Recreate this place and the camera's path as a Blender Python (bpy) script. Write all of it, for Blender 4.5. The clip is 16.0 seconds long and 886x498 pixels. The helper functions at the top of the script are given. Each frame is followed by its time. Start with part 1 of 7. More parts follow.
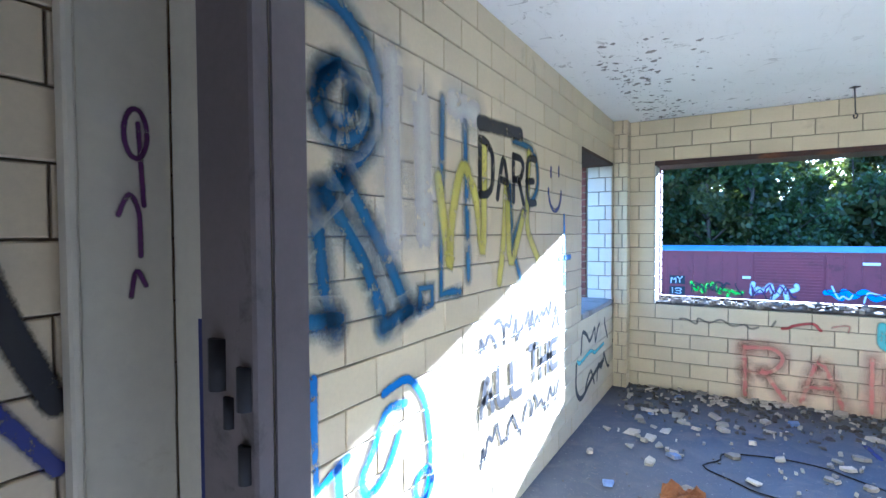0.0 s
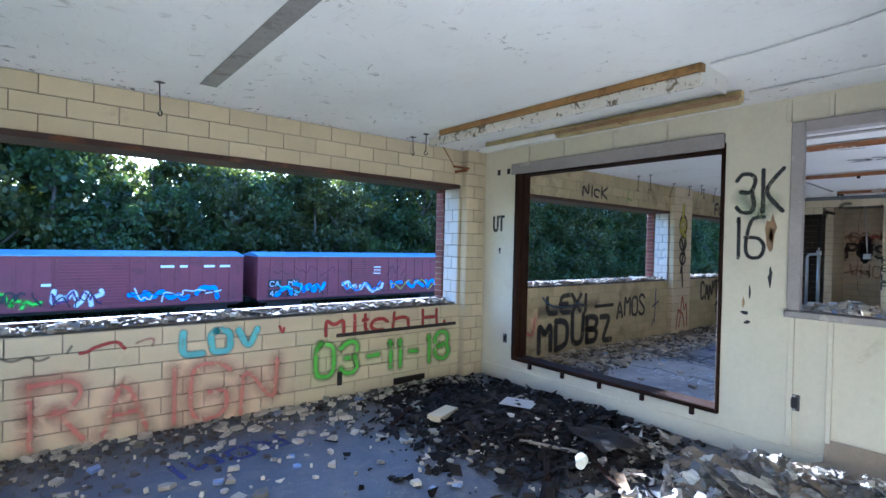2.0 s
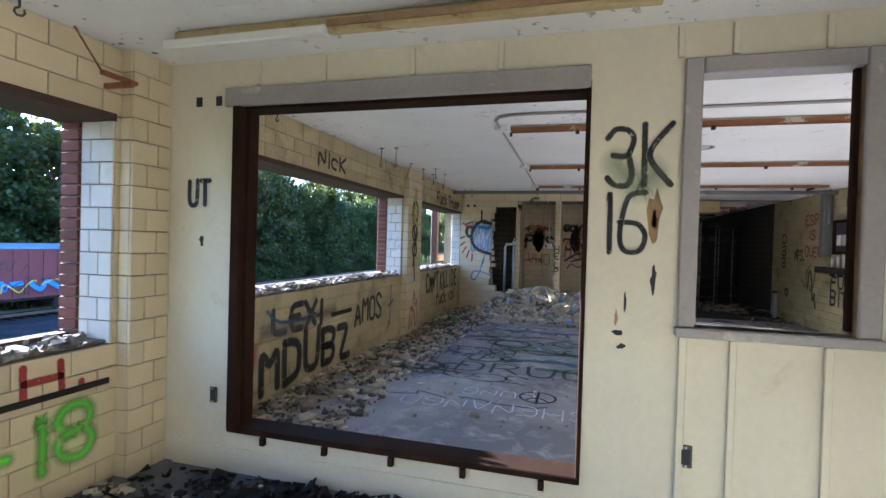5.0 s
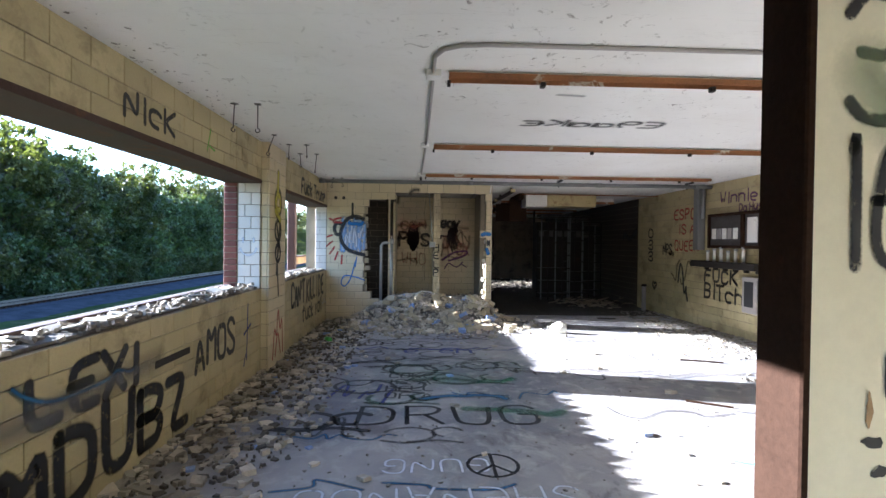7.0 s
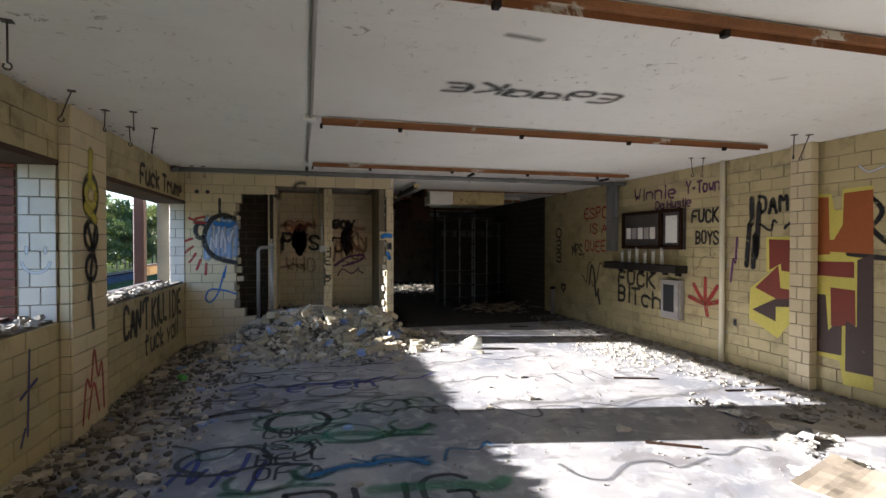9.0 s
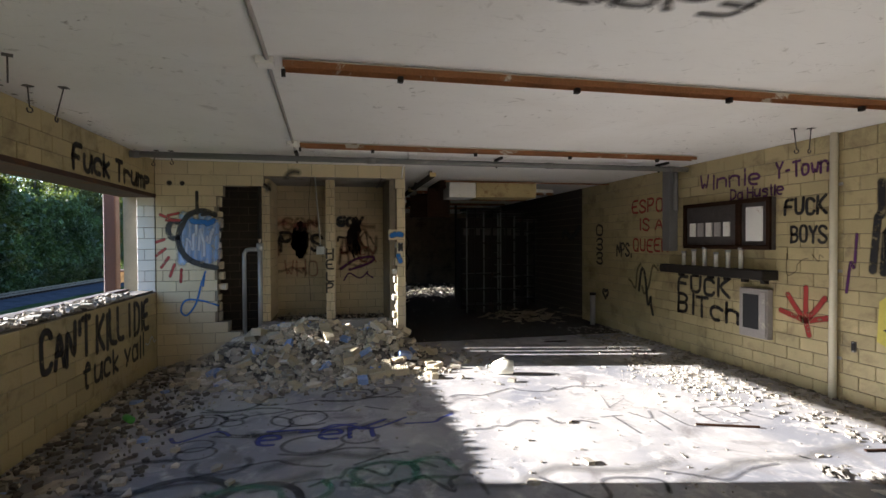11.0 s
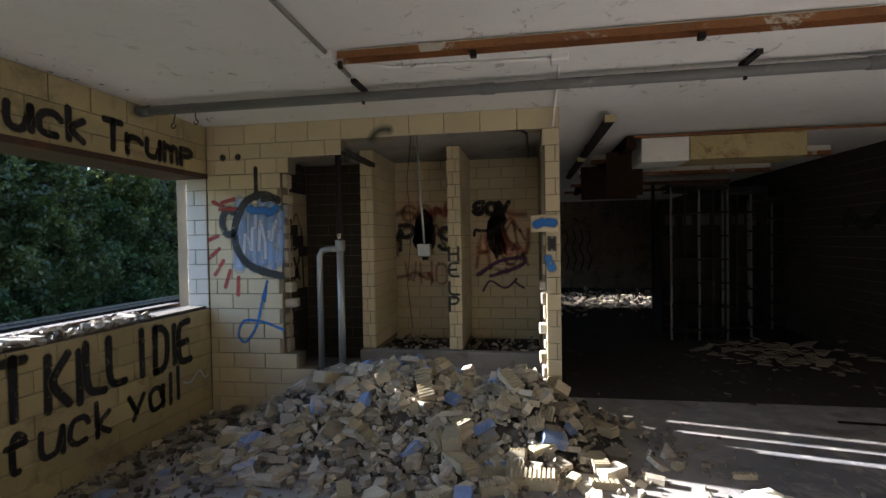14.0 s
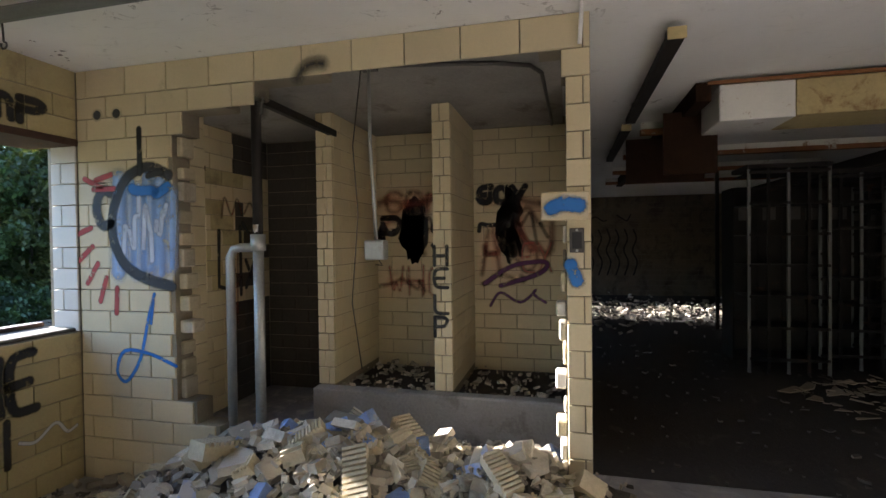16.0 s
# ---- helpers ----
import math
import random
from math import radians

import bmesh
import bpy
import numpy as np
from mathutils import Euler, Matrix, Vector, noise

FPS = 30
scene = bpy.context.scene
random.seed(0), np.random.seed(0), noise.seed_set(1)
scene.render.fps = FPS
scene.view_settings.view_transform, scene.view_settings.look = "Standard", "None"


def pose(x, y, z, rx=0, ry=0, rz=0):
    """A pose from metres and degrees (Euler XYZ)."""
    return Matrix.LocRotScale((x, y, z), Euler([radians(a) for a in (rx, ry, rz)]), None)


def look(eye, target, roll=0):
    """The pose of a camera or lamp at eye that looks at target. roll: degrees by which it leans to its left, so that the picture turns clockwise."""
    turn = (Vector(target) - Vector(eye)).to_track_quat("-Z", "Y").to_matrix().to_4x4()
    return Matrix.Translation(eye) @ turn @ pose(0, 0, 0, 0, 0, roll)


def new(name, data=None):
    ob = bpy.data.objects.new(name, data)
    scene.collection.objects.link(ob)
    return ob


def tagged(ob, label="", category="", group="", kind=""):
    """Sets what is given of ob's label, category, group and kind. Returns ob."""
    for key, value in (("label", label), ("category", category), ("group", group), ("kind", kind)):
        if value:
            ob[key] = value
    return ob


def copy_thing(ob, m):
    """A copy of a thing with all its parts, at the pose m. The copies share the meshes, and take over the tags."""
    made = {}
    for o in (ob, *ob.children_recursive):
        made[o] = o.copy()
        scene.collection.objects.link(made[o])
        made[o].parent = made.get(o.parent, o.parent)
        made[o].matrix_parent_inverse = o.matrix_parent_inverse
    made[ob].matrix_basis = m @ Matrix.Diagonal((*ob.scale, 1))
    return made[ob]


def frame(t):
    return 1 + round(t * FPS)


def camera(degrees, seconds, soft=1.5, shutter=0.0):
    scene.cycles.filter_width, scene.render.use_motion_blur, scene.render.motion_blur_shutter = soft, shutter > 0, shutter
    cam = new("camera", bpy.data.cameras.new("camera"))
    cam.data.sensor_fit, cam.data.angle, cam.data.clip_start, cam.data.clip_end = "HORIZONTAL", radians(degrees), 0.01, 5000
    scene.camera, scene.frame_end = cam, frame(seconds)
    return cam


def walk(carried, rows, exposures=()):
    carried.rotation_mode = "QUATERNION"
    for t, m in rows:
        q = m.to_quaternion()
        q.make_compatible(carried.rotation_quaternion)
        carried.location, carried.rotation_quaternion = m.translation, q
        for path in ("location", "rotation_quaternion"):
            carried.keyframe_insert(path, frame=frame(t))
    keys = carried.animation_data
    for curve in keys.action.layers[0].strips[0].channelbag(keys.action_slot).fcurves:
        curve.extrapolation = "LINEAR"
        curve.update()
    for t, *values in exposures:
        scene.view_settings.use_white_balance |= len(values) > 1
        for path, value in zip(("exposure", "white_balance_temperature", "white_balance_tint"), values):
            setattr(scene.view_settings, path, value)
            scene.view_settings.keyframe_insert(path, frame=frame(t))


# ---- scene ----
cam = camera(83.5, 16.0)
METRES, EYE, TILT, LEAN, TURN = 12.1, 1.5, 0.0, 0.0, 30.8
ROWS = [
    (0.0, 0.0, 0.0, 0.0, -0.01, -1.74, 0.29),
    (0.5, 0.002, 0.0297, 0.0006, -17.1, -1.68, -0.19),
    (1.0, 0.0182, 0.0462, -0.0001, -33.81, -1.53, -0.62),
    (1.5, 0.0338, 0.0549, 0.0006, -52.2, -1.11, -1.13),
    (2.0, 0.0423, 0.0557, -0.0, -69.94, -0.54, -1.38),
    (2.5, 0.0531, 0.0574, -0.0025, -82.43, -0.03, -1.91),
    (3.0, 0.0744, 0.0732, -0.001, -89.36, -0.16, -1.86),
    (3.5, 0.1047, 0.0825, -0.0025, -95.45, -0.33, -1.56),
    (4.0, 0.1377, 0.0944, -0.002, -98.8, -0.53, -1.59),
    (6.5, 0.3237, 0.1118, -0.0015, -118.03, -0.76, -1.05),
    (7.0, 0.3567, 0.1056, -0.0003, -123.09, -0.72, -0.7),
    (7.5, 0.3825, 0.093, 0.0017, -128.03, -0.7, -0.53),
    (8.0, 0.4068, 0.0837, 0.0024, -131.48, -0.63, -0.53),
    (8.5, 0.4287, 0.0656, 0.0013, -134.37, -0.68, -0.21),
    (9.0, 0.4489, 0.0463, 0.0049, -135.35, -0.74, -0.03),
    (11.5, 0.55, -0.0584, 0.0064, -130.37, -1.05, 0.6),
    (12.0, 0.5735, -0.0825, 0.0063, -124.66, -1.06, 0.63),
    (12.5, 0.6063, -0.1122, 0.0064, -118.22, -1.13, 0.93),
    (13.0, 0.6346, -0.1446, 0.0061, -115.16, -1.19, 1.11),
    (13.5, 0.6655, -0.1705, 0.0051, -112.64, -1.13, 0.96),
    (14.0, 0.6947, -0.1965, 0.0044, -111.35, -1.14, 0.99),
    (14.5, 0.7207, -0.2195, 0.0053, -110.32, -1.04, 0.86),
    (15.0, 0.7513, -0.2396, 0.0041, -109.11, -1.0, 0.83),
    (15.5, 0.7759, -0.2615, 0.0019, -108.23, -0.96, 0.89),
    (16.0, 0.803, -0.277, 0.0004, -106.76, -0.92, 0.73),
]
EXPOSURES = [(0.0, 3.8, 4450, 14), (1.5, 3.55, 4550, 15), (2.7, 3.42, 4800, 14), (4.0, 3.36, 5150, 16), (6.5, 3.7, 5350, 14), (9.0, 2.85, 5900, 13), (11.5, 2.82, 6050, 13), (13.0, 2.75, 6050, 13), (14.0, 2.82, 6050, 14), (16.0, 3.55, 6050, 15)]
walk(cam, [(t, pose(0, 0, EYE, TILT, LEAN, TURN) @ pose(METRES * x, METRES * y, METRES * z, 90 + pitch, roll, yaw)) for t, x, y, z, yaw, pitch, roll in ROWS], EXPOSURES)

# ---- world and sun ----
SUN_WAY = Vector((-0.21, -1.0, -0.305))          # the way the sunlight goes
world = bpy.data.worlds.new("sky")
scene.world = world
world.use_nodes = True
wn = world.node_tree
sky = wn.nodes.new("ShaderNodeTexSky")
sky.sky_type = "NISHITA"
sky.sun_disc = False
sky.sun_elevation = math.atan2(0.305, math.hypot(0.21, 1.0))
sky.sun_rotation = math.atan2(0.21, 1.0)
sky.air_density, sky.dust_density, sky.ozone_density = 1.0, 0.3, 2.5
wn.nodes["Background"].inputs["Strength"].default_value = 0.10
wn.links.new(sky.outputs[0], wn.nodes["Background"].inputs["Color"])
sun_data = bpy.data.lights.new("sun", "SUN")
sun_data.energy, sun_data.angle, sun_data.color = 5.0, radians(0.5), (1.0, 0.96, 0.90)
sun = new("sun", sun_data)
sun.matrix_world = look((0, 0, 30), Vector((0, 0, 30)) + SUN_WAY)

# ---- materials ----
def node_mat(name):
    m = bpy.data.materials.new(name)
    m.use_nodes = True
    t = m.node_tree
    return m, t, t.nodes["Principled BSDF"]


def noise_tex(t, scale, detail=4, rough=0.6, coord=None, dist=0.0):
    n = t.nodes.new("ShaderNodeTexNoise")
    n.inputs["Scale"].default_value, n.inputs["Detail"].default_value = scale, detail
    n.inputs["Roughness"].default_value, n.inputs["Distortion"].default_value = rough, dist
    if coord is not None:
        t.links.new(coord, n.inputs["Vector"])
    return n.outputs["Fac"]


def ramp(t, fac, lo, hi, a=(0, 0, 0, 1), b=(1, 1, 1, 1)):
    r = t.nodes.new("ShaderNodeValToRGB")
    r.color_ramp.elements[0].position, r.color_ramp.elements[1].position = lo, hi
    r.color_ramp.elements[0].color, r.color_ramp.elements[1].color = a, b
    t.links.new(fac, r.inputs["Fac"])
    return r.outputs["Color"]


def mix(t, fac, a, b, kind="MIX"):
    n = t.nodes.new("ShaderNodeMix")
    n.data_type, n.blend_type = "RGBA", kind
    for value, socket in ((fac, n.inputs[0]), (a, n.inputs[6]), (b, n.inputs[7])):
        if isinstance(value, (int, float)):
            socket.default_value = value
        elif isinstance(value, tuple):
            socket.default_value = (*value[:3], 1)
        else:
            t.links.new(value, socket)
    return n.outputs[2]


def calc(t, op, a, b=0.0):
    n = t.nodes.new("ShaderNodeMath")
    n.operation = op
    for i, value in enumerate((a, b)):
        if isinstance(value, (int, float)):
            n.inputs[i].default_value = value
        else:
            t.links.new(value, n.inputs[i])
    return n.outputs[0]


def world_place(t):
    return t.nodes.new("ShaderNodeNewGeometry").outputs["Position"]


def bumped(t, shader, height, strength, distance=0.01):
    n = t.nodes.new("ShaderNodeBump")
    n.inputs["Strength"].default_value, n.inputs["Distance"].default_value = strength, distance
    t.links.new(height, n.inputs["Height"])
    t.links.new(n.outputs[0], shader.inputs["Normal"])


def piece_random(t):
    """A number of its own for each separate or joined piece."""
    a = t.nodes.new("ShaderNodeObjectInfo").outputs["Random"]
    b = t.nodes.new("ShaderNodeNewGeometry").outputs["Random Per Island"]
    return calc(t, "FRACT", calc(t, "ADD", a, b))


def surface(name, base, rough=0.7, grain=40.0, stain=1.5, vary=0.25, dirt=None, dirt_lo=0.55, dirt_hi=0.75,
            metal=0.0, bump=0.2, pieces=0.0, spec=0.5, dirt_scale=3.0):
    """Paint, stone, wood or metal: a base colour with grain, stains, wear of another colour and relief."""
    m, t, p = node_mat(name)
    at = world_place(t)
    fine, broad = noise_tex(t, grain, 5, 0.65, at), noise_tex(t, stain, 5, 0.6, at)
    dark = tuple(c * (1 - vary) for c in base)
    light = tuple(min(1, c * (1 + vary * 0.6)) for c in base)
    col = mix(t, ramp(t, broad, 0.3, 0.7), dark, light)
    col = mix(t, 0.35, col, mix(t, ramp(t, fine, 0.35, 0.65), dark, light))
    if pieces:
        v = calc(t, "ADD", calc(t, "MULTIPLY", piece_random(t), pieces), 1 - pieces * 0.6)
        n = t.nodes.new("ShaderNodeMix")
        n.data_type, n.blend_type = "RGBA", "MULTIPLY"
        n.inputs[0].default_value = 1
        t.links.new(col, n.inputs[6])
        t.links.new(v, n.inputs[7])
        col = n.outputs[2]
    rough_at = calc(t, "ADD", calc(t, "MULTIPLY", broad, 0.25), rough - 0.12)
    if dirt:
        spot = noise_tex(t, dirt_scale, 8, 0.7, at, 0.4)
        k = ramp(t, spot, dirt_lo, dirt_hi)
        col = mix(t, k, col, dirt)
        rough_at = calc(t, "ADD", rough_at, calc(t, "MULTIPLY", k, 0.25))
    t.links.new(col, p.inputs["Base Color"])
    t.links.new(rough_at, p.inputs["Roughness"])
    p.inputs["Metallic"].default_value = metal
    p.inputs["Specular IOR Level"].default_value = spec
    if bump:
        bumped(t, p, calc(t, "ADD", fine, calc(t, "MULTIPLY", broad, 0.6)), bump)
    return m


GLAZE = surface("cream_glazed_block", (0.62, 0.52, 0.33), 0.42, 60, 2.2, 0.10, (0.30, 0.24, 0.15), 0.62, 0.85, bump=0.06, pieces=0.14)
# lighter copy of the cream block; skylight on jambs put into the colour
GLAZE_LIGHTER = surface("pale_glazed_block", (0.66, 0.62, 0.55), 0.42, 60, 2.2, 0.08, (0.34, 0.28, 0.2), 0.62, 0.85, bump=0.06, pieces=0.12)
MORTAR = surface("grey_mortar", (0.27, 0.23, 0.165), 0.95, 90, 3, 0.3, bump=0.5)
BRICK = surface("red_brick", (0.20, 0.075, 0.055), 0.9, 70, 5, 0.3, bump=0.4, pieces=0.4)
CONCRETE = surface("grey_concrete", (0.30, 0.28, 0.25), 0.9, 50, 2, 0.3, (0.12, 0.10, 0.08), 0.55, 0.75, bump=0.4)
SILL_STONE = surface("dirty_sill_mortar", (0.15, 0.135, 0.115), 0.95, 50, 6, 0.4, (0.07, 0.06, 0.05), 0.5, 0.7, bump=0.6, spec=0.1)
SILL_BITS = surface("dusty_broken_tile", (0.34, 0.30, 0.24), 0.9, 60, 9, 0.3, (0.12, 0.10, 0.08), 0.42, 0.66, bump=0.4, pieces=0.9, spec=0.15)
PALE_TILE = surface("pale_tile_flake", (0.60, 0.54, 0.42), 0.8, 60, 6, 0.2, (0.24, 0.20, 0.15), 0.55, 0.75, bump=0.3, pieces=0.5)
GLAZE_YELLOW = surface("grimy_yellow_glazed_block", (0.47, 0.39, 0.205), 0.45, 60, 2.2, 0.16, (0.16, 0.12, 0.07), 0.52, 0.78, bump=0.08, pieces=0.2)
PANEL = surface("cream_painted_panel", (0.66, 0.61, 0.46), 0.6, 30, 1.2, 0.10, (0.42, 0.35, 0.2), 0.62, 0.8, bump=0.1)
GREY_TRIM = surface("grey_painted_trim", (0.36, 0.33, 0.31), 0.6, 40, 2, 0.2, (0.55, 0.5, 0.42), 0.62, 0.7, bump=0.15)
DARK_WOOD = surface("dark_brown_wood", (0.030, 0.016, 0.010), 0.75, 60, 3, 0.4, (0.085, 0.03, 0.016), 0.6, 0.75, bump=0.3, spec=0.05)
OLD_WOOD = surface("weathered_wood", (0.34, 0.22, 0.11), 0.85, 50, 4, 0.35, (0.12, 0.08, 0.05), 0.5, 0.7, bump=0.4, pieces=0.3)
RUST = surface("rusty_steel", (0.30, 0.13, 0.05), 0.8, 60, 4, 0.4, (0.62, 0.57, 0.48), 0.60, 0.64, metal=0.2, bump=0.4)
WHITE_ENAMEL = surface("white_enamel_with_rust", (0.78, 0.76, 0.70), 0.45, 50, 2, 0.08, (0.33, 0.2, 0.09), 0.60, 0.68, bump=0.1, dirt_scale=6)
GREY_PIPE = surface("grey_painted_pipe", (0.17, 0.17, 0.165), 0.55, 60, 2, 0.25, (0.3, 0.28, 0.25), 0.62, 0.7, bump=0.1)
GALV = surface("galvanised_pipe", (0.42, 0.43, 0.42), 0.45, 60, 5, 0.25, (0.25, 0.14, 0.07), 0.64, 0.75, metal=0.6, bump=0.15)
BLACK_STEEL = surface("dark_rusted_steel", (0.022, 0.018, 0.015), 0.7, 60, 4, 0.4, (0.12, 0.06, 0.03), 0.6, 0.75, metal=0.3, bump=0.3)
BOX_YELLOW = surface("yellowed_enamel", (0.50, 0.40, 0.19), 0.6, 40, 3, 0.2, (0.22, 0.11, 0.04), 0.55, 0.68, bump=0.2, dirt_scale=5)
RUBBLE = surface("broken_tile", (0.50, 0.44, 0.34), 0.75, 60, 6, 0.2, (0.15, 0.125, 0.10), 0.49, 0.72, bump=0.35, pieces=1.0)
RUBBLE_BLUE = surface("blue_painted_tile", (0.24, 0.34, 0.60), 0.6, 60, 6, 0.4, (0.5, 0.45, 0.4), 0.5, 0.6, bump=0.2, pieces=0.4)
CLAY = surface("ribbed_clay", (0.54, 0.46, 0.31), 0.9, 60, 6, 0.25, bump=0.4, pieces=0.3)
GRIT = surface("mortar_grit", (0.25, 0.22, 0.18), 0.95, 60, 6, 0.3, bump=0.4, pieces=0.6)
SHINGLE = surface("black_shingle", (0.032, 0.027, 0.024), 0.9, 60, 6, 0.4, (0.085, 0.07, 0.055), 0.58, 0.72, bump=0.4, pieces=1.1, spec=0.15)
PAPER = surface("dirty_paper", (0.66, 0.63, 0.56), 0.85, 40, 6, 0.15, (0.30, 0.26, 0.2), 0.55, 0.75, bump=0.2, pieces=0.5, dirt_scale=8)
CARD = surface("brown_board", (0.30, 0.24, 0.17), 0.9, 40, 3, 0.2, (0.16, 0.12, 0.08), 0.58, 0.75, bump=0.2, pieces=0.3)
PLASTIC = surface("cloudy_plastic", (0.75, 0.72, 0.60), 0.35, 30, 4, 0.1, bump=0.05)
OUTLET = surface("dull_metal_box", (0.10, 0.09, 0.085), 0.55, 60, 10, 0.4, metal=0.5, bump=0.2)


def floor_mat(name="worn_concrete_floor", a=(0.18, 0.178, 0.19), b=(0.35, 0.325, 0.30), c=(0.47, 0.44, 0.40)):
    """Concrete with dark blue-grey old floor paint, bare worn patches, dust and grit."""
    m, t, p = node_mat(name)
    at = world_place(t)
    fine, mid, broad = noise_tex(t, 70, 4, 0.7, at), noise_tex(t, 5, 6, 0.65, at, 0.5), noise_tex(t, 0.55, 5, 0.6, at, 0.3)
    col = mix(t, ramp(t, broad, 0.42, 0.60), a, b)
    col = mix(t, ramp(t, mid, 0.5, 0.72), col, c)
    col = mix(t, ramp(t, noise_tex(t, 1.7, 6, 0.7, at, 0.8), 0.56, 0.66), col, (0.17, 0.155, 0.15))
    col = mix(t, ramp(t, fine, 0.62, 0.75), col, (0.55, 0.52, 0.46))
    t.links.new(col, p.inputs["Base Color"])
    t.links.new(calc(t, "ADD", calc(t, "MULTIPLY", mid, 0.4), 0.45), p.inputs["Roughness"])
    bumped(t, p, calc(t, "ADD", fine, mid), 0.25)
    return m


FLOOR_MAT = floor_mat()
# darker and bluer than the hall floor
FLOOR_DARK = floor_mat("dark_painted_floor", (0.085, 0.094, 0.12), (0.13, 0.132, 0.145), (0.18, 0.175, 0.17))


def ceiling_mat():
    """White paint over concrete: long dull stains, flaked spots with dark lifted edges, fine cracks."""
    m, t, p = node_mat("white_flaking_ceiling_paint")
    at = world_place(t)
    broad = noise_tex(t, 0.6, 5, 0.6, at, 0.4)
    col = mix(t, ramp(t, broad, 0.35, 0.65), (0.76, 0.735, 0.69), (0.84, 0.825, 0.79))
    where = ramp(t, noise_tex(t, 0.9, 4, 0.6, at), 0.42, 0.62)
    fl = noise_tex(t, 9.0, 7, 0.72, at, 0.8)
    flakes = calc(t, "MULTIPLY", ramp(t, fl, 0.63, 0.645), where)
    rim = calc(t, "MULTIPLY", calc(t, "SUBTRACT", ramp(t, fl, 0.612, 0.625), ramp(t, fl, 0.645, 0.66)), where)
    col = mix(t, flakes, col, (0.60, 0.57, 0.52))
    col = mix(t, rim, col, (0.25, 0.22, 0.19))
    stretch = t.nodes.new("ShaderNodeMapping")
    stretch.inputs["Scale"].default_value = (6.0, 1.2, 1.0)
    t.links.new(at, stretch.inputs["Vector"])
    crack = noise_tex(t, 3.0, 8, 0.75, stretch.outputs[0], 1.2)
    line = calc(t, "MULTIPLY", calc(t, "SUBTRACT", ramp(t, crack, 0.60, 0.606), ramp(t, crack, 0.606, 0.613)), 0.6)
    col = mix(t, line, col, (0.30, 0.27, 0.23))
    t.links.new(col, p.inputs["Base Color"])
    p.inputs["Roughness"].default_value = 0.8
    bumped(t, p, calc(t, "ADD", flakes, calc(t, "MULTIPLY", noise_tex(t, 40, 3, 0.6, at), 0.3)), 0.35)
    return m


CEIL_PAINT = ceiling_mat()


def spray_mat(name, col, soft=0.5, cover=0.93):
    """Sprayed paint: dense in the middle of its stroke, thinning in specks at its edges."""
    m, t, p = node_mat(name)
    uv = t.nodes.new("ShaderNodeUVMap").outputs[0]
    n = t.nodes.new("ShaderNodeVectorMath")
    n.operation = "LENGTH"
    t.links.new(uv, n.inputs[0])
    at = world_place(t)
    r = calc(t, "ADD", n.outputs["Value"], calc(t, "MULTIPLY", calc(t, "SUBTRACT", noise_tex(t, 120, 3, 0.7, at), 0.5), 0.5))
    a = ramp(t, r, soft, 0.97, (cover, cover, cover, 1), (0, 0, 0, 1))
    wear = ramp(t, noise_tex(t, 14, 6, 0.75, at), 0.34, 0.44, (0.25, 0.25, 0.25, 1), (1, 1, 1, 1))
    t.links.new(calc(t, "MULTIPLY", a, wear), p.inputs["Alpha"])
    c = mix(t, noise_tex(t, 8, 3, 0.5, at), tuple(v * 0.8 for v in col), tuple(min(1, v * 1.15 + 0.005) for v in col))
    t.links.new(c, p.inputs["Base Color"])
    p.inputs["Roughness"].default_value = 0.55
    return m


BLACK = spray_mat("black_spray", (0.012, 0.012, 0.014), 0.62, 0.96)
FAINT = spray_mat("faded_black_spray", (0.06, 0.06, 0.07), 0.3, 0.6)
BLUE = spray_mat("teal_blue_spray", (0.01, 0.11, 0.24), 0.05, 0.95)
BRIGHT_BLUE = spray_mat("blue_spray", (0.01, 0.16, 0.52))
PURPLE = spray_mat("purple_spray", (0.10, 0.015, 0.12))
NAVY = spray_mat("navy_spray", (0.02, 0.03, 0.20))
CYAN = spray_mat("cyan_spray", (0.16, 0.62, 0.72), 0.4, 0.8)
RED = spray_mat("red_spray", (0.36, 0.025, 0.02), 0.6, 0.9)
CORAL = spray_mat("coral_spray", (0.72, 0.24, 0.19), 0.0, 0.55)
GREEN = spray_mat("lime_spray", (0.16, 0.62, 0.04), 0.05, 0.85)
DEEP_GREEN = spray_mat("green_spray", (0.02, 0.18, 0.09), 0.4, 0.6)
YELLOW = spray_mat("yellow_spray", (0.68, 0.60, 0.08), 0.3, 0.75)
WHITE = spray_mat("white_spray", (0.75, 0.78, 0.85), 0.4, 0.75)
PALE_BLUE = spray_mat("pale_blue_spray", (0.34, 0.52, 0.85), 0.2, 0.75)
HAZE = spray_mat("soft_grey_green_overspray", (0.16, 0.24, 0.13), 0.0, 0.5)

# dirt colour lowered further so the back room floor looks unlit
DIM_DIRT = surface("dark_dirt", (0.038, 0.030, 0.022), 0.95, 30, 1.2, 0.45, (0.09, 0.078, 0.06), 0.58, 0.72, bump=0.6)

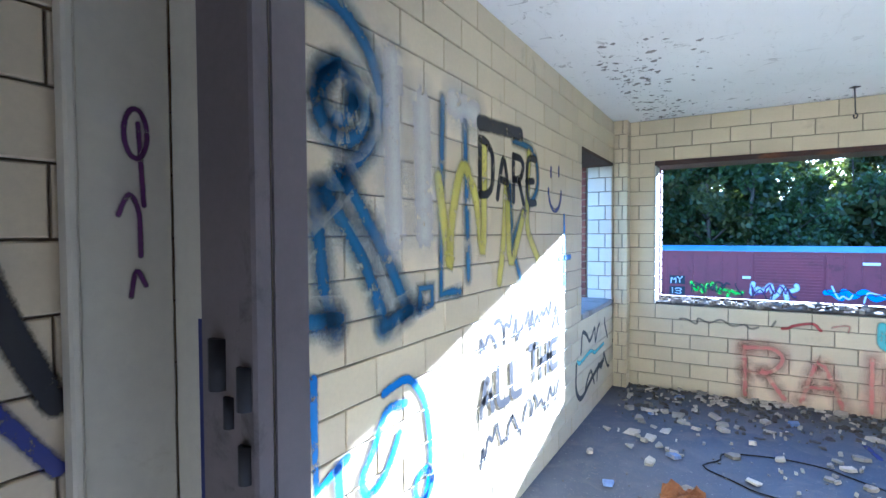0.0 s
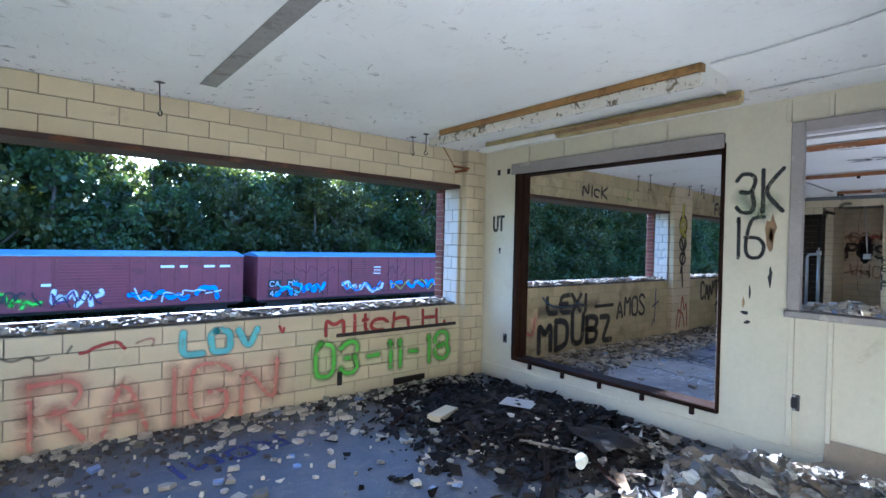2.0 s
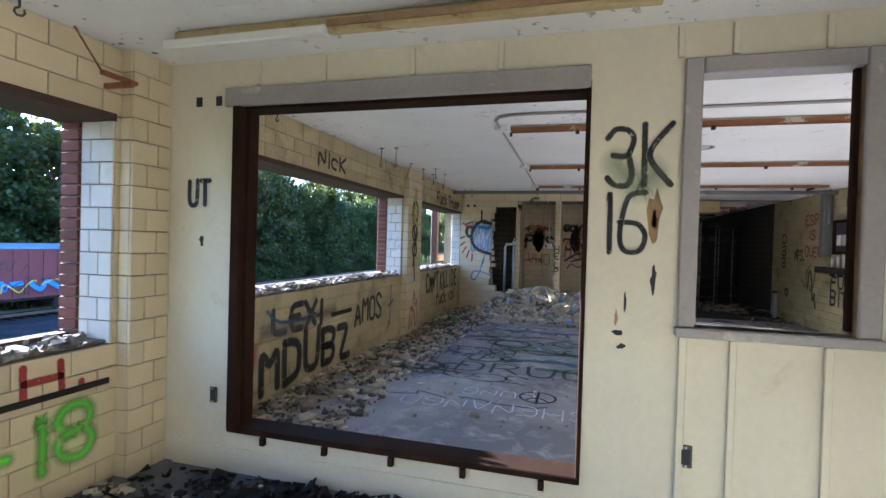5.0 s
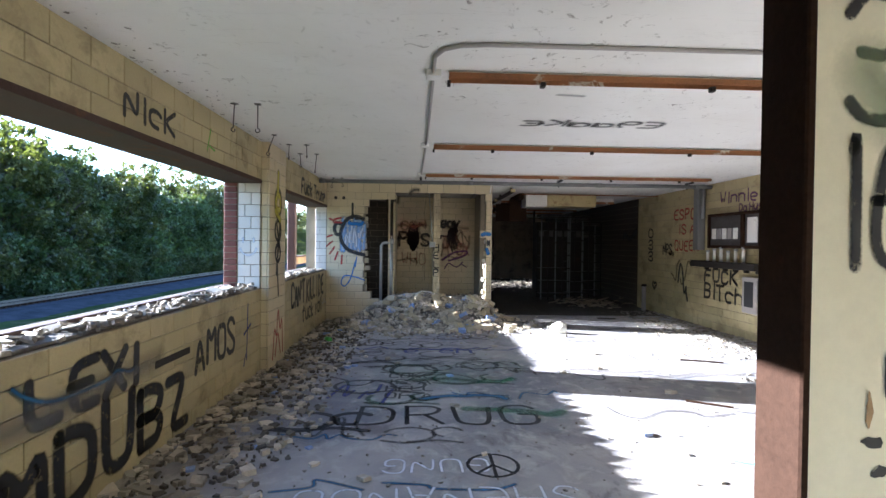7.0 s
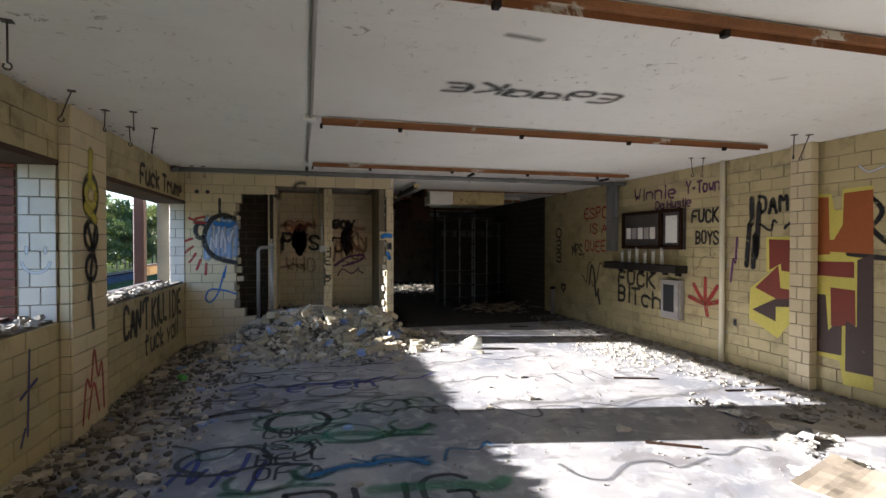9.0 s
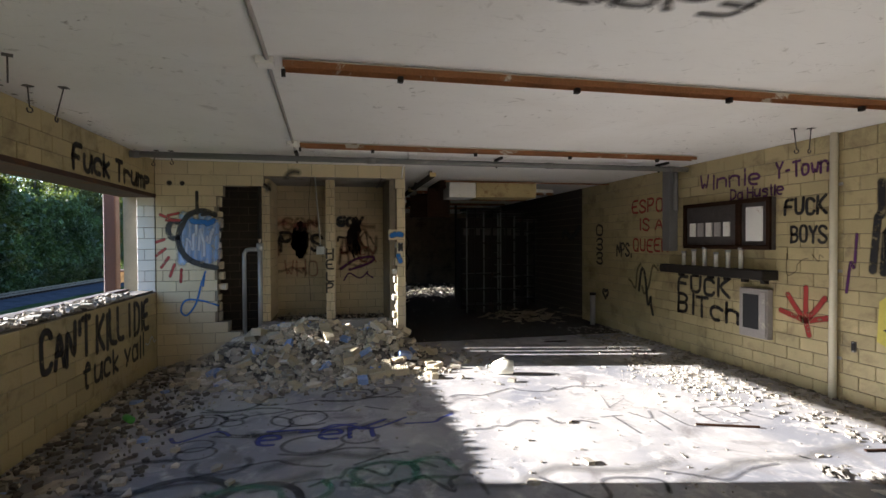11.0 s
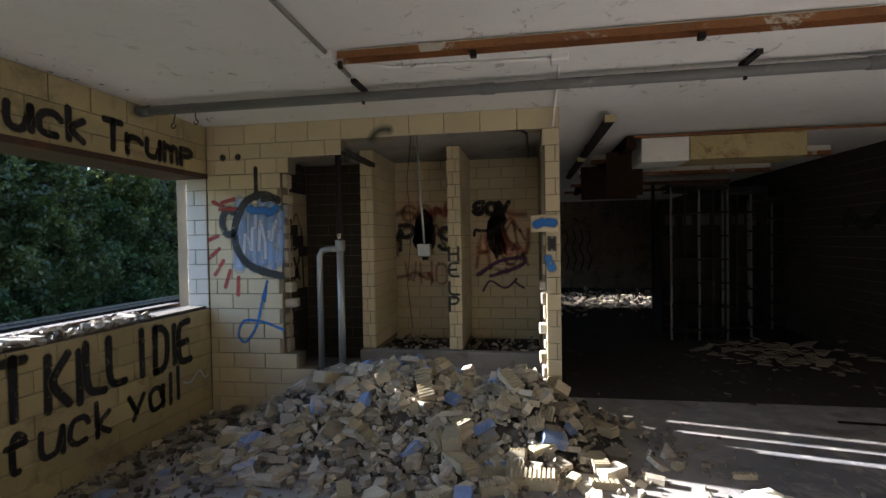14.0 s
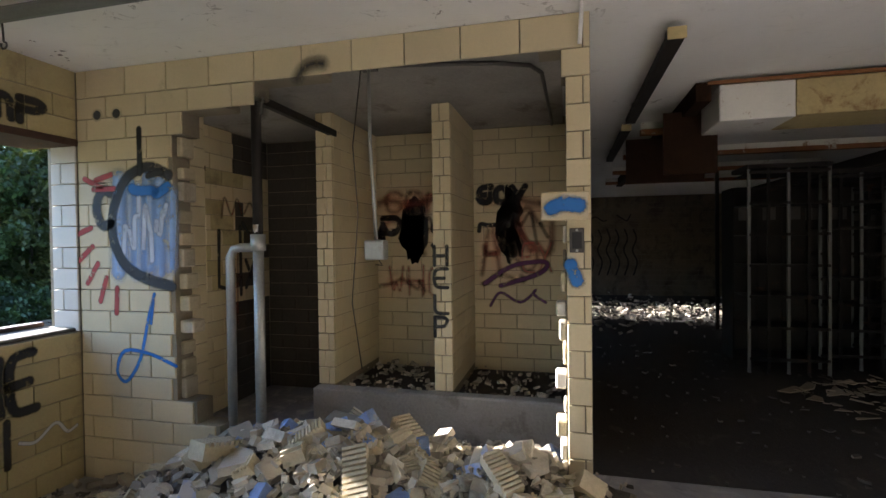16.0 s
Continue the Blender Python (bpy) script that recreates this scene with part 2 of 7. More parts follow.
MIST = spray_mat("thin_white_overspray", (0.72, 0.72, 0.70), 0.0, 0.55)
SOFT_BLACK = spray_mat("soft_black_spray", (0.06, 0.055, 0.05), 0.1, 0.8)
SMUDGE = spray_mat("faint_dark_smudge", (0.16, 0.15, 0.14), 0.0, 0.6)
# cream block darkened in colour in place of the back room's shade
DIM_BLOCK = surface("smoke_stained_block", (0.24, 0.19, 0.125), 0.8, 60, 1.2, 0.3, (0.09, 0.07, 0.05), 0.48, 0.7, bump=0.1, pieces=0.15)
# stall soot; on the back room walls this colour stands in for shade
SOOT_SHADE = surface("sooty_block", (0.065, 0.055, 0.043), 0.9, 40, 1.5, 0.4, bump=0.3)
GREY_RAG = surface("grey_sodden_paper", (0.30, 0.29, 0.28), 0.9, 40, 9, 0.3, (0.12, 0.10, 0.08), 0.5, 0.66, bump=0.3, pieces=0.9, dirt_scale=9)
CLOTH = surface("grey_brown_cloth", (0.21, 0.19, 0.16), 0.95, 60, 5, 0.35, bump=0.4, pieces=0.5)
RED_SOFT = spray_mat("thin_red_spray", (0.45, 0.06, 0.03), 0.1, 0.6)
# ---- building tools ----
def link_mesh(name, bm, material, parent=None, label=""):
    me = bpy.data.meshes.new(name)
    bm.to_mesh(me)
    bm.free()
    for mm in (material if isinstance(material, (list, tuple)) else [material]):
        me.materials.append(mm)
    ob = new(name, me)
    if parent is not None:
        ob.parent = parent
    if label:
        ob["label"] = label
    return ob


def part(name, bm, material, parent, label=""):
    return link_mesh(name, bm, material, parent, label)


def thing(name, label, category, at=(0, 0, 0), turn=0, group="", kind=""):
    ob = new(name)
    ob.matrix_world = pose(*at, 0, 0, turn)
    ob.empty_display_size = 0.1
    return tagged(ob, label, category, group, kind)


def add_box(bm, x0, x1, y0, y1, z0, z1, m=None, bevel=0.0):
    r = bmesh.ops.create_cube(bm, size=1)
    vs = r["verts"]
    bmesh.ops.transform(bm, verts=vs, matrix=Matrix.Translation(((x0 + x1) / 2, (y0 + y1) / 2, (z0 + z1) / 2)) @ Matrix.Diagonal((abs(x1 - x0), abs(y1 - y0), abs(z1 - z0), 1)))
    if bevel:
        es = list({e for v in vs for e in v.link_edges})
        vs = list({v for f in bmesh.ops.bevel(bm, geom=es, offset=bevel, segments=1, affect="EDGES")["faces"] for v in f.verts} | {v for v in vs if v.is_valid})
    if m is not None:
        bmesh.ops.transform(bm, verts=vs, matrix=m)
    return vs


def box_bm(*a, **k):
    bm = bmesh.new()
    add_box(bm, *a, **k)
    return bm


def add_tube(bm, pts, r, sides=8):
    """A round pipe along a line of points."""
    pts = [Vector(p) for p in pts]
    rings = []
    for i, p in enumerate(pts):
        d = (pts[min(i + 1, len(pts) - 1)] - pts[max(i - 1, 0)]).normalized()
        a = d.orthogonal().normalized() if not rings else None
        if a is None:
            a = (rings[-1][1] - d * rings[-1][1].dot(d)).normalized()
        b = d.cross(a)
        rr = r[i] if isinstance(r, (list, tuple)) else r
        rings.append(([bm.verts.new(p + (a * math.cos(k * 2 * math.pi / sides) + b * math.sin(k * 2 * math.pi / sides)) * rr) for k in range(sides)], a))
    for (u, _), (v, _) in zip(rings, rings[1:]):
        for k in range(sides):
            f = bm.faces.new((u[k], u[(k + 1) % sides], v[(k + 1) % sides], v[k]))
            f.smooth = True
    bm.faces.new(rings[0][0][::-1])
    bm.faces.new(rings[-1][0])


def tube_bm(pts, r, sides=8):
    bm = bmesh.new()
    add_tube(bm, pts, r, sides)
    return bm


def slab_with_holes(L, z0, z1, thick, holes):
    """A wall slab: along +x from 0 to L, its face at y=0, its body behind it (towards +y); holes (u0, u1, z0, z1) go through."""
    us = sorted({0, L, *[min(max(h[i], 0), L) for h in holes for i in (0, 1)]})
    zs = sorted({z0, z1, *[min(max(h[i], z0), z1) for h in holes for i in (2, 3)]})
    def solid(i, j):
        if not (0 <= i < len(us) - 1 and 0 <= j < len(zs) - 1):
            return False
        u, z = (us[i] + us[i + 1]) / 2, (zs[j] + zs[j + 1]) / 2
        return not any(h[0] < u < h[1] and h[2] < z < h[3] for h in holes)
    bm = bmesh.new()
    made = {}
    def v(i, j, k):
        if (i, j, k) not in made:
            made[i, j, k] = bm.verts.new((us[i], thick * k, zs[j]))
        return made[i, j, k]
    for i in range(len(us) - 1):
        for j in range(len(zs) - 1):
            if not solid(i, j):
                continue
            bm.faces.new((v(i, j, 0), v(i + 1, j, 0), v(i + 1, j + 1, 0), v(i, j + 1, 0)))
            bm.faces.new((v(i, j, 1), v(i, j + 1, 1), v(i + 1, j + 1, 1), v(i + 1, j, 1)))
            if not solid(i - 1, j):
                bm.faces.new((v(i, j, 0), v(i, j + 1, 0), v(i, j + 1, 1), v(i, j, 1)))
            if not solid(i + 1, j):
                bm.faces.new((v(i + 1, j, 0), v(i + 1, j, 1), v(i + 1, j + 1, 1), v(i + 1, j + 1, 0)))
            if not solid(i, j - 1):
                bm.faces.new((v(i, j, 0), v(i, j, 1), v(i + 1, j, 1), v(i + 1, j, 0)))
            if not solid(i, j + 1):
                bm.faces.new((v(i, j + 1, 0), v(i + 1, j + 1, 0), v(i + 1, j + 1, 1), v(i, j + 1, 1)))
    return bm


def piece_geometry(w, h, d, c=0.003):
    """A block lying with its face in y=-d..0: chamfered front edges, its front at y=-d."""
    verts, faces = [], []
    for y, s in ((0, 0), (-(d - c), 0), (-d, c)):
        verts += [(s, y, s), (w - s, y, s), (w - s, y, h - s), (s, y, h - s)]
    for r in (0, 4):
        for k in range(4):
            faces.append((r + k, r + (k + 1) % 4, r + 4 + (k + 1) % 4, r + 4 + k))
    faces.append((8, 9, 10, 11))
    return verts, faces


PIECES = {}
COURSE, BLOCK, JOINT = 2.58 / 19, 0.3055, 0.006


def piece_mesh(w, h, d, material):
    key = (round(w, 3), round(h, 3), round(d, 3), material.name)
    if key not in PIECES:
        me = bpy.data.meshes.new("block")
        v, f = piece_geometry(*key[:3])
        me.from_pydata(v, [], f)
        me.materials.append(material)
        PIECES[key] = me
    return PIECES[key]


def lay_blocks(wall, L, z0, z1, holes, material, parts=(0, 0), name="block", bw=BLOCK, bh=COURSE, depth=0.012, joint=JOINT, skip=None, shift=0.0):
    """Blocks in running bond on a wall's face (local y=0, facing -y). Those between parts[0] and parts[1] are pieces of their own, 300 at most."""
    verts, faces, made = [], [], 0
    n = round((z1 - z0) / bh)
    for k in range(n):
        za, zb = z0 + k * bh, z1 if k == n - 1 else z0 + (k + 1) * bh
        zm = (za + zb) / 2
        cuts = sorted((h[0], h[1]) for h in holes if h[2] < zm < h[3])
        free, u = [], 0.0
        for a, b in cuts:
            if a > u:
                free.append((u, a))
            u = max(u, b)
        if u < L:
            free.append((u, L))
        for a, b in free:
            u = math.floor((a - shift) / bw) * bw + shift - (bw / 2 if k % 2 else 0)
            while u < b:
                p, q = max(u, a), min(u + bw, b)
                u += bw
                if q - p < 0.03 or (skip and skip((p + q) / 2, zm)):
                    continue
                w, h, d = q - p - joint, zb - za - joint, depth + random.uniform(-0.0012, 0.0012)
                if parts[0] <= (p + q) / 2 <= parts[1] and made < 300:
                    ob = new(name, piece_mesh(w, h, depth, material))
                    ob.parent = wall
                    ob.location = (p + joint / 2, random.uniform(-0.0012, 0.0012), za + joint / 2)
                    made += 1
                else:
                    v, f = piece_geometry(w, h, d)
                    o = len(verts)
                    verts += [(x + p + joint / 2, y, z + za + joint / 2) for x, y, z in v]
                    faces += [tuple(i + o for i in g) for g in f]
    if verts:
        me = bpy.data.meshes.new(name + "_courses")
        me.from_pydata(verts, [], faces)
        me.materials.append(material)
        ob = new(name + "_courses", me)
        ob.parent = wall
        ob["kind"] = "stuff"


def wall(name, start, turn, L, thick, z0, z1, holes, material, label, category="wall"):
    """A wall of the setting: face along local x from start, turned about z, seen from its local -y side."""
    ob = link_mesh(name, slab_with_holes(L, z0, z1, thick, holes), material)
    ob.matrix_world = pose(start[0], start[1], 0, 0, 0, turn)
    return tagged(ob, label, category, kind="structure")

# ---- the building ----
CEIL, CEIL_H, HEAD, SILL, SILL_1 = 2.58, 2.62, 16 * COURSE, 7 * COURSE, 6 * COURSE
WEST, PART, END, FRONT, SOUTH, FAR = -1.05, 4.15, 12.6, 5.15, -1.9, 24.0
FACE = 0.012                                     # blocks stand this proud of their wall's core

floor = link_mesh("floor", box_bm(WEST - 0.4, FAR + 0.3, SOUTH - 0.3, FRONT + 0.4, -0.25, 0), FLOOR_MAT)
tagged(floor, "grey concrete floor with spray paint, dust and stains", "floor", kind="structure")
ceiling = link_mesh("ceiling", box_bm(WEST - 0.45, PART + 0.06, SOUTH - 0.5, FRONT + 0.43, CEIL, CEIL + 0.34), CEIL_PAINT)
tagged(ceiling, "white painted concrete ceiling slab with flaking paint", "ceiling", kind="structure")
ceiling_hall = link_mesh("ceiling_hall", box_bm(PART + 0.06, FAR + 0.5, SOUTH - 0.5, FRONT + 0.43, CEIL_H, CEIL_H + 0.3), CEIL_PAINT)
tagged(ceiling_hall, "white painted concrete ceiling of the hall with flaking paint", "ceiling", kind="structure")

# front wall: seen from the south, runs along +x
W1, W2, W3, W4, W5 = (-0.70, 3.83), (4.55, 8.76), (9.46, END), (13.0, 13.76), (20.6, 22.6)
x0 = WEST - 0.4
front_holes = [(W1[0] - x0, W1[1] - x0, SILL_1, HEAD), (W2[0] - x0, W2[1] - x0, SILL, HEAD), (W3[0] - x0, W3[1] + 0.13 - x0, SILL, HEAD),
               (W4[0] - x0, W4[1] - x0, SILL, HEAD), (W5[0] - x0, W5[1] - x0, SILL, HEAD)]
wall_front = wall("wall_front", (x0, FRONT + FACE), 0, FAR - x0 + 0.3, 0.40, 0, CEIL_H, front_holes, MORTAR, "cream glazed block wall with open window holes")
# west wall: seen from the east, runs along +y
west_holes = [(3.87 + 2.5, 4.95 + 2.5, SILL_1, HEAD)]
wall_west = wall("wall_west", (WEST - FACE, -2.5), 90, 7.65, 0.38, 0, CEIL, west_holes, MORTAR, "cream glazed block wall covered in spray paint")
# south wall of the hall
wall_south = wall("wall_south", (FAR + 0.3, SOUTH - FACE), 180, FAR - WEST + 0.6, 0.3, 0, CEIL_H, [], MORTAR, "cream glazed block wall with murals")
# end wall: seen from the west, runs along -y; broken through where the rubble lies
C = COURSE
end_holes = [(0.72, 1.30, 4 * C, 16 * C), (0.86, 1.30, 3 * C, 4 * C), (1.02, 1.30, 2 * C, 3 * C), (0.80, 1.30, 16 * C, 17 * C), (1.10, 1.30, 17 * C, 17.4 * C),
             (1.30, 3.05, 2 * C, 17 * C), (1.30, 3.03, 17 * C, 18 * C), (1.72, 2.92, 18 * C, 18.5 * C)]
wall_end = wall("wall_end", (END + FACE, 5.15), -90, 5.15 - 1.98, 0.14, 0, CEIL_H, end_holes, MORTAR, "cream glazed block wall with a large broken hole")
wall_far = wall("wall_far", (FAR, FRONT + 0.4), -90, 7.8, 0.3, 0, CEIL_H, [], MORTAR, "far block wall")
# partition
part_holes = [(5.15 - 4.57, 5.15 - 2.43, 0.25, 2.33), (5.15 - 1.98, 5.15 - 1.2, 1.1, 2.36)]
wall_partition = wall("wall_partition", (PART, 5.15), -90, 5.15 - SOUTH, 0.12, 0, CEIL_H, part_holes, PANEL, "cream painted panel partition")
wall_room = wall("wall_room", (PART, 0.71), 180, PART - 0.25, 0.16, 0, CEIL, [], PANEL, "cream painted panel wall")
wall_stub = wall("wall_stub", (-0.745, 0.715), 180, 0.30, 0.085, 0, CEIL, [], PANEL, "short painted wall beside an open doorway")
wall_lintel = wall("wall_lintel", (0.25, 0.71), 180, 0.994, 0.16, 2.1, CEIL, [], PANEL, "wall over a doorway")


tagged(wall_lintel, "cream painted wall over an open doorway", "wall")
tagged(wall_far, "pale block wall scrawled with dark spray paint", "wall")
# walls of the showers and the rooms behind the end wall
wall_bay = wall("wall_bay", (END + 0.16, 4.58), 0, 0.30, 0.12, 0, CEIL_H - 0.071, [], MORTAR, "cream glazed block wall beside a dark stall")
wall_side = wall("wall_side", (14.79, 2.10 + FACE), 0, 1.3, 0.10, 0, CEIL_H, [], MORTAR, "dark block wall behind the showers")
wall_shower_side = wall("wall_shower_side", (13.55, 2.10 - 0.10), 0, 14.79 - 13.55, 0.10, 0, CEIL_H, [], MORTAR, "thin block wall beside the showers")
wall_shower_back = wall("wall_shower_back", (14.69 + FACE, 5.15), -90, 3.05, 0.1, 0, CEIL_H, [], MORTAR, "cream glazed block wall at the back of the showers")
shower_ceiling = link_mesh("ceiling_showers", box_bm(END + 0.16, 14.68, 2.12, 5.14, CEIL_H - 0.07, CEIL_H - 0.004), CONCRETE)
tagged(shower_ceiling, "grey concrete ceiling over the showers", "ceiling", kind="structure")
# grey concrete given the near-black block colour
shower_base = link_mesh("floor_showers", box_bm(13.72, 14.68, 2.12, 4.06, 0.0, 0.29), SOOT_SHADE)
tagged(shower_base, "raised grey concrete shower floor", "floor", kind="structure")
shower_curb = link_mesh("curb_showers", box_bm(13.60, 13.719, 2.12, 4.06, 0.0, 0.36, bevel=0.012), CONCRETE)
tagged(shower_curb, "grey concrete curb in front of the showers", "curb", kind="structure")


def divider(y):
    ob = thing("shower_divider", "cream glazed block divider between shower stalls", "partition", (13.72, y + 0.07, 0.0), group="shower dividers")
    part("core", box_bm(0.0, 0.95, -0.133, -0.007, 0.29, CEIL_H - 0.07), MORTAR, ob)
    for k in range(16):
        z = 0.362 + k * 0.1365
        for a, b in ((-0.140, -0.062), (-0.056, 0.0)) if k % 2 else ((-0.140, -0.092), (-0.086, 0.0)):
            part("block", box_bm(-0.016, 0.012, a, b, z + 0.004, z + 0.1325, bevel=0.003), GLAZE, ob)
        for j in range(4):
            a, b = max(0.014, j * BLOCK - (BLOCK / 2 if k % 2 else 0)), min(0.95, (j + 1) * BLOCK - (BLOCK / 2 if k % 2 else 0))
            for f in ((-0.141, -0.134), (-0.006, 0.001)):
                if b - a > 0.03:
                    part("block", box_bm(a + 0.003, b - 0.003, *f, z + 0.003, z + 0.1335), GLAZE, ob)
    return ob


divider(3.015)
divider(3.985)

# steel lintels and sills of the openings, and the jambs' facing
LINTEL = surface("brown_steel_lintel", (0.06, 0.03, 0.02), 0.75, 60, 5, 0.4, (0.16, 0.07, 0.03), 0.55, 0.7, bump=0.3)


def opening(n, x0, x1, sill, right_jamb=True, left_jamb=True, brick_right=True):
    """Lintel, sill and jamb facing of a hole in the front wall."""
    win = thing(f"window_{n}", "open window hole with rusted lintel and broken sill", "window", (x0, FRONT, 0), kind="structure")
    w = x1 - x0
    part("lintel", box_bm(0.004, w - 0.004, -0.006, 0.40, HEAD - 0.028, HEAD - 0.002, bevel=0.003), LINTEL, win)
    part("lintel_edge", box_bm(0.004, w - 0.004, -0.012, -0.002, HEAD - 0.032, HEAD + 0.012), LINTEL, win)
    part("sill", box_bm(0.004, w - 0.004, 0.03, 0.44, sill + 0.002, sill + 0.025, bevel=0.006), SILL_STONE, win)
    part("sill_rail", box_bm(0.004, w - 0.004, 0.30, 0.36, sill + 0.026, sill + 0.052, bevel=0.004), LINTEL, win)
    part("sill_edge", box_bm(0.004, w - 0.004, 0.36, 0.43, sill + 0.026, sill + 0.046, bevel=0.004), SILL_STONE, win)
    for side, on in ((0, left_jamb), (1, right_jamb)):
        if not on:
            continue
        k = 0
        z = sill + 0.004
        while z < HEAD - 0.05:
            rows_ = ((0.004, 0.10), (0.107, 0.245)) if k % 2 else ((0.004, 0.17), (0.177, 0.245))
            if side and not brick_right:
                rows_ = ((0.004, 0.12), (0.127, 0.205)) if k % 2 else ((0.004, 0.205),)
            for a, b in rows_:
                # jamb blocks lightened in colour for the sky's light on them
                part("block", box_bm(*((0, 0.014) if side == 0 else (w - 0.014, w)), a, b, z, min(z + COURSE - 0.007, HEAD - 0.03), bevel=0.003), GLAZE_LIGHTER, win)
            z, k = z + COURSE, k + 1
        z = sill + 0.003
        while z < HEAD - 0.04 and (brick_right or not side):
            part("brick", box_bm(*((0, 0.022) if side == 0 else (w - 0.022, w)), 0.262, 0.40, z, min(z + 0.058, HEAD - 0.03), bevel=0.003), BRICK, win)
            z += 0.068


opening(1, *W1, SILL_1)
opening(2, *W2, SILL)
opening(3, *W3, SILL, brick_right=False)
tagged(link_mesh("wall_jamb", box_bm(END + 0.001, END + 0.128, FRONT + 0.013, FRONT + 0.20, SILL + 0.026, HEAD - 0.03), MORTAR), "block jamb at the end of the window", "wall", kind="structure")
opening(4, *W4, SILL, False, False)
opening(5, *W5, SILL, False, False)
side_window = thing("window_6", "small open window hole in the end of the room", "window", (WEST, 3.87, 0), turn=90, kind="structure")
part("lintel", box_bm(0.004, 1.076, -0.006, 0.38, HEAD - 0.028, HEAD - 0.002), LINTEL, side_window)
part("sill", box_bm(0.004, 1.076, -0.01, 0.40, SILL_1 + 0.002, SILL_1 + 0.05, bevel=0.01), CONCRETE, side_window)
for k in range(10):
    z = SILL_1 + k * COURSE
    if z < HEAD - 0.05:
        for a, b in ((0.004, 0.12), (0.127, 0.23)) if k % 2 else ((0.004, 0.06), (0.067, 0.23)):
            # skylight on this jamb is put into the lighter block colour too
            part("block", box_bm(1.066, 1.08, a, b, z + 0.004, min(z + COURSE - 0.004, HEAD - 0.03), bevel=0.003), GLAZE_LIGHTER, side_window)
for k in range(21):
    z = SILL_1 + k * 0.068
    if z < HEAD - 0.05:
        part("brick", box_bm(1.058, 1.08, 0.25, 0.38, z + 0.003, min(z + 0.061, HEAD - 0.03), bevel=0.003), BRICK, side_window)
        part("brick", box_bm(0.0, 0.022, 0.25, 0.38, z + 0.003, min(z + 0.061, HEAD - 0.03), bevel=0.003), BRICK, side_window)


def pier(x0, x1, y0, y1, label):
    """A pilaster of glazed blocks standing out from a wall."""
    ob = thing("pilaster", label, "pilaster", (x0, y0, 0), kind="structure", group="pilasters")
    w, d = x1 - x0, y1 - y0
    part("core", box_bm(0.012, w - 0.012, 0.012, d, 0, (CEIL_H if x0 > PART else CEIL) - 0.002), MORTAR, ob)
    for k in range(19):
        za, zb = k * COURSE + 0.0035, (CEIL_H - 0.002 if k == 18 and x0 > PART else (k + 1) * COURSE - 0.0035)
        s = w * (0.36 if k % 2 else 0.64)
        for a, b in ((0, s - 0.0035), (s + 0.0035, w)):
            part("block", box_bm(a, b, 0, 0.02, za, zb, bevel=0.004), GLAZE, ob)
        for a, b in ((0, 0.013), (w - 0.013, w)):
            part("block", box_bm(a, b, 0.024, d, za, zb, bevel=0.003), GLAZE, ob)
    return ob


pier(W1[1] + 0.03, PART - 0.004, FRONT - 0.10, FRONT - 0.002, "cream glazed block pilaster beside the window")
pier(W2[1] + 0.02, W3[0] - 0.02, FRONT - 0.09, FRONT - 0.002, "cream glazed block pilaster with spray paint between windows")
pier(WEST + 0.004, WEST + 0.13, FRONT - 0.16, FRONT - 0.002, "cream glazed block pilaster in the corner")
pier(8.62, 8.86, SOUTH + 0.002, SOUTH + 0.10, "cream glazed block pilaster on the long wall").matrix_world = pose(8.69, SOUTH + 0.12, 0, 0, 0, 180)

# sheet of dirt whose near-black colour also stands in for shade
floor_back = tagged(link_mesh("floor_back", box_bm(END + 0.75, FAR - 0.01, SOUTH + 0.01, 1.98, 0.001, 0.006), DIM_DIRT), "brown dirt, darkened in colour for shade, covering the back room floor", "floor", kind="structure")

floor_room = tagged(link_mesh("floor_room", box_bm(WEST, PART, 0.72, FRONT, 0.0, 0.004), FLOOR_DARK), "dark blue-grey concrete floor of the first room", "floor", kind="structure")
# ---- outside ----
PORCH = surface("brown_red_timber", (0.05, 0.02, 0.013), 0.8, 40, 3, 0.35, bump=0.3)
GROUND = surface("grass", (0.035, 0.05, 0.02), 1.0, 12, 0.25, 0.45, (0.085, 0.075, 0.045), 0.5, 0.7, bump=0.5, dirt_scale=0.8, spec=0.0)
BALLAST = surface("dark_ballast", (0.045, 0.047, 0.055), 1.0, 14, 1.0, 0.4, bump=0.8, spec=0.0)


def bank(y):
    s = min(1, max(0, (y - 8) / 17))
    return -0.5 - 3.4 * s * s * (3 - 2 * s)


bm = bmesh.new()
bmesh.ops.create_grid(bm, x_segments=120, y_segments=120, size=1)
for v in bm.verts:
    x, y = v.co.x, v.co.y
    v.co.x, v.co.y = 10 + 900 * x ** 5 + 60 * x, 25 + 900 * y ** 5 + 60 * y
    v.co.z = bank(v.co.y) + (0.10 * noise.noise(Vector((v.co.x * 0.3, v.co.y * 0.3, 0))) if v.co.y > 8 else 0)
ground = tagged(link_mesh("ground", bm, GROUND), "rough grass bank running down to the railway", "ground", kind="structure")
bm = bmesh.new()
rows = []
for x in range(-60, 301, 4):
    rows.append([bm.verts.new((x, y, z)) for y, z in ((29.2, -3.95), (31.4, -3.62), (37.0, -3.62), (39.0, -3.95))])
for a, b in zip(rows, rows[1:]):
    for k in range(3):
        bm.faces.new((a[k], b[k], b[k + 1], a[k + 1]))
trackbed = tagged(link_mesh("trackbed", bm, BALLAST), "dark grey crushed stone railway bed", "trackbed", kind="structure")
STEEL = surface("rail_steel", (0.16, 0.13, 0.11), 0.45, 30, 2, 0.3, metal=0.8, bump=0.1)
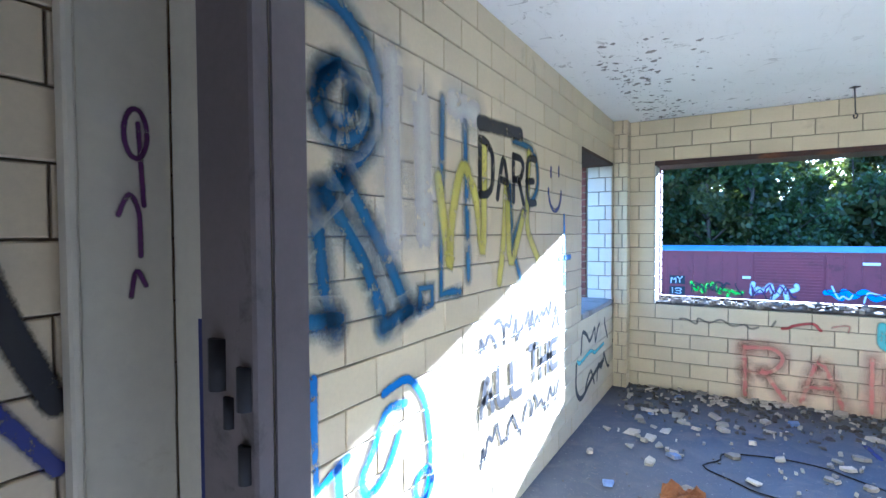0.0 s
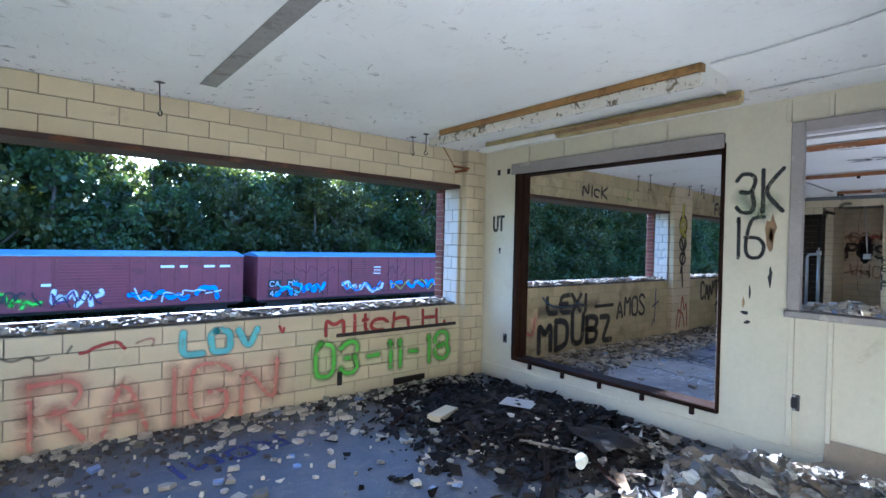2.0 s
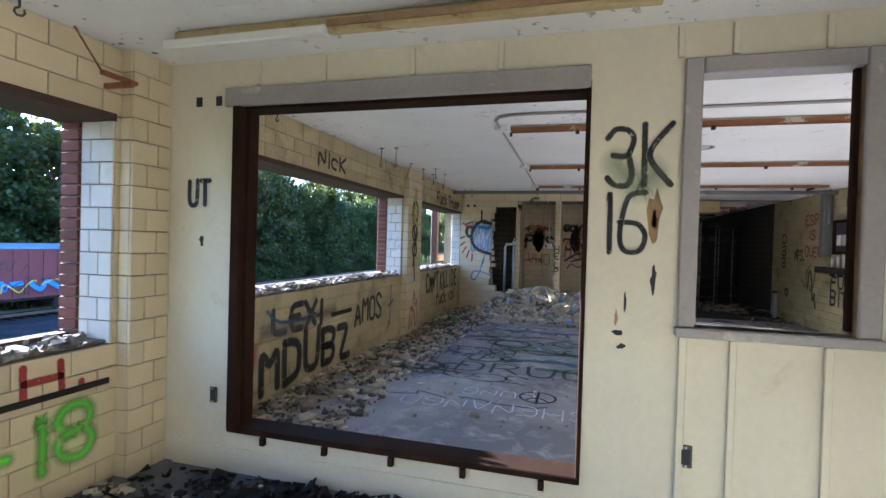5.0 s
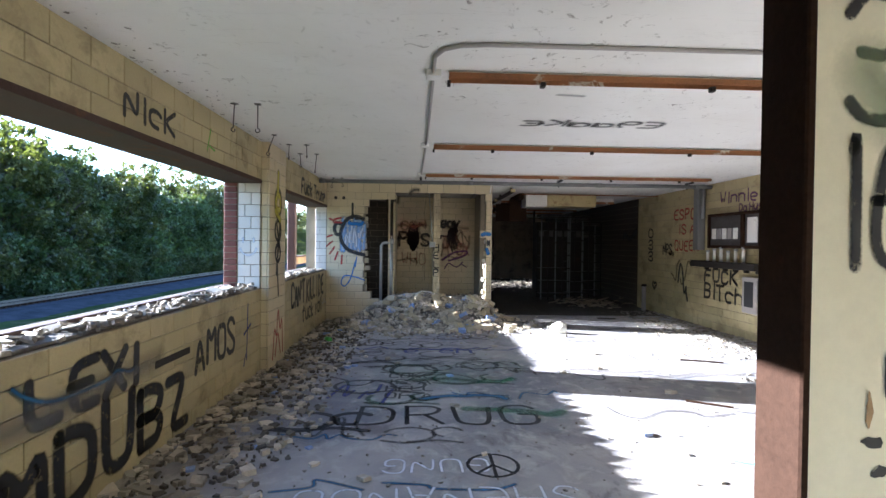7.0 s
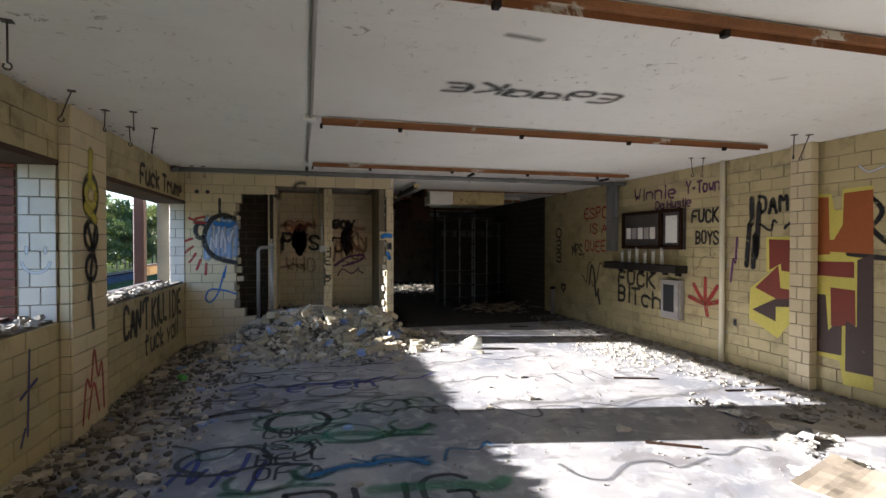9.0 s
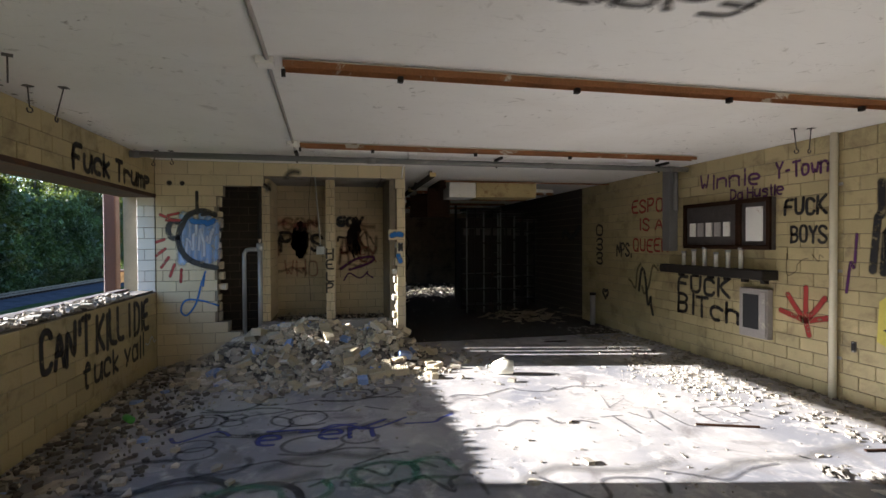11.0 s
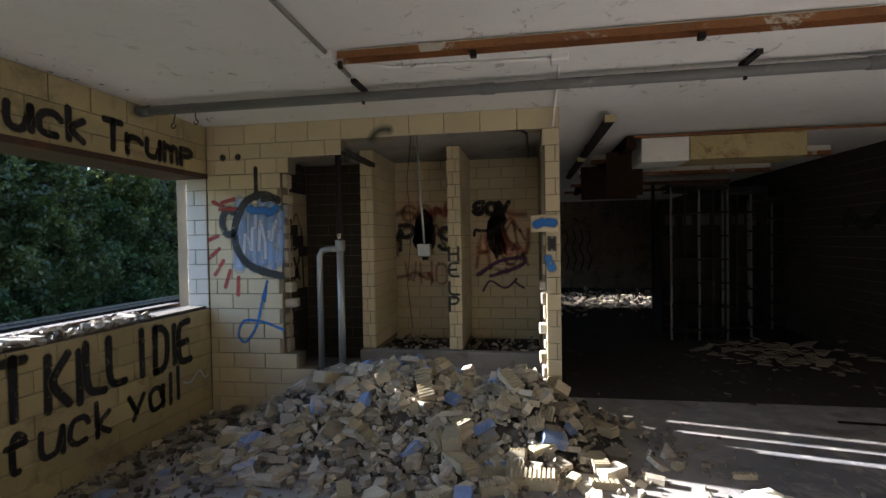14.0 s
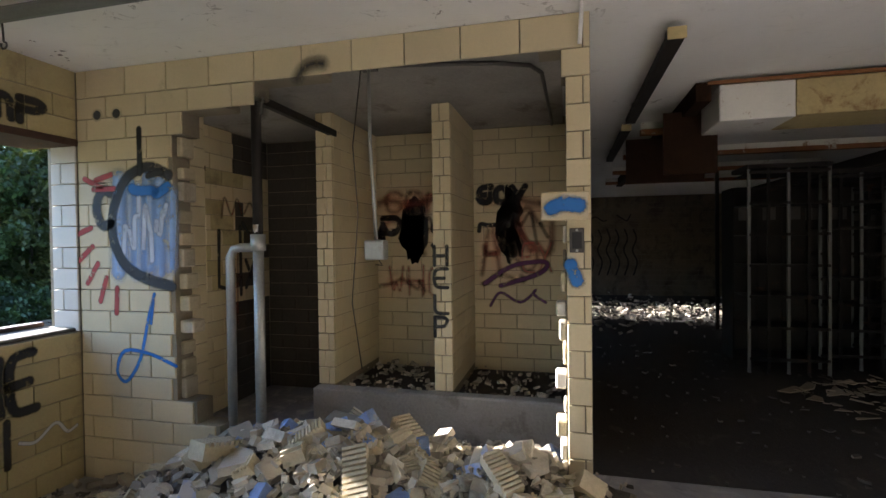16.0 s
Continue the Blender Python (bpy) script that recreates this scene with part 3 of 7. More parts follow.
for y in (33.75, 35.2):
    bm = bmesh.new()
    add_box(bm, -60, 300, y - 0.07, y + 0.07, -3.50, -3.47)
    add_box(bm, -60, 300, y - 0.02, y + 0.02, -3.47, -3.37)
    add_box(bm, -60, 300, y - 0.04, y + 0.04, -3.37, -3.33)
    tagged(link_mesh("rail", bm, STEEL), "worn steel rail on dark wooden sleepers", "rail", group="rails", kind="structure")
bm = bmesh.new()
for k in range(330):
    x = -60 + k * 0.62
    add_box(bm, x, x + 0.22, 33.2, 35.75, -3.63, -3.50)
tagged(link_mesh("sleepers", bm, DARK_WOOD), "dark wooden railway sleepers", "sleepers", kind="stuff")

CAR_RED = surface("oxide_red_paint", (0.16, 0.030, 0.038), 0.65, 20, 0.7, 0.25, (0.08, 0.03, 0.025), 0.55, 0.75, bump=0.15, dirt_scale=1.2)
# roof metal with the sky's blue light put into its colour
CAR_ROOF = surface("grey_blue_roof_metal", (0.16, 0.27, 0.42), 0.6, 20, 0.7, 0.2, bump=0.1, metal=0.3)
LETTERS = surface("white_stencil_paint", (0.7, 0.7, 0.7), 0.7, 30, 3, 0.15, bump=0)
# also fills holes and openings, in place of the darkness inside them
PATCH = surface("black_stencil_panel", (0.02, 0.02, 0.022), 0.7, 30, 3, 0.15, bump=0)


def boxcar(x0, length, label):
    """A steel boxcar: ribbed sides, a corrugated sliding door, roof, ends, underframe and wheels."""
    car = thing("boxcar", label, "boxcar", (x0, 33.0, -3.33), group="boxcars of the train")
    L, h0, h1 = length, 1.05, 3.72
    bm = box_bm(0, L, 0.06, 2.94, h0, h1)
    part("body", bm, CAR_RED, car)
    mid = L / 2
    n = 8
    for side in (0, 1):
        for k in range(n + 1):
            x = (0.05 + k * (mid - 1.75) / n) if side == 0 else (L - 0.05 - k * (mid - 1.75) / n)
            part("rib", box_bm(x - 0.05, x + 0.05, 0.015, 0.062, h0 + 0.02, h1 - 0.1, bevel=0.01), CAR_RED, car)
    door = part("door", box_bm(mid - 1.55, mid + 1.55, -0.02, 0.055, h0 + 0.06, h1 - 0.16), CAR_RED, car)
    for k in range(14):
        z = h0 + 0.2 + k * 0.165
        part("corrugation", box_bm(mid - 1.5, mid + 1.5, -0.05, -0.018, z, z + 0.07, bevel=0.012), CAR_RED, door)
    part("top_rail", box_bm(0, L, 0.0, 0.065, h1 - 0.1, h1 + 0.03), CAR_RED, car)
    part("bottom_rail", box_bm(0, L, 0.0, 0.065, h0 - 0.12, h0 + 0.02), CAR_RED, car)
    bm = bmesh.new()
    vs = [[bm.verts.new((x, y, z)) for y, z in ((-0.06, h1 + 0.03), (-0.06, h1 + 0.10), (1.5, h1 + 0.32), (3.06, h1 + 0.10), (3.06, h1 + 0.03))] for x in (0, L)]
    for k in range(5):
        bm.faces.new((vs[0][k], vs[1][k], vs[1][(k + 1) % 5], vs[0][(k + 1) % 5]))
    bm.faces.new(vs[0])
    bm.faces.new(vs[1][::-1])
    roof = part("roof", bm, CAR_ROOF, car, "metal roof with blue sky light put into its colour")
    for k in range(int(L / 1.05)):
        x = 0.5 + k * 1.05
        part("roof_rib", box_bm(x, x + 0.12, -0.09, -0.05, h1 + 0.02, h1 + 0.15), CAR_ROOF, roof)
    for x in (2.0, L - 2.0):
        truck = part("bogie", box_bm(x - 1.2, x + 1.2, 0.5, 2.5, 0.3, 0.75), BLACK_STEEL, car)
        for dx in (-0.85, 0.85):
            for y in (0.55, 2.2):
                wbm = bmesh.new()
                bmesh.ops.create_cone(wbm, cap_ends=True, segments=20, radius1=0.42, radius2=0.42, depth=0.14, matrix=Matrix.Translation((x + dx, y + 0.1, 0.42)) @ Matrix.Rotation(math.pi / 2, 4, "X"))
                part("wheel", wbm, BLACK_STEEL, truck)
    part("underframe", box_bm(0.2, L - 0.2, 0.3, 2.7, 0.75, h0 - 0.1), BLACK_STEEL, car)
    for x in (-0.35, L - 0.05):
        part("coupler", box_bm(x, x + 0.4, 1.35, 1.65, 0.75, 1.05, bevel=0.03), BLACK_STEEL, car)
    for k in range(6):
        part("ladder_rung", box_bm(0.1, 0.55, -0.04, -0.015, h0 + 0.3 + k * 0.35, h0 + 0.33 + k * 0.35), CAR_RED, car)
    return car


car_a = boxcar(-5.4, 15.5, "dark red boxcar with blue and green spray paint")
car_b = boxcar(11.0, 16.6, "dark red boxcar with white and blue spray paint")
car_c = boxcar(-23.5, 17.2, "dark red boxcar with blue spray paint")
for car, x in ((car_a, 0.55), (car_b, 0.7)):
    for dx, dz, w in ((0, 1.75, 0.85), (1.25, 1.75, 0.85), (0, 1.1, 0.85), (1.25, 1.1, 0.85)):
        p = part("stencil_panel", box_bm(x + dx, x + dx + w, -0.035, -0.02, dz, dz + 0.5), PATCH, car, "black panel with white numbers")
for car, x, z, w in ((car_a, 10.9, 3.1, 0.7), (car_a, 11.9, 3.1, 0.4), (car_a, 13.2, 3.1, 0.6), (car_a, 14.1, 3.1, 0.6), (car_a, 5.6, 2.2, 0.4), (car_b, 8.6, 2.9, 0.6), (car_b, 8.6, 2.7, 0.6), (car_b, 8.6, 2.5, 0.6)):
    part("lettering", box_bm(x, x + w, -0.03, -0.015, z, z + 0.14), LETTERS, car, "unreadable white stencil lettering")

# trees
BARK = surface("grey_bark", (0.075, 0.06, 0.048), 0.95, 10, 2, 0.4, bump=0.6)


def leaf_mat(name, a, b):
    m, t, p = node_mat(name)
    r = t.nodes.new("ShaderNodeNewGeometry").outputs["Random Per Island"]
    broad = noise_tex(t, 0.35, 3, 0.5, world_place(t))
    col = mix(t, r, a, b)
    col = mix(t, ramp(t, broad, 0.4, 0.65), col, tuple(v * 0.55 for v in a))
    t.links.new(col, p.inputs["Base Color"])
    p.inputs["Roughness"].default_value = 0.5
    tr = t.nodes.new("ShaderNodeBsdfTranslucent")
    t.links.new(mix(t, 0.5, col, (0.20, 0.24, 0.02)), tr.inputs["Color"])
    mx = t.nodes.new("ShaderNodeMixShader")
    mx.inputs[0].default_value = 0.36
    t.links.new(p.outputs[0], mx.inputs[1])
    t.links.new(tr.outputs[0], mx.inputs[2])
    t.links.new(mx.outputs[0], t.nodes["Material Output"].inputs["Surface"])
    return m


LEAF = leaf_mat("green_leaves", (0.022, 0.048, 0.018), (0.07, 0.115, 0.035))
LEAF_2 = leaf_mat("autumn_leaves", (0.032, 0.048, 0.014), (0.095, 0.09, 0.024))


def tree(seed, height, spread, leaves, material, name="tree", label="tall broadleaf tree with thin trunk and dense green leaves"):
    rnd = random.Random(seed)
    ob = thing(name, label, "tree", group="trees behind the railway")
    bm = bmesh.new()
    tops = []
    for s in range(rnd.choice((1, 1, 2))):
        bend = Vector((rnd.uniform(-0.6, 0.6), rnd.uniform(-0.5, 0.5), 0))
        stem = [Vector((s * 0.4, 0, -0.3)) + bend * (k / 5) ** 2 + Vector((0, 0, height * 0.82 * k / 5)) for k in range(6)]
        r0 = height * 0.014
        add_tube(bm, stem, [r0 * (1 - 0.16 * k) for k in range(6)], 6)
        for k in range(13):
            f = rnd.uniform(0.14, 0.97)
            at = stem[0].lerp(stem[-1], f)
            a = rnd.uniform(0, 2 * math.pi)
            out = spread * (1.15 - 0.6 * f) * rnd.uniform(0.55, 1.0)
            tip = at + Vector((math.cos(a) * out, math.sin(a) * out, height * rnd.uniform(0.06, 0.2)))
            add_tube(bm, [at, at.lerp(tip, 0.5) + Vector((0, 0, 0.12 * out)), tip], [r0 * 0.4, r0 * 0.25, r0 * 0.08], 4)
            tops += [tip, at.lerp(tip, 0.6)]
    part("trunk", bm, BARK, ob)
    clumps = [(p, rnd.uniform(0.4, 0.95)) for p in tops for _ in range(4)]
    clumps = [(p + Vector((rnd.uniform(-1.0, 1.0), rnd.uniform(-1.0, 1.0), rnd.uniform(-0.9, 0.8))), r) for p, r in clumps]
    verts, faces = [], []
    for k in range(leaves):
        p, r = clumps[rnd.randrange(len(clumps))]
        d = Vector((rnd.gauss(0, 1), rnd.gauss(0, 1), rnd.gauss(0, 0.8)))
        at = p + d * r * 0.45
        s = rnd.uniform(0.10, 0.21)
        e = Euler((rnd.uniform(-1.2, 1.2), rnd.uniform(-1.2, 1.2), rnd.uniform(0, 6.3))).to_matrix()
        o = len(verts)
        for u, w in ((-0.5, 0), (0, 0.32), (0.6, 0), (0, -0.32)):
            verts.append(tuple(at + e @ Vector((u * s * 2, w * s * 2, 0))))
        faces.append((o, o + 1, o + 2, o + 3))
    me = bpy.data.meshes.new("crown")
    me.from_pydata(verts, [], faces)
    me.materials.append(material)
    new("crown", me).parent = ob
    return ob


rnd = random.Random(5)
kinds = [tree(11, 12.5, 3.0, 5600, LEAF), tree(12, 11.0, 2.8, 5000, LEAF), tree(13, 13.0, 3.2, 6000, LEAF_2, label="tall broadleaf tree with yellowing green leaves"), tree(14, 10.0, 2.6, 4400, LEAF)]
bushes = [tree(21, 4.2, 2.2, 3000, LEAF_2, "bush", "dense green bush at the edge of the railway"), tree(22, 3.4, 2.4, 3000, LEAF, "bush", "dense green bush at the edge of the railway")]
first = set()
for row, (y, step, top) in enumerate(((41.5, 2.0, 1.02), (46.0, 2.4, 1.2), (52.0, 4.5, 1.36))):
    x = -38.0 + row
    while x < (230, 150, 110)[row]:
        src = rnd.choice(kinds)
        k = top * rnd.uniform(0.86, 1.04) * (1.2 if x > 26 or x < 2 else 1.0)
        m = Matrix.Translation((x + rnd.uniform(-0.8, 0.8), y + rnd.uniform(-1.2, 1.2), -3.95)) @ Matrix.Rotation(rnd.uniform(0, 6.28), 4, "Z") @ Matrix.Scale(k, 4)
        if src not in first:
            src.matrix_world = m @ Matrix.Scale(1 / m.to_scale().x, 4)
            first.add(src)
        else:
            copy_thing(src, m)
        x += step * rnd.uniform(0.75, 1.3) * (1.0 if x < 40 else 0.8 if x < 100 else 2.2)
x = -36.0
while x < 48:
    copy_thing(rnd.choice(bushes), Matrix.Translation((x, 43.8 + rnd.uniform(-0.8, 0.8), -3.95)) @ Matrix.Rotation(rnd.uniform(0, 6.28), 4, "Z") @ Matrix.Scale(rnd.uniform(1.5, 2.0), 4))
    x += rnd.uniform(2.2, 3.6)
x = -36.0
while x < 95:
    src = rnd.choice(bushes)
    m = Matrix.Translation((x, 39.9 + rnd.uniform(-0.6, 0.8), -3.95)) @ Matrix.Rotation(rnd.uniform(0, 6.28), 4, "Z") @ Matrix.Scale(rnd.uniform(0.6, 1.1), 4)
    if src not in first:
        src.matrix_world = m @ Matrix.Scale(1 / m.to_scale().x, 4)
        first.add(src)
    else:
        copy_thing(src, m)
    x += rnd.uniform(1.6, 3.2)
for x, y in ((13.75, 6.1), (16.2, 6.1)):
    post = thing("porch_post", "rust-brown timber post standing outside the window", "post", (x, y, -0.5), group="porch posts")
    part("shaft", box_bm(-0.08, 0.08, -0.08, 0.08, 0, 3.55, bevel=0.012), PORCH, post)
    part("cap", box_bm(-0.11, 0.11, -0.11, 0.11, 3.551, 3.6), PORCH, post)
rail = thing("porch_rail", "weathered timber rail between the porch posts", "rail", (13.84, 6.1, 0.98))
part("board", box_bm(0, 2.27, -0.03, 0.03, 0, 0.16, bevel=0.006), OLD_WOOD, rail)
part("cap", box_bm(0, 2.27, -0.05, 0.05, 0.161, 0.19, bevel=0.004), PORCH, rail)
# ---- partition, frames and fixtures of the first room ----
def Y(y):
    """Along the partition, from the front wall."""
    return 5.15 - y


frame_big = thing("window_frame", "dark brown wooden frame of the large opening with grey header", "frame", (PART, 5.15, 0), turn=-90, kind="structure")
a, b = Y(4.57), Y(2.43)
part("jamb", box_bm(a + 0.002, a + 0.062, -0.03, 0.16, 0.27, 2.325, bevel=0.005), DARK_WOOD, frame_big)
part("jamb", box_bm(b - 0.026, b - 0.002, -0.02, 0.135, 0.27, 2.325, bevel=0.005), DARK_WOOD, frame_big)
part("stop", box_bm(a + 0.062, a + 0.085, 0.03, 0.10, 0.29, 2.28), DARK_WOOD, frame_big)
part("sill", box_bm(a + 0.002, b - 0.002, -0.025, 0.16, 0.252, 0.29, bevel=0.006), DARK_WOOD, frame_big)
part("head", box_bm(a + 0.002, b - 0.002, 0.01, 0.15, 2.27, 2.328), DARK_WOOD, frame_big)
part("header", box_bm(a - 0.06, b - 0.005, -0.03, -0.002, 2.285, 2.40, bevel=0.006), GREY_TRIM, frame_big, "grey painted header board")
part("header_lip", box_bm(a - 0.02, b - 0.02, -0.045, -0.031, 2.285, 2.315), GREY_TRIM, frame_big)
for k in range(5):
    u = a + 0.25 + k * 0.42
    part("peg", box_bm(u, u + 0.03, -0.032, -0.002, 0.20, 0.25), DARK_WOOD, frame_big)

frame_small = thing("window_frame", "grey painted trim of the small window hole", "frame", (PART, 5.15, 0), turn=-90, kind="structure")
a, b = Y(1.98), Y(1.20)
part("trim", box_bm(a - 0.02, a + 0.06, -0.03, -0.002, 1.10, 2.40, bevel=0.006), GREY_TRIM, frame_small)
part("trim", box_bm(b - 0.06, b + 0.03, -0.03, -0.002, 1.10, 2.40, bevel=0.006), GREY_TRIM, frame_small)
part("trim", box_bm(a + 0.062, b - 0.062, -0.029, -0.002, 2.32, 2.40, bevel=0.006), GREY_TRIM, frame_small)
part("sill", box_bm(a - 0.03, b + 0.04, -0.05, 0.10, 1.055, 1.10, bevel=0.006), GREY_TRIM, frame_small)
part("lining", box_bm(a + 0.002, a + 0.03, 0.0, 0.12, 1.102, 2.358), GREY_TRIM, frame_small)
part("lining", box_bm(b - 0.05, b - 0.002, 0.0, 0.13, 1.102, 2.358), OLD_WOOD, frame_small, "bare weathered wood lining")
part("lining", box_bm(a + 0.032, b - 0.052, 0.0, 0.12, 2.33, 2.358), GREY_TRIM, frame_small)
part("stop", box_bm(b - 0.075, b - 0.052, 0.05, 0.08, 1.12, 2.33), DARK_WOOD, frame_small)

battens = thing("panel_trim", "cream painted battens and base trim over panel joints", "trim", (PART, 5.15, 0), turn=-90, kind="structure")
for y, z0, z1, w in ((1.97, 0.16, 1.05, 0.035), (1.75, 0.16, 1.05, 0.03), (1.36, 0.16, 1.05, 0.035), (0.94, 0.16, 2.56, 0.035), (0.76, 0.16, 2.56, 0.03),
                     (2.02, 2.41, 2.56, 0.03), (1.78, 2.41, 2.56, 0.03), (1.40, 2.41, 2.56, 0.03), (2.9, 2.41, 2.56, 0.03), (3.4, 2.41, 2.56, 0.03), (3.95, 2.41, 2.56, 0.03), (4.4, 2.41, 2.56, 0.03)):
    part("batten", box_bm(Y(y) - w / 2, Y(y) + w / 2, -0.020, -0.001, z0, z1, bevel=0.003), PANEL, battens)
part("base_trim", box_bm(Y(4.98), Y(0.73), -0.02, -0.001, 0.0, 0.155, bevel=0.004), PANEL, battens)
def blot(y, z, w, h, material, label, seed):
    """A jagged flat patch on the partition; black ones stand in for a hole's darkness."""
    r = random.Random(seed)
    bm = bmesh.new()
    pts = [(Y(y) + w / 2 * math.cos(k * 0.449) * r.uniform(0.45, 1.1), z + h / 2 * math.sin(k * 0.449) * r.uniform(0.6, 1.15)) for k in range(14)]
    bm.faces.new([bm.verts.new((u, -0.003, v)) for u, v in pts])
    part("hole", bm, material, battens, label)


blot(2.115, 1.63, 0.09, 0.30, OLD_WOOD, "splintered bare wood where paint is torn off", 1)
blot(2.115, 1.62, 0.03, 0.12, PATCH, "dark hole in the splintered wood", 2)
for k, (y, z, w, h) in enumerate(((2.27, 1.05, 0.06, 0.03), (2.25, 0.98, 0.05, 0.035), (2.24, 1.2, 0.02, 0.12), (4.80, 1.45, 0.045, 0.08), (2.11, 1.32, 0.035, 0.16), (2.28, 1.12, 0.02, 0.09))):
    blot(y, z, w, h, PATCH if k != 5 else OLD_WOOD, "dark broken hole in the panel", 10 + k)
for y in (4.84, 4.69):
    # black squares painted for the holes' inner darkness
    part("slot", box_bm(Y(y) - 0.022, Y(y) + 0.022, -0.004, -0.001, 2.30, 2.36), PATCH, battens, "small square dark hole")


def wall_box(name, label, at, turn, w, h, d, cover=True):
    ob = thing(name, label, "outlet", at, turn)
    part("back_box", box_bm(-w / 2, w / 2, -d, 0, -h / 2, h / 2, bevel=0.003), OUTLET, ob)
    part("face", box_bm(-w / 3, w / 3, -d - 0.006, -d - 0.0005, -h / 3, h / 3), PATCH, ob)
    for s in (-1, 1):
        part("screw", box_bm(-0.006, 0.006, -d - 0.008, -d - 0.001, s * h * 0.42 - 0.006, s * h * 0.42 + 0.006), GALV, ob)
    return ob


wall_box("outlet", "dark open electrical outlet box in the panel wall", (PART - 0.002, 1.94, 0.47), -90, 0.06, 0.11, 0.012)
wall_box("light_switch", "dark metal switch plate on the panel wall", (PART - 0.002, 0.87, 1.39), -90, 0.07, 0.12, 0.01)
wall_box("outlet", "grey outlet plate low on the panel wall", (PART - 0.002, 4.68, 0.47), -90, 0.05, 0.10, 0.01)
wall_box("junction_box", "black open junction box on the side wall", (3.62, 0.712, 1.93), 180, 0.12, 0.22, 0.02)
wall_box("junction_box", "dark open outlet box on the side wall", (3.45, 0.712, 1.68), 180, 0.07, 0.12, 0.012)
wall_box("outlet", "small dark outlet in the long block wall", (9.522, SOUTH + 0.002, 0.55), 180, 0.05, 0.10, 0.008)
for x in (3.98, 3.32, 2.7):
    part("batten", box_bm(0, 0.03, 0, 0.012, 0, CEIL - 0.003), PANEL, tagged(thing("wall_batten", "cream painted batten on the side wall", "trim", (x, 0.7135, 0), kind="structure"), group="side wall battens"))

# doorway in which the walk begins
door_1 = thing("door_1", "empty painted doorway frame with a brown hinge", "door frame", (-0.86, 0.56, 0), kind="structure")
BLUE_PAINT = surface("dark_blue_paint", (0.02, 0.03, 0.16), 0.5, bump=0)
PINK = surface("pinkish_grey_paint", (0.19, 0.16, 0.15), 0.6, 40, 3, 0.15, (0.10, 0.09, 0.08), 0.62, 0.72, bump=0.1)
part("side_board", box_bm(-0.188, -0.165, -0.13, 0.05, 0, 2.4, bevel=0.006), PANEL, door_1, "cream painted side board")
part("side_edge", box_bm(-0.188, -0.150, -0.15, -0.131, 0, 2.4, bevel=0.005), PANEL, door_1)
part("return_board", box_bm(-0.164, -0.064, 0.050, 0.0555, 0, 2.4), PANEL, door_1, "cream painted return board")
part("jamb", box_bm(-0.062, 0.069, 0.040, 0.0695, 0, 2.4, bevel=0.003), PINK, door_1)
part("casing", box_bm(0.071, 0.118, 0.025, 0.0695, 0, 2.4, bevel=0.006), PINK, door_1)
part("edge", box_bm(0.1155, 0.122, 0.0702, 0.152, 0, 2.4), PINK, door_1)
part("hinge", box_bm(-0.045, 0.05, 0.030, 0.0395, 1.98, 2.12, bevel=0.002), DARK_WOOD, door_1, "brown steel hinge")
for z, w, x in ((1.25, 0.05, -0.005), (1.16, 0.03, 0.025), (1.22, 0.04, 0.092), (1.08, 0.035, 0.09)):
    spot = part("stain", tube_bm([(x, 0.0385 if x < 0.07 else 0.0235, z - w), (x, 0.0392 if x < 0.07 else 0.0242, z + w)], w * 0.4, 8), PATCH, door_1, "black spray spot")
part("streak", box_bm(-0.085, -0.067, 0.0490, 0.0498, 0.3, 1.33), BLUE_PAINT, door_1, "dark blue paint streak")


# ---- ceiling ----
OCHRE = surface("ochre_stained_wood", (0.33, 0.19, 0.055), 0.8, 40, 4, 0.4, (0.07, 0.045, 0.03), 0.52, 0.66, bump=0.4)
FLAKY = surface("flaking_white_enamel", (0.70, 0.67, 0.58), 0.6, 50, 3, 0.15, (0.16, 0.12, 0.07), 0.53, 0.60, bump=0.4, dirt_scale=14)


def light_1():
    ob = thing("ceiling_light", "long white fluorescent fixture with rusted flaking edge under the ceiling", "ceiling light", (3.05, 2.15, 0))
    L = 2.5
    part("housing", box_bm(0.02, 0.30, 0, L, 2.505, 2.577, bevel=0.004), WHITE_ENAMEL, ob)
    bm = bmesh.new()
    add_box(bm, 0.035, 0.345, 0.02, L - 0.03, -0.003, 0.003, Matrix.Translation((0, 0, 2.47)) @ Matrix.Rotation(radians(-7), 4, "Y"))
    part("reflector", bm, WHITE_ENAMEL, ob)
    part("rail", box_bm(-0.012, 0.019, -0.01, L + 0.06, 2.452, 2.530, bevel=0.004), FLAKY, ob, "flaking white steel channel")
    part("backing_board", box_bm(-0.035, 0.019, -0.02, L - 0.12, 2.531, 2.578, bevel=0.003), OCHRE, ob, "ochre stained wooden backing board")
    part("end_cap", box_bm(0.0, 0.33, -0.012, -0.001, 2.47, 2.577), WHITE_ENAMEL, ob)
    return ob


light_1()
light_2 = thing("ceiling_light", "narrow white fixture channel beside yellowed boards", "ceiling light", (3.66, 2.17, 0))
part("board", box_bm(0.05, 0.09, 0, 2.45, 2.50, 2.577, bevel=0.004), BOX_YELLOW, light_2)
part("board", box_bm(0.0, 0.049, 0.0, 1.5, 2.475, 2.52, bevel=0.004), BOX_YELLOW, light_2)
part("channel", box_bm(-0.01, 0.045, 1.505, 2.47, 2.465, 2.515, bevel=0.008), WHITE_ENAMEL, light_2)
part("lip", box_bm(-0.012, 0.0, 0, 1.5, 2.50, 2.53), OLD_WOOD, light_2)
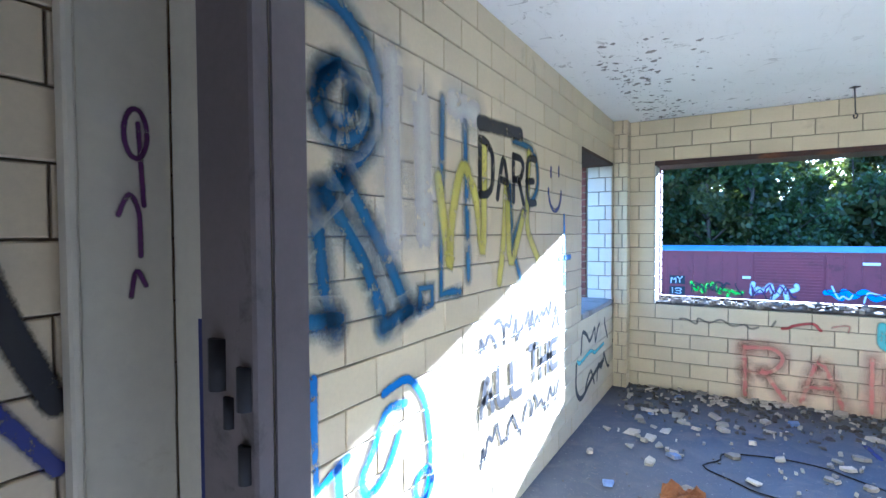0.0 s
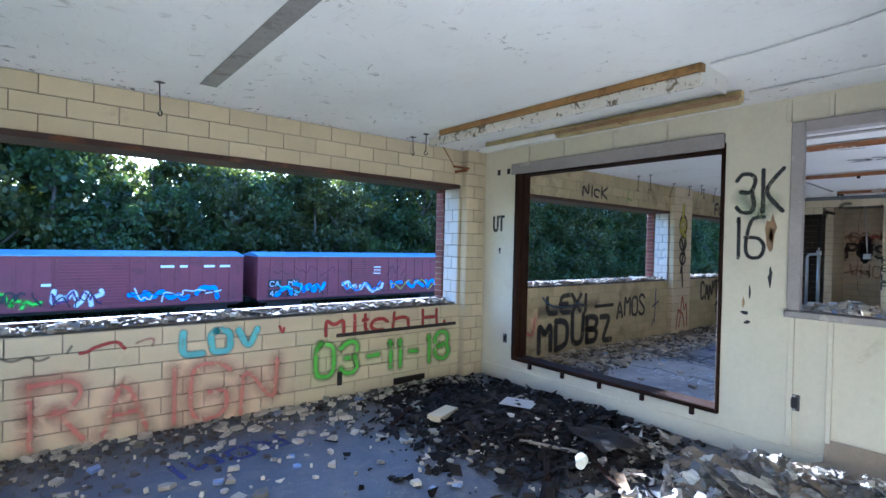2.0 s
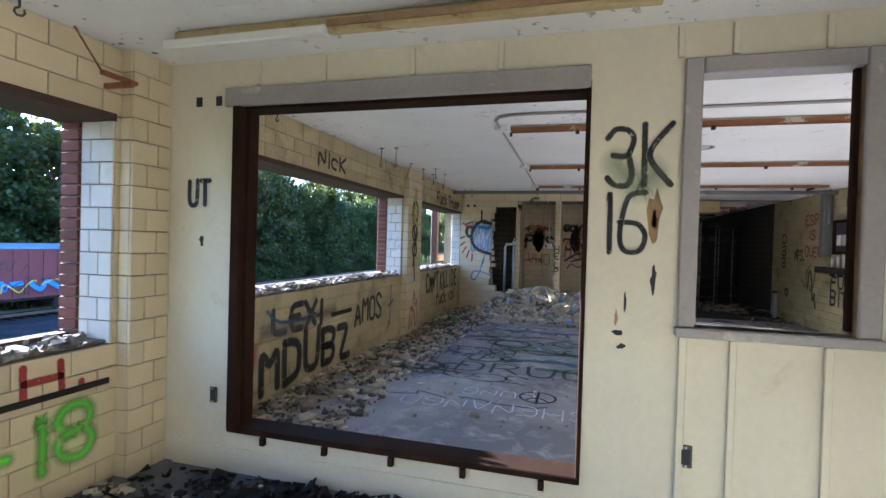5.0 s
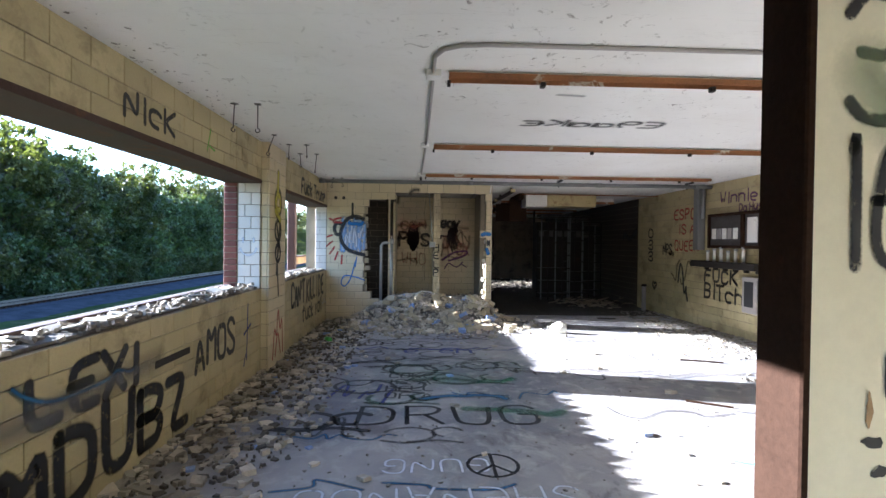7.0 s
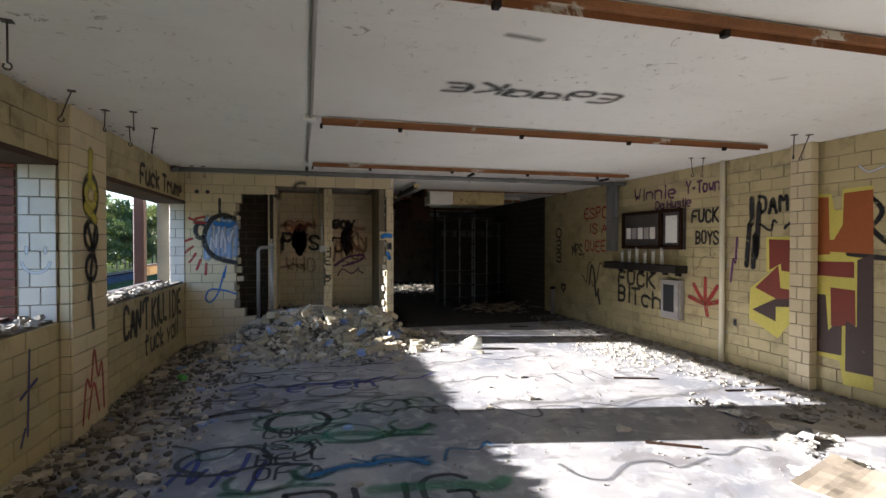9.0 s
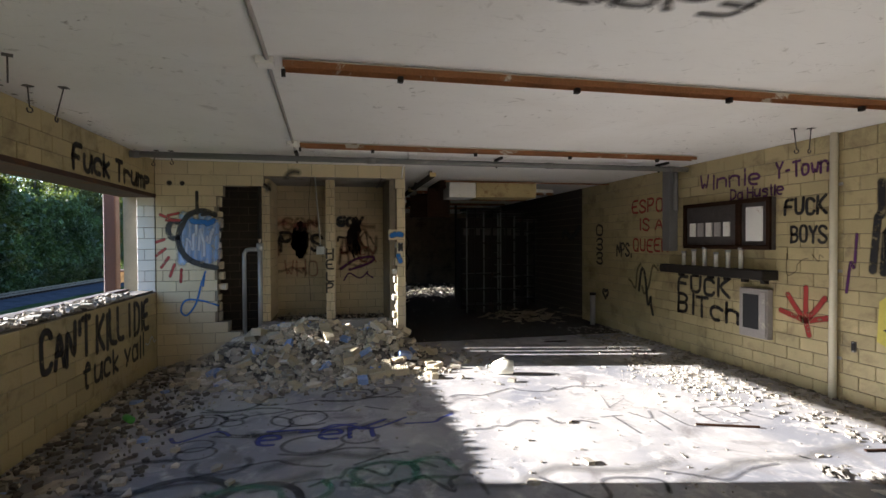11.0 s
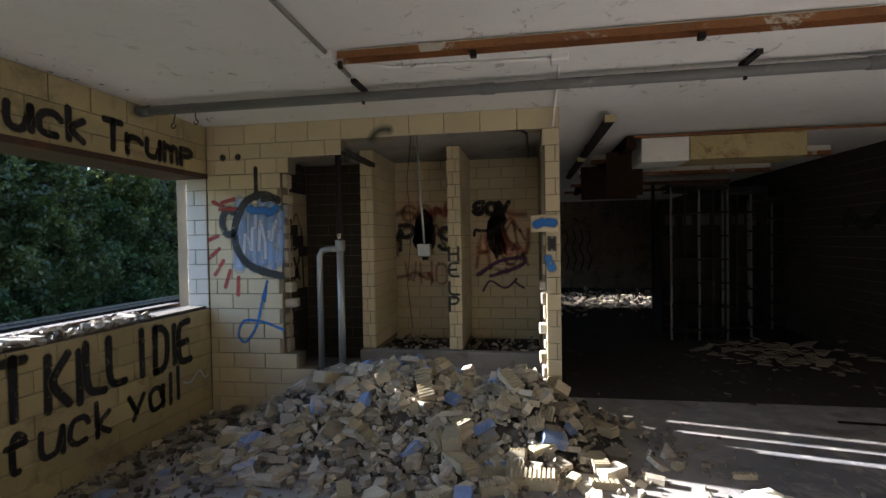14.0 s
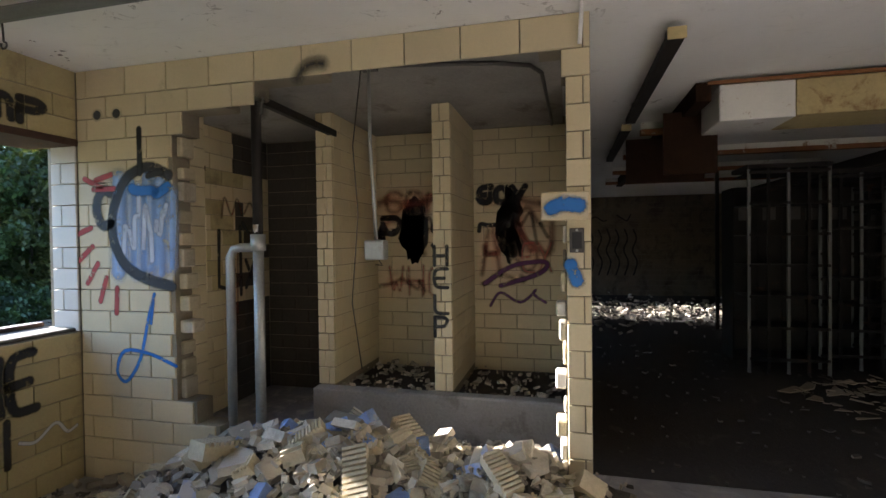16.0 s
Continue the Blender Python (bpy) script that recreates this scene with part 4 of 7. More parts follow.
old_strip = tagged(link_mesh("ceiling_scar", box_bm(0.95, 1.06, 1.7, 4.62, CEIL - 0.005, CEIL - 0.0005), CONCRETE), "bare grey strip on the ceiling where a fixture hung", "scar", kind="structure")


def channel(x, y0, y1):
    """A rusted fixture channel hung along the ceiling."""
    ob = thing("ceiling_light", "rusted bare fluorescent channel with peeling white paint", "ceiling light", (x, y0, CEIL_H - CEIL), group="rusted channels of the hall")
    L = y1 - y0
    part("web", box_bm(-0.05, 0.05, 0, L, 2.558, 2.564), RUST, ob)
    part("flange", box_bm(-0.05, -0.045, 0, L, 2.525, 2.5575), RUST, ob)
    part("flange", box_bm(0.045, 0.05, 0, L, 2.525, 2.5575), RUST, ob)
    part("back", box_bm(-0.03, 0.03, 0, L, 2.5645, 2.579), WHITE_ENAMEL, ob)
    y = 0.5
    while y < L:
        part("clip", box_bm(-0.02, 0.02, y, y + 0.035, 2.49, 2.525, bevel=0.004), BLACK_STEEL, ob)
        y += 1.15
    part("end_clip", box_bm(-0.012, 0.012, L - 0.01, L + 0.012, 2.485, 2.525), BLACK_STEEL, ob)
    return ob


for x, y in ((6.33, 3.15), (8.71, 3.20), (11.13, 3.28)):
    channel(x, -1.44, y)


def conduit(pts, label, r=0.011, mat_=None, joints=()):
    ob = thing("conduit", label, "conduit")
    part("pipe", tube_bm(pts, r, 6), mat_ or CEIL_PAINT, ob)
    for p in joints:
        x, y, z = p
        part("box", box_bm(x - 0.05, x + 0.05, y - 0.05, y + 0.05, z - 0.03, z + 0.025, bevel=0.006), CEIL_PAINT, ob)
    return ob


Z = CEIL - 0.013
ZH = CEIL_H - 0.014
conduit([(5.83, -1.88, ZH), (5.83, 2.95, ZH), (5.85, 3.10, ZH), (5.91, 3.20, ZH), (6.03, 3.25, ZH), (8.4, 3.28, ZH), (11.5, 3.36, ZH)], "grey painted conduit along the ceiling", 0.013, GREY_TRIM, joints=((6.33, 3.25, ZH), (8.71, 3.30, ZH), (11.13, 3.36, ZH)))
conduit([(3.06, 2.1, Z), (3.05, 1.8, Z), (3.0, 1.45, Z), (2.9, 1.2, Z), (2.6, 0.9, Z)], "white painted cable curving over the ceiling", 0.007)
conduit([(3.78, 2.15, Z), (3.78, 1.1, Z), (3.79, 0.97, Z), (3.86, 0.93, Z), (4.0, 0.92, Z), (4.12, 0.92, Z - 0.005)], "white painted conduit turning down at the wall", 0.009)
conduit([(11.25, 3.3, ZH), (11.40, 3.05, ZH), (11.45, 2.05, ZH), (12.5, 2.02, ZH), (12.57, 2.03, 2.45)], "white painted conduit dropping at the end wall", 0.011, joints=((11.45, 2.05, ZH),))

drain = thing("ceiling_pipe", "grey painted drain pipe hung under the ceiling", "pipe", (11.77, 0, 2.55))
part("pipe", tube_bm([(0, 5.12, 0), (0, 2.6, 0), (0, 0.2, 0), (0.0, -1.85, 0)], 0.034, 12), GREY_PIPE, drain)
for y in (5.07, 2.5, 0.2, -1.6):
    part("collar", tube_bm([(0, y - 0.05, 0), (0, y + 0.05, 0)], 0.040, 12), GREY_PIPE, drain)
for y in (3.36, 0.92, -1.4):
    part("bracket", box_bm(-0.2, 0.05, y - 0.02, y + 0.02, 0.036, 0.066, bevel=0.004), BLACK_STEEL, drain)
    part("hanger", box_bm(-0.012, 0.012, y - 0.008, y + 0.008, -0.05, 0.036), BLACK_STEEL, drain)
down = thing("wall_duct", "grey metal duct down the long block wall", "duct", (12.1, SOUTH + 0.09, 0))
part("duct", box_bm(-0.08, 0.08, -0.085, 0.06, 1.42, CEIL_H - 0.003, bevel=0.008), GREY_PIPE, down)
part("pipe", tube_bm([(-0.14, 0, 2.0), (-0.14, 0, CEIL_H - 0.003)], 0.03), GREY_PIPE, down)


def hook(x, y, drop, bend):
    ob = thing("ceiling_hook", "dark wire hook hanging from the ceiling", "hook", (x, y, CEIL_H if x > PART else CEIL), turn=random.uniform(0, 360), group="ceiling hooks")
    part("plate", box_bm(-0.025, 0.025, -0.025, 0.025, -0.006, -0.0005), OUTLET, ob)
    part("wire", tube_bm([(0, 0, -0.006), (bend * 0.5, 0, -drop * 0.5), (bend, 0, -drop)], 0.005, 5), OUTLET, ob)
    part("eye", tube_bm([(bend + 0.018 * math.sin(k * 0.9), 0, -drop - 0.018 + 0.018 * math.cos(k * 0.9)) for k in range(7)], 0.005, 5), OUTLET, ob)


for x, y, d, b in ((0.73, 4.78, 0.20, 0.01), (3.02, 4.96, 0.15, 0.01), (3.03, 4.75, 0.17, 0.0), (4.93, 5.02, 0.2, 0.01), (4.93, 4.79, 0.2, 0.02), (7.21, 4.87, 0.2, 0.01), (7.21, 4.68, 0.2, 0.0), (8.4, 4.9, 0.19, 0.06),
                   (8.92, 4.88, 0.14, 0.01), (8.92, 4.68, 0.12, 0.01), (9.52, 4.9, 0.14, 0.01), (9.52, 4.69, 0.22, 0.1), (11.9, 4.9, 0.14, 0.03), (11.9, 4.75, 0.12, 0.01), (9.62, -1.3, 0.2, 0.02), (9.58, -1.45, 0.2, 0.02), (8.24, -1.3, 0.2, 0.02), (8.2, -1.44, 0.2, 0.1)):
    hook(x, y, d, b)

# things on the front wall
# dark bars stand in for the shade inside recessed slots
slot = thing("wall_slot", "dark narrow channel set along the window wall", "slot", (2.31, FRONT - 0.004, 0.585), kind="structure")
part("channel", box_bm(0, 1.5, -0.006, 0.0, 0, 0.035), BLACK_STEEL, slot)
for x, z, w, h in ((2.33, 0.12, 0.05, 0.13), (2.98, 0.02, 0.4, 0.07), (6.55, 0.60, 0.5, 0.05)):
    tagged(link_mesh("wall_slot", box_bm(x, x + w, FRONT - 0.008, FRONT - 0.001, z, z + h), BLACK_STEEL), "dark open slot in the block wall", "slot", kind="structure")
valve = thing("bracket", "bent rusty bracket at the top of the pilaster", "bracket", (3.75, FRONT - 0.11, 2.36))
part("arm", box_bm(-0.12, 0.1, -0.03, 0.0, -0.01, 0.012), RUST, valve)
part("arm", box_bm(-0.012, 0.012, -0.10, 0.1, -0.05, -0.02), RUST, valve)
part("tail", tube_bm([(-0.1, 0, 0), (-0.25, 0.02, 0.2)], 0.006, 5), RUST, valve)

# ---- the long block wall ----
def sx(x):
    return (x, SOUTH + 0.003, 0)


panel = thing("switch_cabinet", "burnt open electrical cabinet with dark frame on the block wall", "cabinet", (11.811, SOUTH + 0.003, 1.46), turn=180)
panel.matrix_world = pose(11.811, SOUTH + 0.003, 1.46, 0, 0, 180)
w = 1.42
part("back", box_bm(0, w, -0.05, 0, 0, 0.6), OUTLET, panel)
for a, b, c, d in ((0, w, 0, 0.05), (0, w, 0.55, 0.6), (0, 0.05, 0.05, 0.55), (w - 0.05, w, 0.05, 0.55), (0.93, 1.0, 0.05, 0.55)):
    part("frame", box_bm(a, b, -0.09, -0.0505, c, d, bevel=0.006), DARK_WOOD, panel)
for k in range(5):
    part("breaker", box_bm(0.12 + k * 0.15, 0.22 + k * 0.15, -0.075, -0.051, 0.16, 0.34, bevel=0.004), GREY_TRIM if k % 2 else WHITE_ENAMEL, panel)
part("paint_patch", box_bm(1.06, 1.3, -0.058, -0.0505, 0.1, 0.5), WHITE_ENAMEL, panel)
shelf = thing("wall_shelf", "black charred shelf on the block wall", "shelf", (12.138, SOUTH + 0.003, 1.12))
shelf.matrix_world = pose(12.138, SOUTH + 0.003, 1.12, 0, 0, 180)
part("board", box_bm(0, 1.79, -0.22, 0, 0.0, 0.11, bevel=0.01), BLACK_STEEL, shelf)
for k in range(6):
    part("bracket", box_bm(0.2 + k * 0.28, 0.26 + k * 0.28, -0.06, 0, -0.05, -0.001), BLACK_STEEL, shelf)
for k in range(6):
    ob = thing("pipe_stub", "pale short pipe end standing on the charred shelf", "pipe", (11.8 - k * 0.2, SOUTH + 0.08, 1.231), group="pipe stubs")
    part("pipe", tube_bm([(0, 0, 0), (0, 0, 0.16 + 0.03 * (k % 3))], 0.025), WHITE_ENAMEL, ob)
    part("cap", tube_bm([(0, 0, 0.161 + 0.03 * (k % 3)), (0, 0, 0.19 + 0.03 * (k % 3))], 0.032), GALV, ob)
box2 = thing("meter_box", "grey sheet metal box door hanging on the block wall", "cabinet", (10.82, SOUTH + 0.003, 0.44))
box2.matrix_world = pose(10.82, SOUTH + 0.003, 0.44, 0, 0, 180)
part("body", box_bm(0, 0.4, -0.08, 0, 0, 0.57, bevel=0.006), GREY_TRIM, box2)
# black panel in place of the dark inside of the box
part("opening", box_bm(0.06, 0.28, -0.086, -0.0805, 0.1, 0.5), PATCH, box2)
part("door", box_bm(0.3, 0.39, -0.1, -0.0805, 0.03, 0.54, bevel=0.004), GREY_TRIM, box2)
riser = thing("wall_pipe", "cream painted vertical pipe on the block wall", "pipe", (9.695, SOUTH + 0.045, 0))
part("pipe", tube_bm([(0, 0, 0), (0, 0, CEIL_H - 0.003)], 0.034, 10), PANEL, riser)
for z in (0.4, 1.25, 2.1):
    part("strap", box_bm(-0.06, 0.06, -0.04, -0.036, z, z + 0.03), GALV, riser)

# ---- showers ----
wash = thing("water_pipes", "galvanised water pipes with an elbow standing in the broken wall", "pipe", (END + 0.12, 4.0, 0))
part("pipe", tube_bm([(0, 0.12, 0.3), (0, 0.12, 1.42), (0, 0.09, 1.47), (0, 0.04, 1.48), (0, -0.06, 1.48)], 0.028, 10), GALV, wash)
part("pipe", tube_bm([(0.0, -0.08, 0.3), (0, -0.08, 1.5)], 0.032, 10), GALV, wash)
part("riser", tube_bm([(0.0, -0.08, 1.5), (0, -0.08, 2.42)], 0.030, 10), BLACK_STEEL, wash, "dark upper pipe")
part("arm", box_bm(0.0, 1.05, -0.1, -0.06, 2.36, 2.41), BLACK_STEEL, wash)
part("valve", tube_bm([(0, -0.08, 1.52), (-0.02, -0.08, 1.62)], 0.02, 8), WHITE_ENAMEL, wash)
part("collar", tube_bm([(0, -0.08, 1.46), (0, -0.08, 1.56)], 0.045, 10), GALV, wash)
jb = thing("junction_box", "grey metal junction box hanging on its conduit", "junction box", (12.66, 3.13, 1.46))
part("box", box_bm(-0.04, 0.04, -0.058, 0.058, -0.055, 0.055, bevel=0.008), GALV, jb)
part("drop", tube_bm([(0, 0, 0.055), (0.03, 0.04, 0.6), (0.12, 0.08, 1.085)], 0.010, 6), GALV, jb)
part("wire", tube_bm([(0.1, 0.12, 1.05), (0.06, 0.16, 0.6), (0.03, 0.12, 0.2), (0.02, 0.16, -0.3), (0.1, 0.14, -0.7)], 0.004, 4), OUTLET, jb)
part("loop", tube_bm([(-0.041, -0.03, -0.056), (-0.041, -0.05, -0.085), (-0.041, -0.01, -0.08)], 0.004, 4), OUTLET, jb)
part("ceiling_box", box_bm(0.08, 0.17, 0.04, 0.13, 1.05, 1.088), OUTLET, jb)
run = thing("conduit", "dark conduit along the shower ceiling", "conduit")
part("pipe", tube_bm([(12.78, 3.62, 2.535), (12.8, 3.2, 2.535), (12.95, 2.5, 2.535), (13.05, 2.3, 2.535), (13.2, 2.24, 2.535), (14.3, 2.22, 2.535), (14.6, 2.22, 2.53)], 0.013, 6), OUTLET, run)
switch = wall_box("light_switch", "broken light switch on the end of the block wall", (END - 0.002, 2.05, 1.50), -90, 0.07, 0.12, 0.02)
part("torn_block", box_bm(-0.17, 0.06, -0.03, 0.0, 0.10, 0.24, bevel=0.006), GLAZE, switch, "tilted block with blue spray")
# each hole is a flat black sheet standing in for its inner shade
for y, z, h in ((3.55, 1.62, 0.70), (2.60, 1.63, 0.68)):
    hole = thing("wall_hole", "broken hole in the shower wall, its dark inside drawn flat black", "hole", (14.69 - 0.004, y, z), kind="structure")
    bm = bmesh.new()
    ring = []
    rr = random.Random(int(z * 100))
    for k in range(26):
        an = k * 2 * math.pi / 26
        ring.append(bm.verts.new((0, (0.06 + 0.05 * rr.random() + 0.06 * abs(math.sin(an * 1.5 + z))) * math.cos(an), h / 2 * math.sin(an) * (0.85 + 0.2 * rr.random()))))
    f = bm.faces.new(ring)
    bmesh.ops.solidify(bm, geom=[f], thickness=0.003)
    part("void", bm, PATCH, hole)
for y, z in ((4.98, 2.33), (4.83, 2.33)):
    ob = thing("wall_hole", "round pipe hole broken through the block wall", "hole", (END - 0.001, y, z), kind="structure")
    # black disc painted for the darkness inside the pipe hole
    part("void", tube_bm([(-0.003, 0, 0), (0.0, 0, 0)], 0.03, 10), PATCH, ob)
    part("rim", tube_bm([(-0.002, 0, 0), (0.0, 0, 0)], 0.042, 9), CLAY, ob)

# ---- back room ----
for x, L in ((12.8, 1.9), (15.0, 1.9)):
    ob = thing("ceiling_light", "dark rusted light channel under the back room ceiling", "ceiling light", (x, 1.55, CEIL_H - CEIL), group="dark channels")
    part("channel", box_bm(0, L, -0.04, 0.04, 2.47, 2.52, bevel=0.004), BLACK_STEEL, ob)
    part("end_plate", box_bm(-0.012, -0.001, -0.045, 0.045, 2.47, 2.53), BOX_YELLOW, ob)
    for k in (0.15, L - 0.3):
        part("stem", box_bm(k, k + 0.06, -0.02, 0.02, 2.521, 2.577), OUTLET, ob)
ac = thing("duct_boxes", "white and yellowed sheet metal boxes hung at the ceiling", "duct", (13.93, 0.03, 0.02))
part("box", box_bm(0, 0.5, 0.55, 1.02, 2.30, 2.555, bevel=0.006), WHITE_ENAMEL, ac, "white metal box")
part("box", box_bm(0, 0.5, -0.55, 0.545, 2.31, 2.555, bevel=0.006), BOX_YELLOW, ac, "yellowed rusty metal box")
part("rail", box_bm(-0.03, 0.0, -2.0, 1.1, 2.556, 2.578), RUST, ac)
part("flap", box_bm(0.5, 0.52, 0.9, 1.3, 2.0, 2.50), DARK_WOOD, ac)
part("flap", box_bm(1.3, 1.32, 0.8, 1.5, 2.02, 2.45), DARK_WOOD, ac)
part("beam", box_bm(0.05, 6.0, 1.06, 1.16, 2.46, 2.595), DARK_WOOD, ac)
for k in range(4):
    x = 15.2 + k * 1.5
    ob = thing("ceiling_light", "rusted fluorescent channel under the back room ceiling", "ceiling light", (x, -1.4, CEIL_H - CEIL), group="back room channels")
    part("channel", box_bm(-0.05, 0.05, 0, 2.8, 2.46, 2.51), RUST, ob)
    part("back", box_bm(-0.03, 0.03, 0, 2.8, 2.5105, 2.577), WHITE_ENAMEL, ob)


def rack(x, y0, y1, h, shelves, label):
    ob = thing("steel_rack", label, "rack", (x, 0, 0), group="steel racks of the back room")
    n = max(2, round((y0 - y1) / 0.19))
    for k in range(n + 1):
        y = y0 + (y1 - y0) * k / n
        part("post", box_bm(-0.014, 0.014, y - 0.014, y + 0.014, 0, h), BLACK_STEEL if k % 2 else GREY_PIPE, ob)
    for k in range(shelves):
        z = 0.15 + k * (h - 0.2) / (shelves - 1)
        part("rail", box_bm(-0.03, -0.0145, y1, y0, z, z + 0.03), BLACK_STEEL, ob)
        part("shelf", box_bm(0.0145, 0.5, y1, y0, z, z + 0.015), BLACK_STEEL, ob)
    part("cap", box_bm(-0.03, 0.52, y1 - 0.02, y0 + 0.02, h + 0.001, h + 0.05), BLACK_STEEL, ob)
    return ob


rack(16.2, 0.15, -0.62, 2.25, 7, "black rusted steel bar rack standing in the dark")
rack(16.5, -0.66, -1.25, 2.2, 8, "black rusted steel shelf rack with papers")
# black lockers added behind the racks to make the room darker
for x, y0, y1 in ((16.75, 0.15, -0.62), (17.1, -0.66, -1.25), (17.9, -1.2, -2.05), (19.4, -0.9, -2.05)):
    ob = thing("locker_bank", "tall black steel locker added to darken the back room", "locker", (x, y1, 0.006), group="blackened lockers")
    part("body", box_bm(0, 0.45, 0, y0 - y1, 0, 2.1, bevel=0.01), BLACK_STEEL, ob)
    n = max(1, round((y0 - y1) / 0.3))
    for k in range(n):
        a, b = k * (y0 - y1) / n + 0.01, (k + 1) * (y0 - y1) / n - 0.01
        part("door", box_bm(-0.015, -0.001, a, b, 0.05, 2.05, bevel=0.004), BLACK_STEEL, ob)
        part("vent", box_bm(-0.02, -0.0155, a + 0.05, b - 0.05, 1.7, 1.85), OUTLET, ob)
rack(17.2, -1.3, -2.0, 2.1, 8, "black rusted steel shelf rack against the wall")
ob = thing("steel_post", "thin dark steel post in the back room", "post", (18.9, -0.25, 0.006))
part("shaft", box_bm(-0.025, 0.025, -0.025, 0.025, 0, CEIL_H - 0.01), BLACK_STEEL, ob)
part("foot", box_bm(-0.06, 0.06, -0.06, 0.06, 0, 0.015), BLACK_STEEL, ob)
stub = thing("pipe_post", "pale pipe post with a cap by the long wall", "post", (14.2, -1.75, 0.006))
part("pipe", tube_bm([(0, 0, 0), (0, 0, 0.55)], 0.05), GREY_TRIM, stub)
part("cap", tube_bm([(0, 0, 0.551), (0, 0, 0.6)], 0.06), BLACK_STEEL, stub)
far_door = thing("door_2", "doorway in the far wall, its dark opening drawn flat black", "door", (FAR - 0.02, 2.6, 0), kind="structure")
# flat black sheet in place of the unlit opening
part("void", box_bm(-0.01, 0.0, -0.45, 0.45, 0, 2.05), PATCH, far_door)
for a, b in ((-0.53, -0.451), (0.451, 0.53)):
    part("jamb", box_bm(-0.03, 0.0, a, b, 0, 2.12), PINK, far_door)
part("head", box_bm(-0.03, 0.0, -0.45, 0.45, 2.051, 2.12), PINK, far_door)
# ---- spray paint ----
# each stroke of a letter is a run of two-digit places: across 0 to 4, up 0 to 6
GLYPHS = {"A": "002640 1232", "B": "0006 0626453303 0333423000", "C": "4536160501103041", "D": "0006 062645412000", "E": "46060040 0333", "F": "460600 0333",
          "G": "45361605011030414323", "H": "0006 4046 0343", "I": "2026", "J": "4641301001", "K": "0006 460340", "L": "060040", "M": "0006234640", "N": "00064046",
          "O": "163645413010010516", "P": "0006 0636453303", "Q": "163645413010010516 3140", "R": "0006 0636453303 2340", "S": "45361605044241301001", "T": "0646 2620",
          "U": "060110304146", "V": "062046", "W": "0610233046", "X": "0640 4600", "Y": "062346 2320", "Z": "06460040", "0": "163645413010010516", "1": "152620",
          "2": "05163645440040", "3": "051636453313 3341301001", "4": "360242 3036", "5": "46060343413000", "6": "46160301103041423303", "7": "064610",
          "8": "1304051636454433424130100102133313", "9": "44331304051636454130", ".": "2021", "-": "1333", "'": "2624",
          "a": "444134140301103041 4440", "c": "43341403011030", "g": "4441301001 4414030242", "e": "024243341403011030", "f": "3526151020 0434", "h": "0006 03143443 4340", "i": "2024 2526", "k": "0006 340230", "l": "2620",
          "m": "0400 03142320 23344340", "n": "0400 03143443 4340", "o": "143443413010010314", "p": "0400 0434433202", "q": "4440 4414030242", "r": "0400 03143443", "s": "4334140332413010", "t": "262030 1434",
          "u": "0401103044 4440", "w": "0410223044", "x": "0440 4400", "y": "0421 4410"}


def smooth(pts, n=5):
    """A soft curve through the points."""
    if len(pts) < 3:
        return pts
    out = []
    for p, q in zip(pts, pts[1:]):
        out += [(p[0] + (q[0] - p[0]) * k / n, p[1] + (q[1] - p[1]) * k / n) for k in range(n)]
    out.append(pts[-1])
    # round the corners
    for _ in range(4):
        out = [out[0]] + [tuple((a + 2 * b + c) / 4 for a, b, c in zip(*tri)) for tri in zip(out, out[1:], out[2:])] + [out[-1]]
    return out


LAYER = [0]


def spray(owner, strokes, width, material, label, place):
    """Ribbons of paint on a surface. place maps (u, v, lift) to the owner's space."""
    LAYER[0] = (LAYER[0] + 1) % 12
    lift = 0.0025 + LAYER[0] * 0.0003
    verts, faces, uvs = [], [], []
    for pts in strokes:
        pts = [p for i, p in enumerate(pts) if i == 0 or math.dist(p, pts[i - 1]) > 1e-4]
        if len(pts) < 2:
            continue
        ds = [((b[0] - a[0]), (b[1] - a[1])) for a, b in zip(pts, pts[1:])]
        ds = [(x / math.hypot(x, y), y / math.hypot(x, y)) for x, y in ds]
        w = width / 2
        line = [((pts[0][0] - ds[0][0] * w, pts[0][1] - ds[0][1] * w), ds[0], 1.0)]
        for i, p in enumerate(pts):
            a, b = ds[max(i - 1, 0)], ds[min(i, len(ds) - 1)]
            x, y = a[0] + b[0], a[1] + b[1]
            n = math.hypot(x, y)
            line.append((p, (x / n, y / n) if n > 0.2 else b, 0.0))
        line.append(((pts[-1][0] + ds[-1][0] * w, pts[-1][1] + ds[-1][1] * w), ds[-1], 1.0))
        o = len(verts)
        for (x, y), (dx, dy), cap in line:
            for s in (-1, 1):
                verts.append(place(x - dy * s * w, y + dx * s * w, lift))
                uvs.append((cap, s))
        for i in range(len(line) - 1):
            faces.append((o + 2 * i, o + 2 * i + 2, o + 2 * i + 3, o + 2 * i + 1))
    me = bpy.data.meshes.new("graffiti")
    me.from_pydata(verts, [], faces)
    layer = me.uv_layers.new(name="UVMap")
    for loop in me.loops:
        layer.data[loop.index].uv = uvs[loop.vertex_index]
    me.materials.append(material)
    ob = new("graffiti", me)
    ob.parent = owner
    ob["label"] = label
    return ob


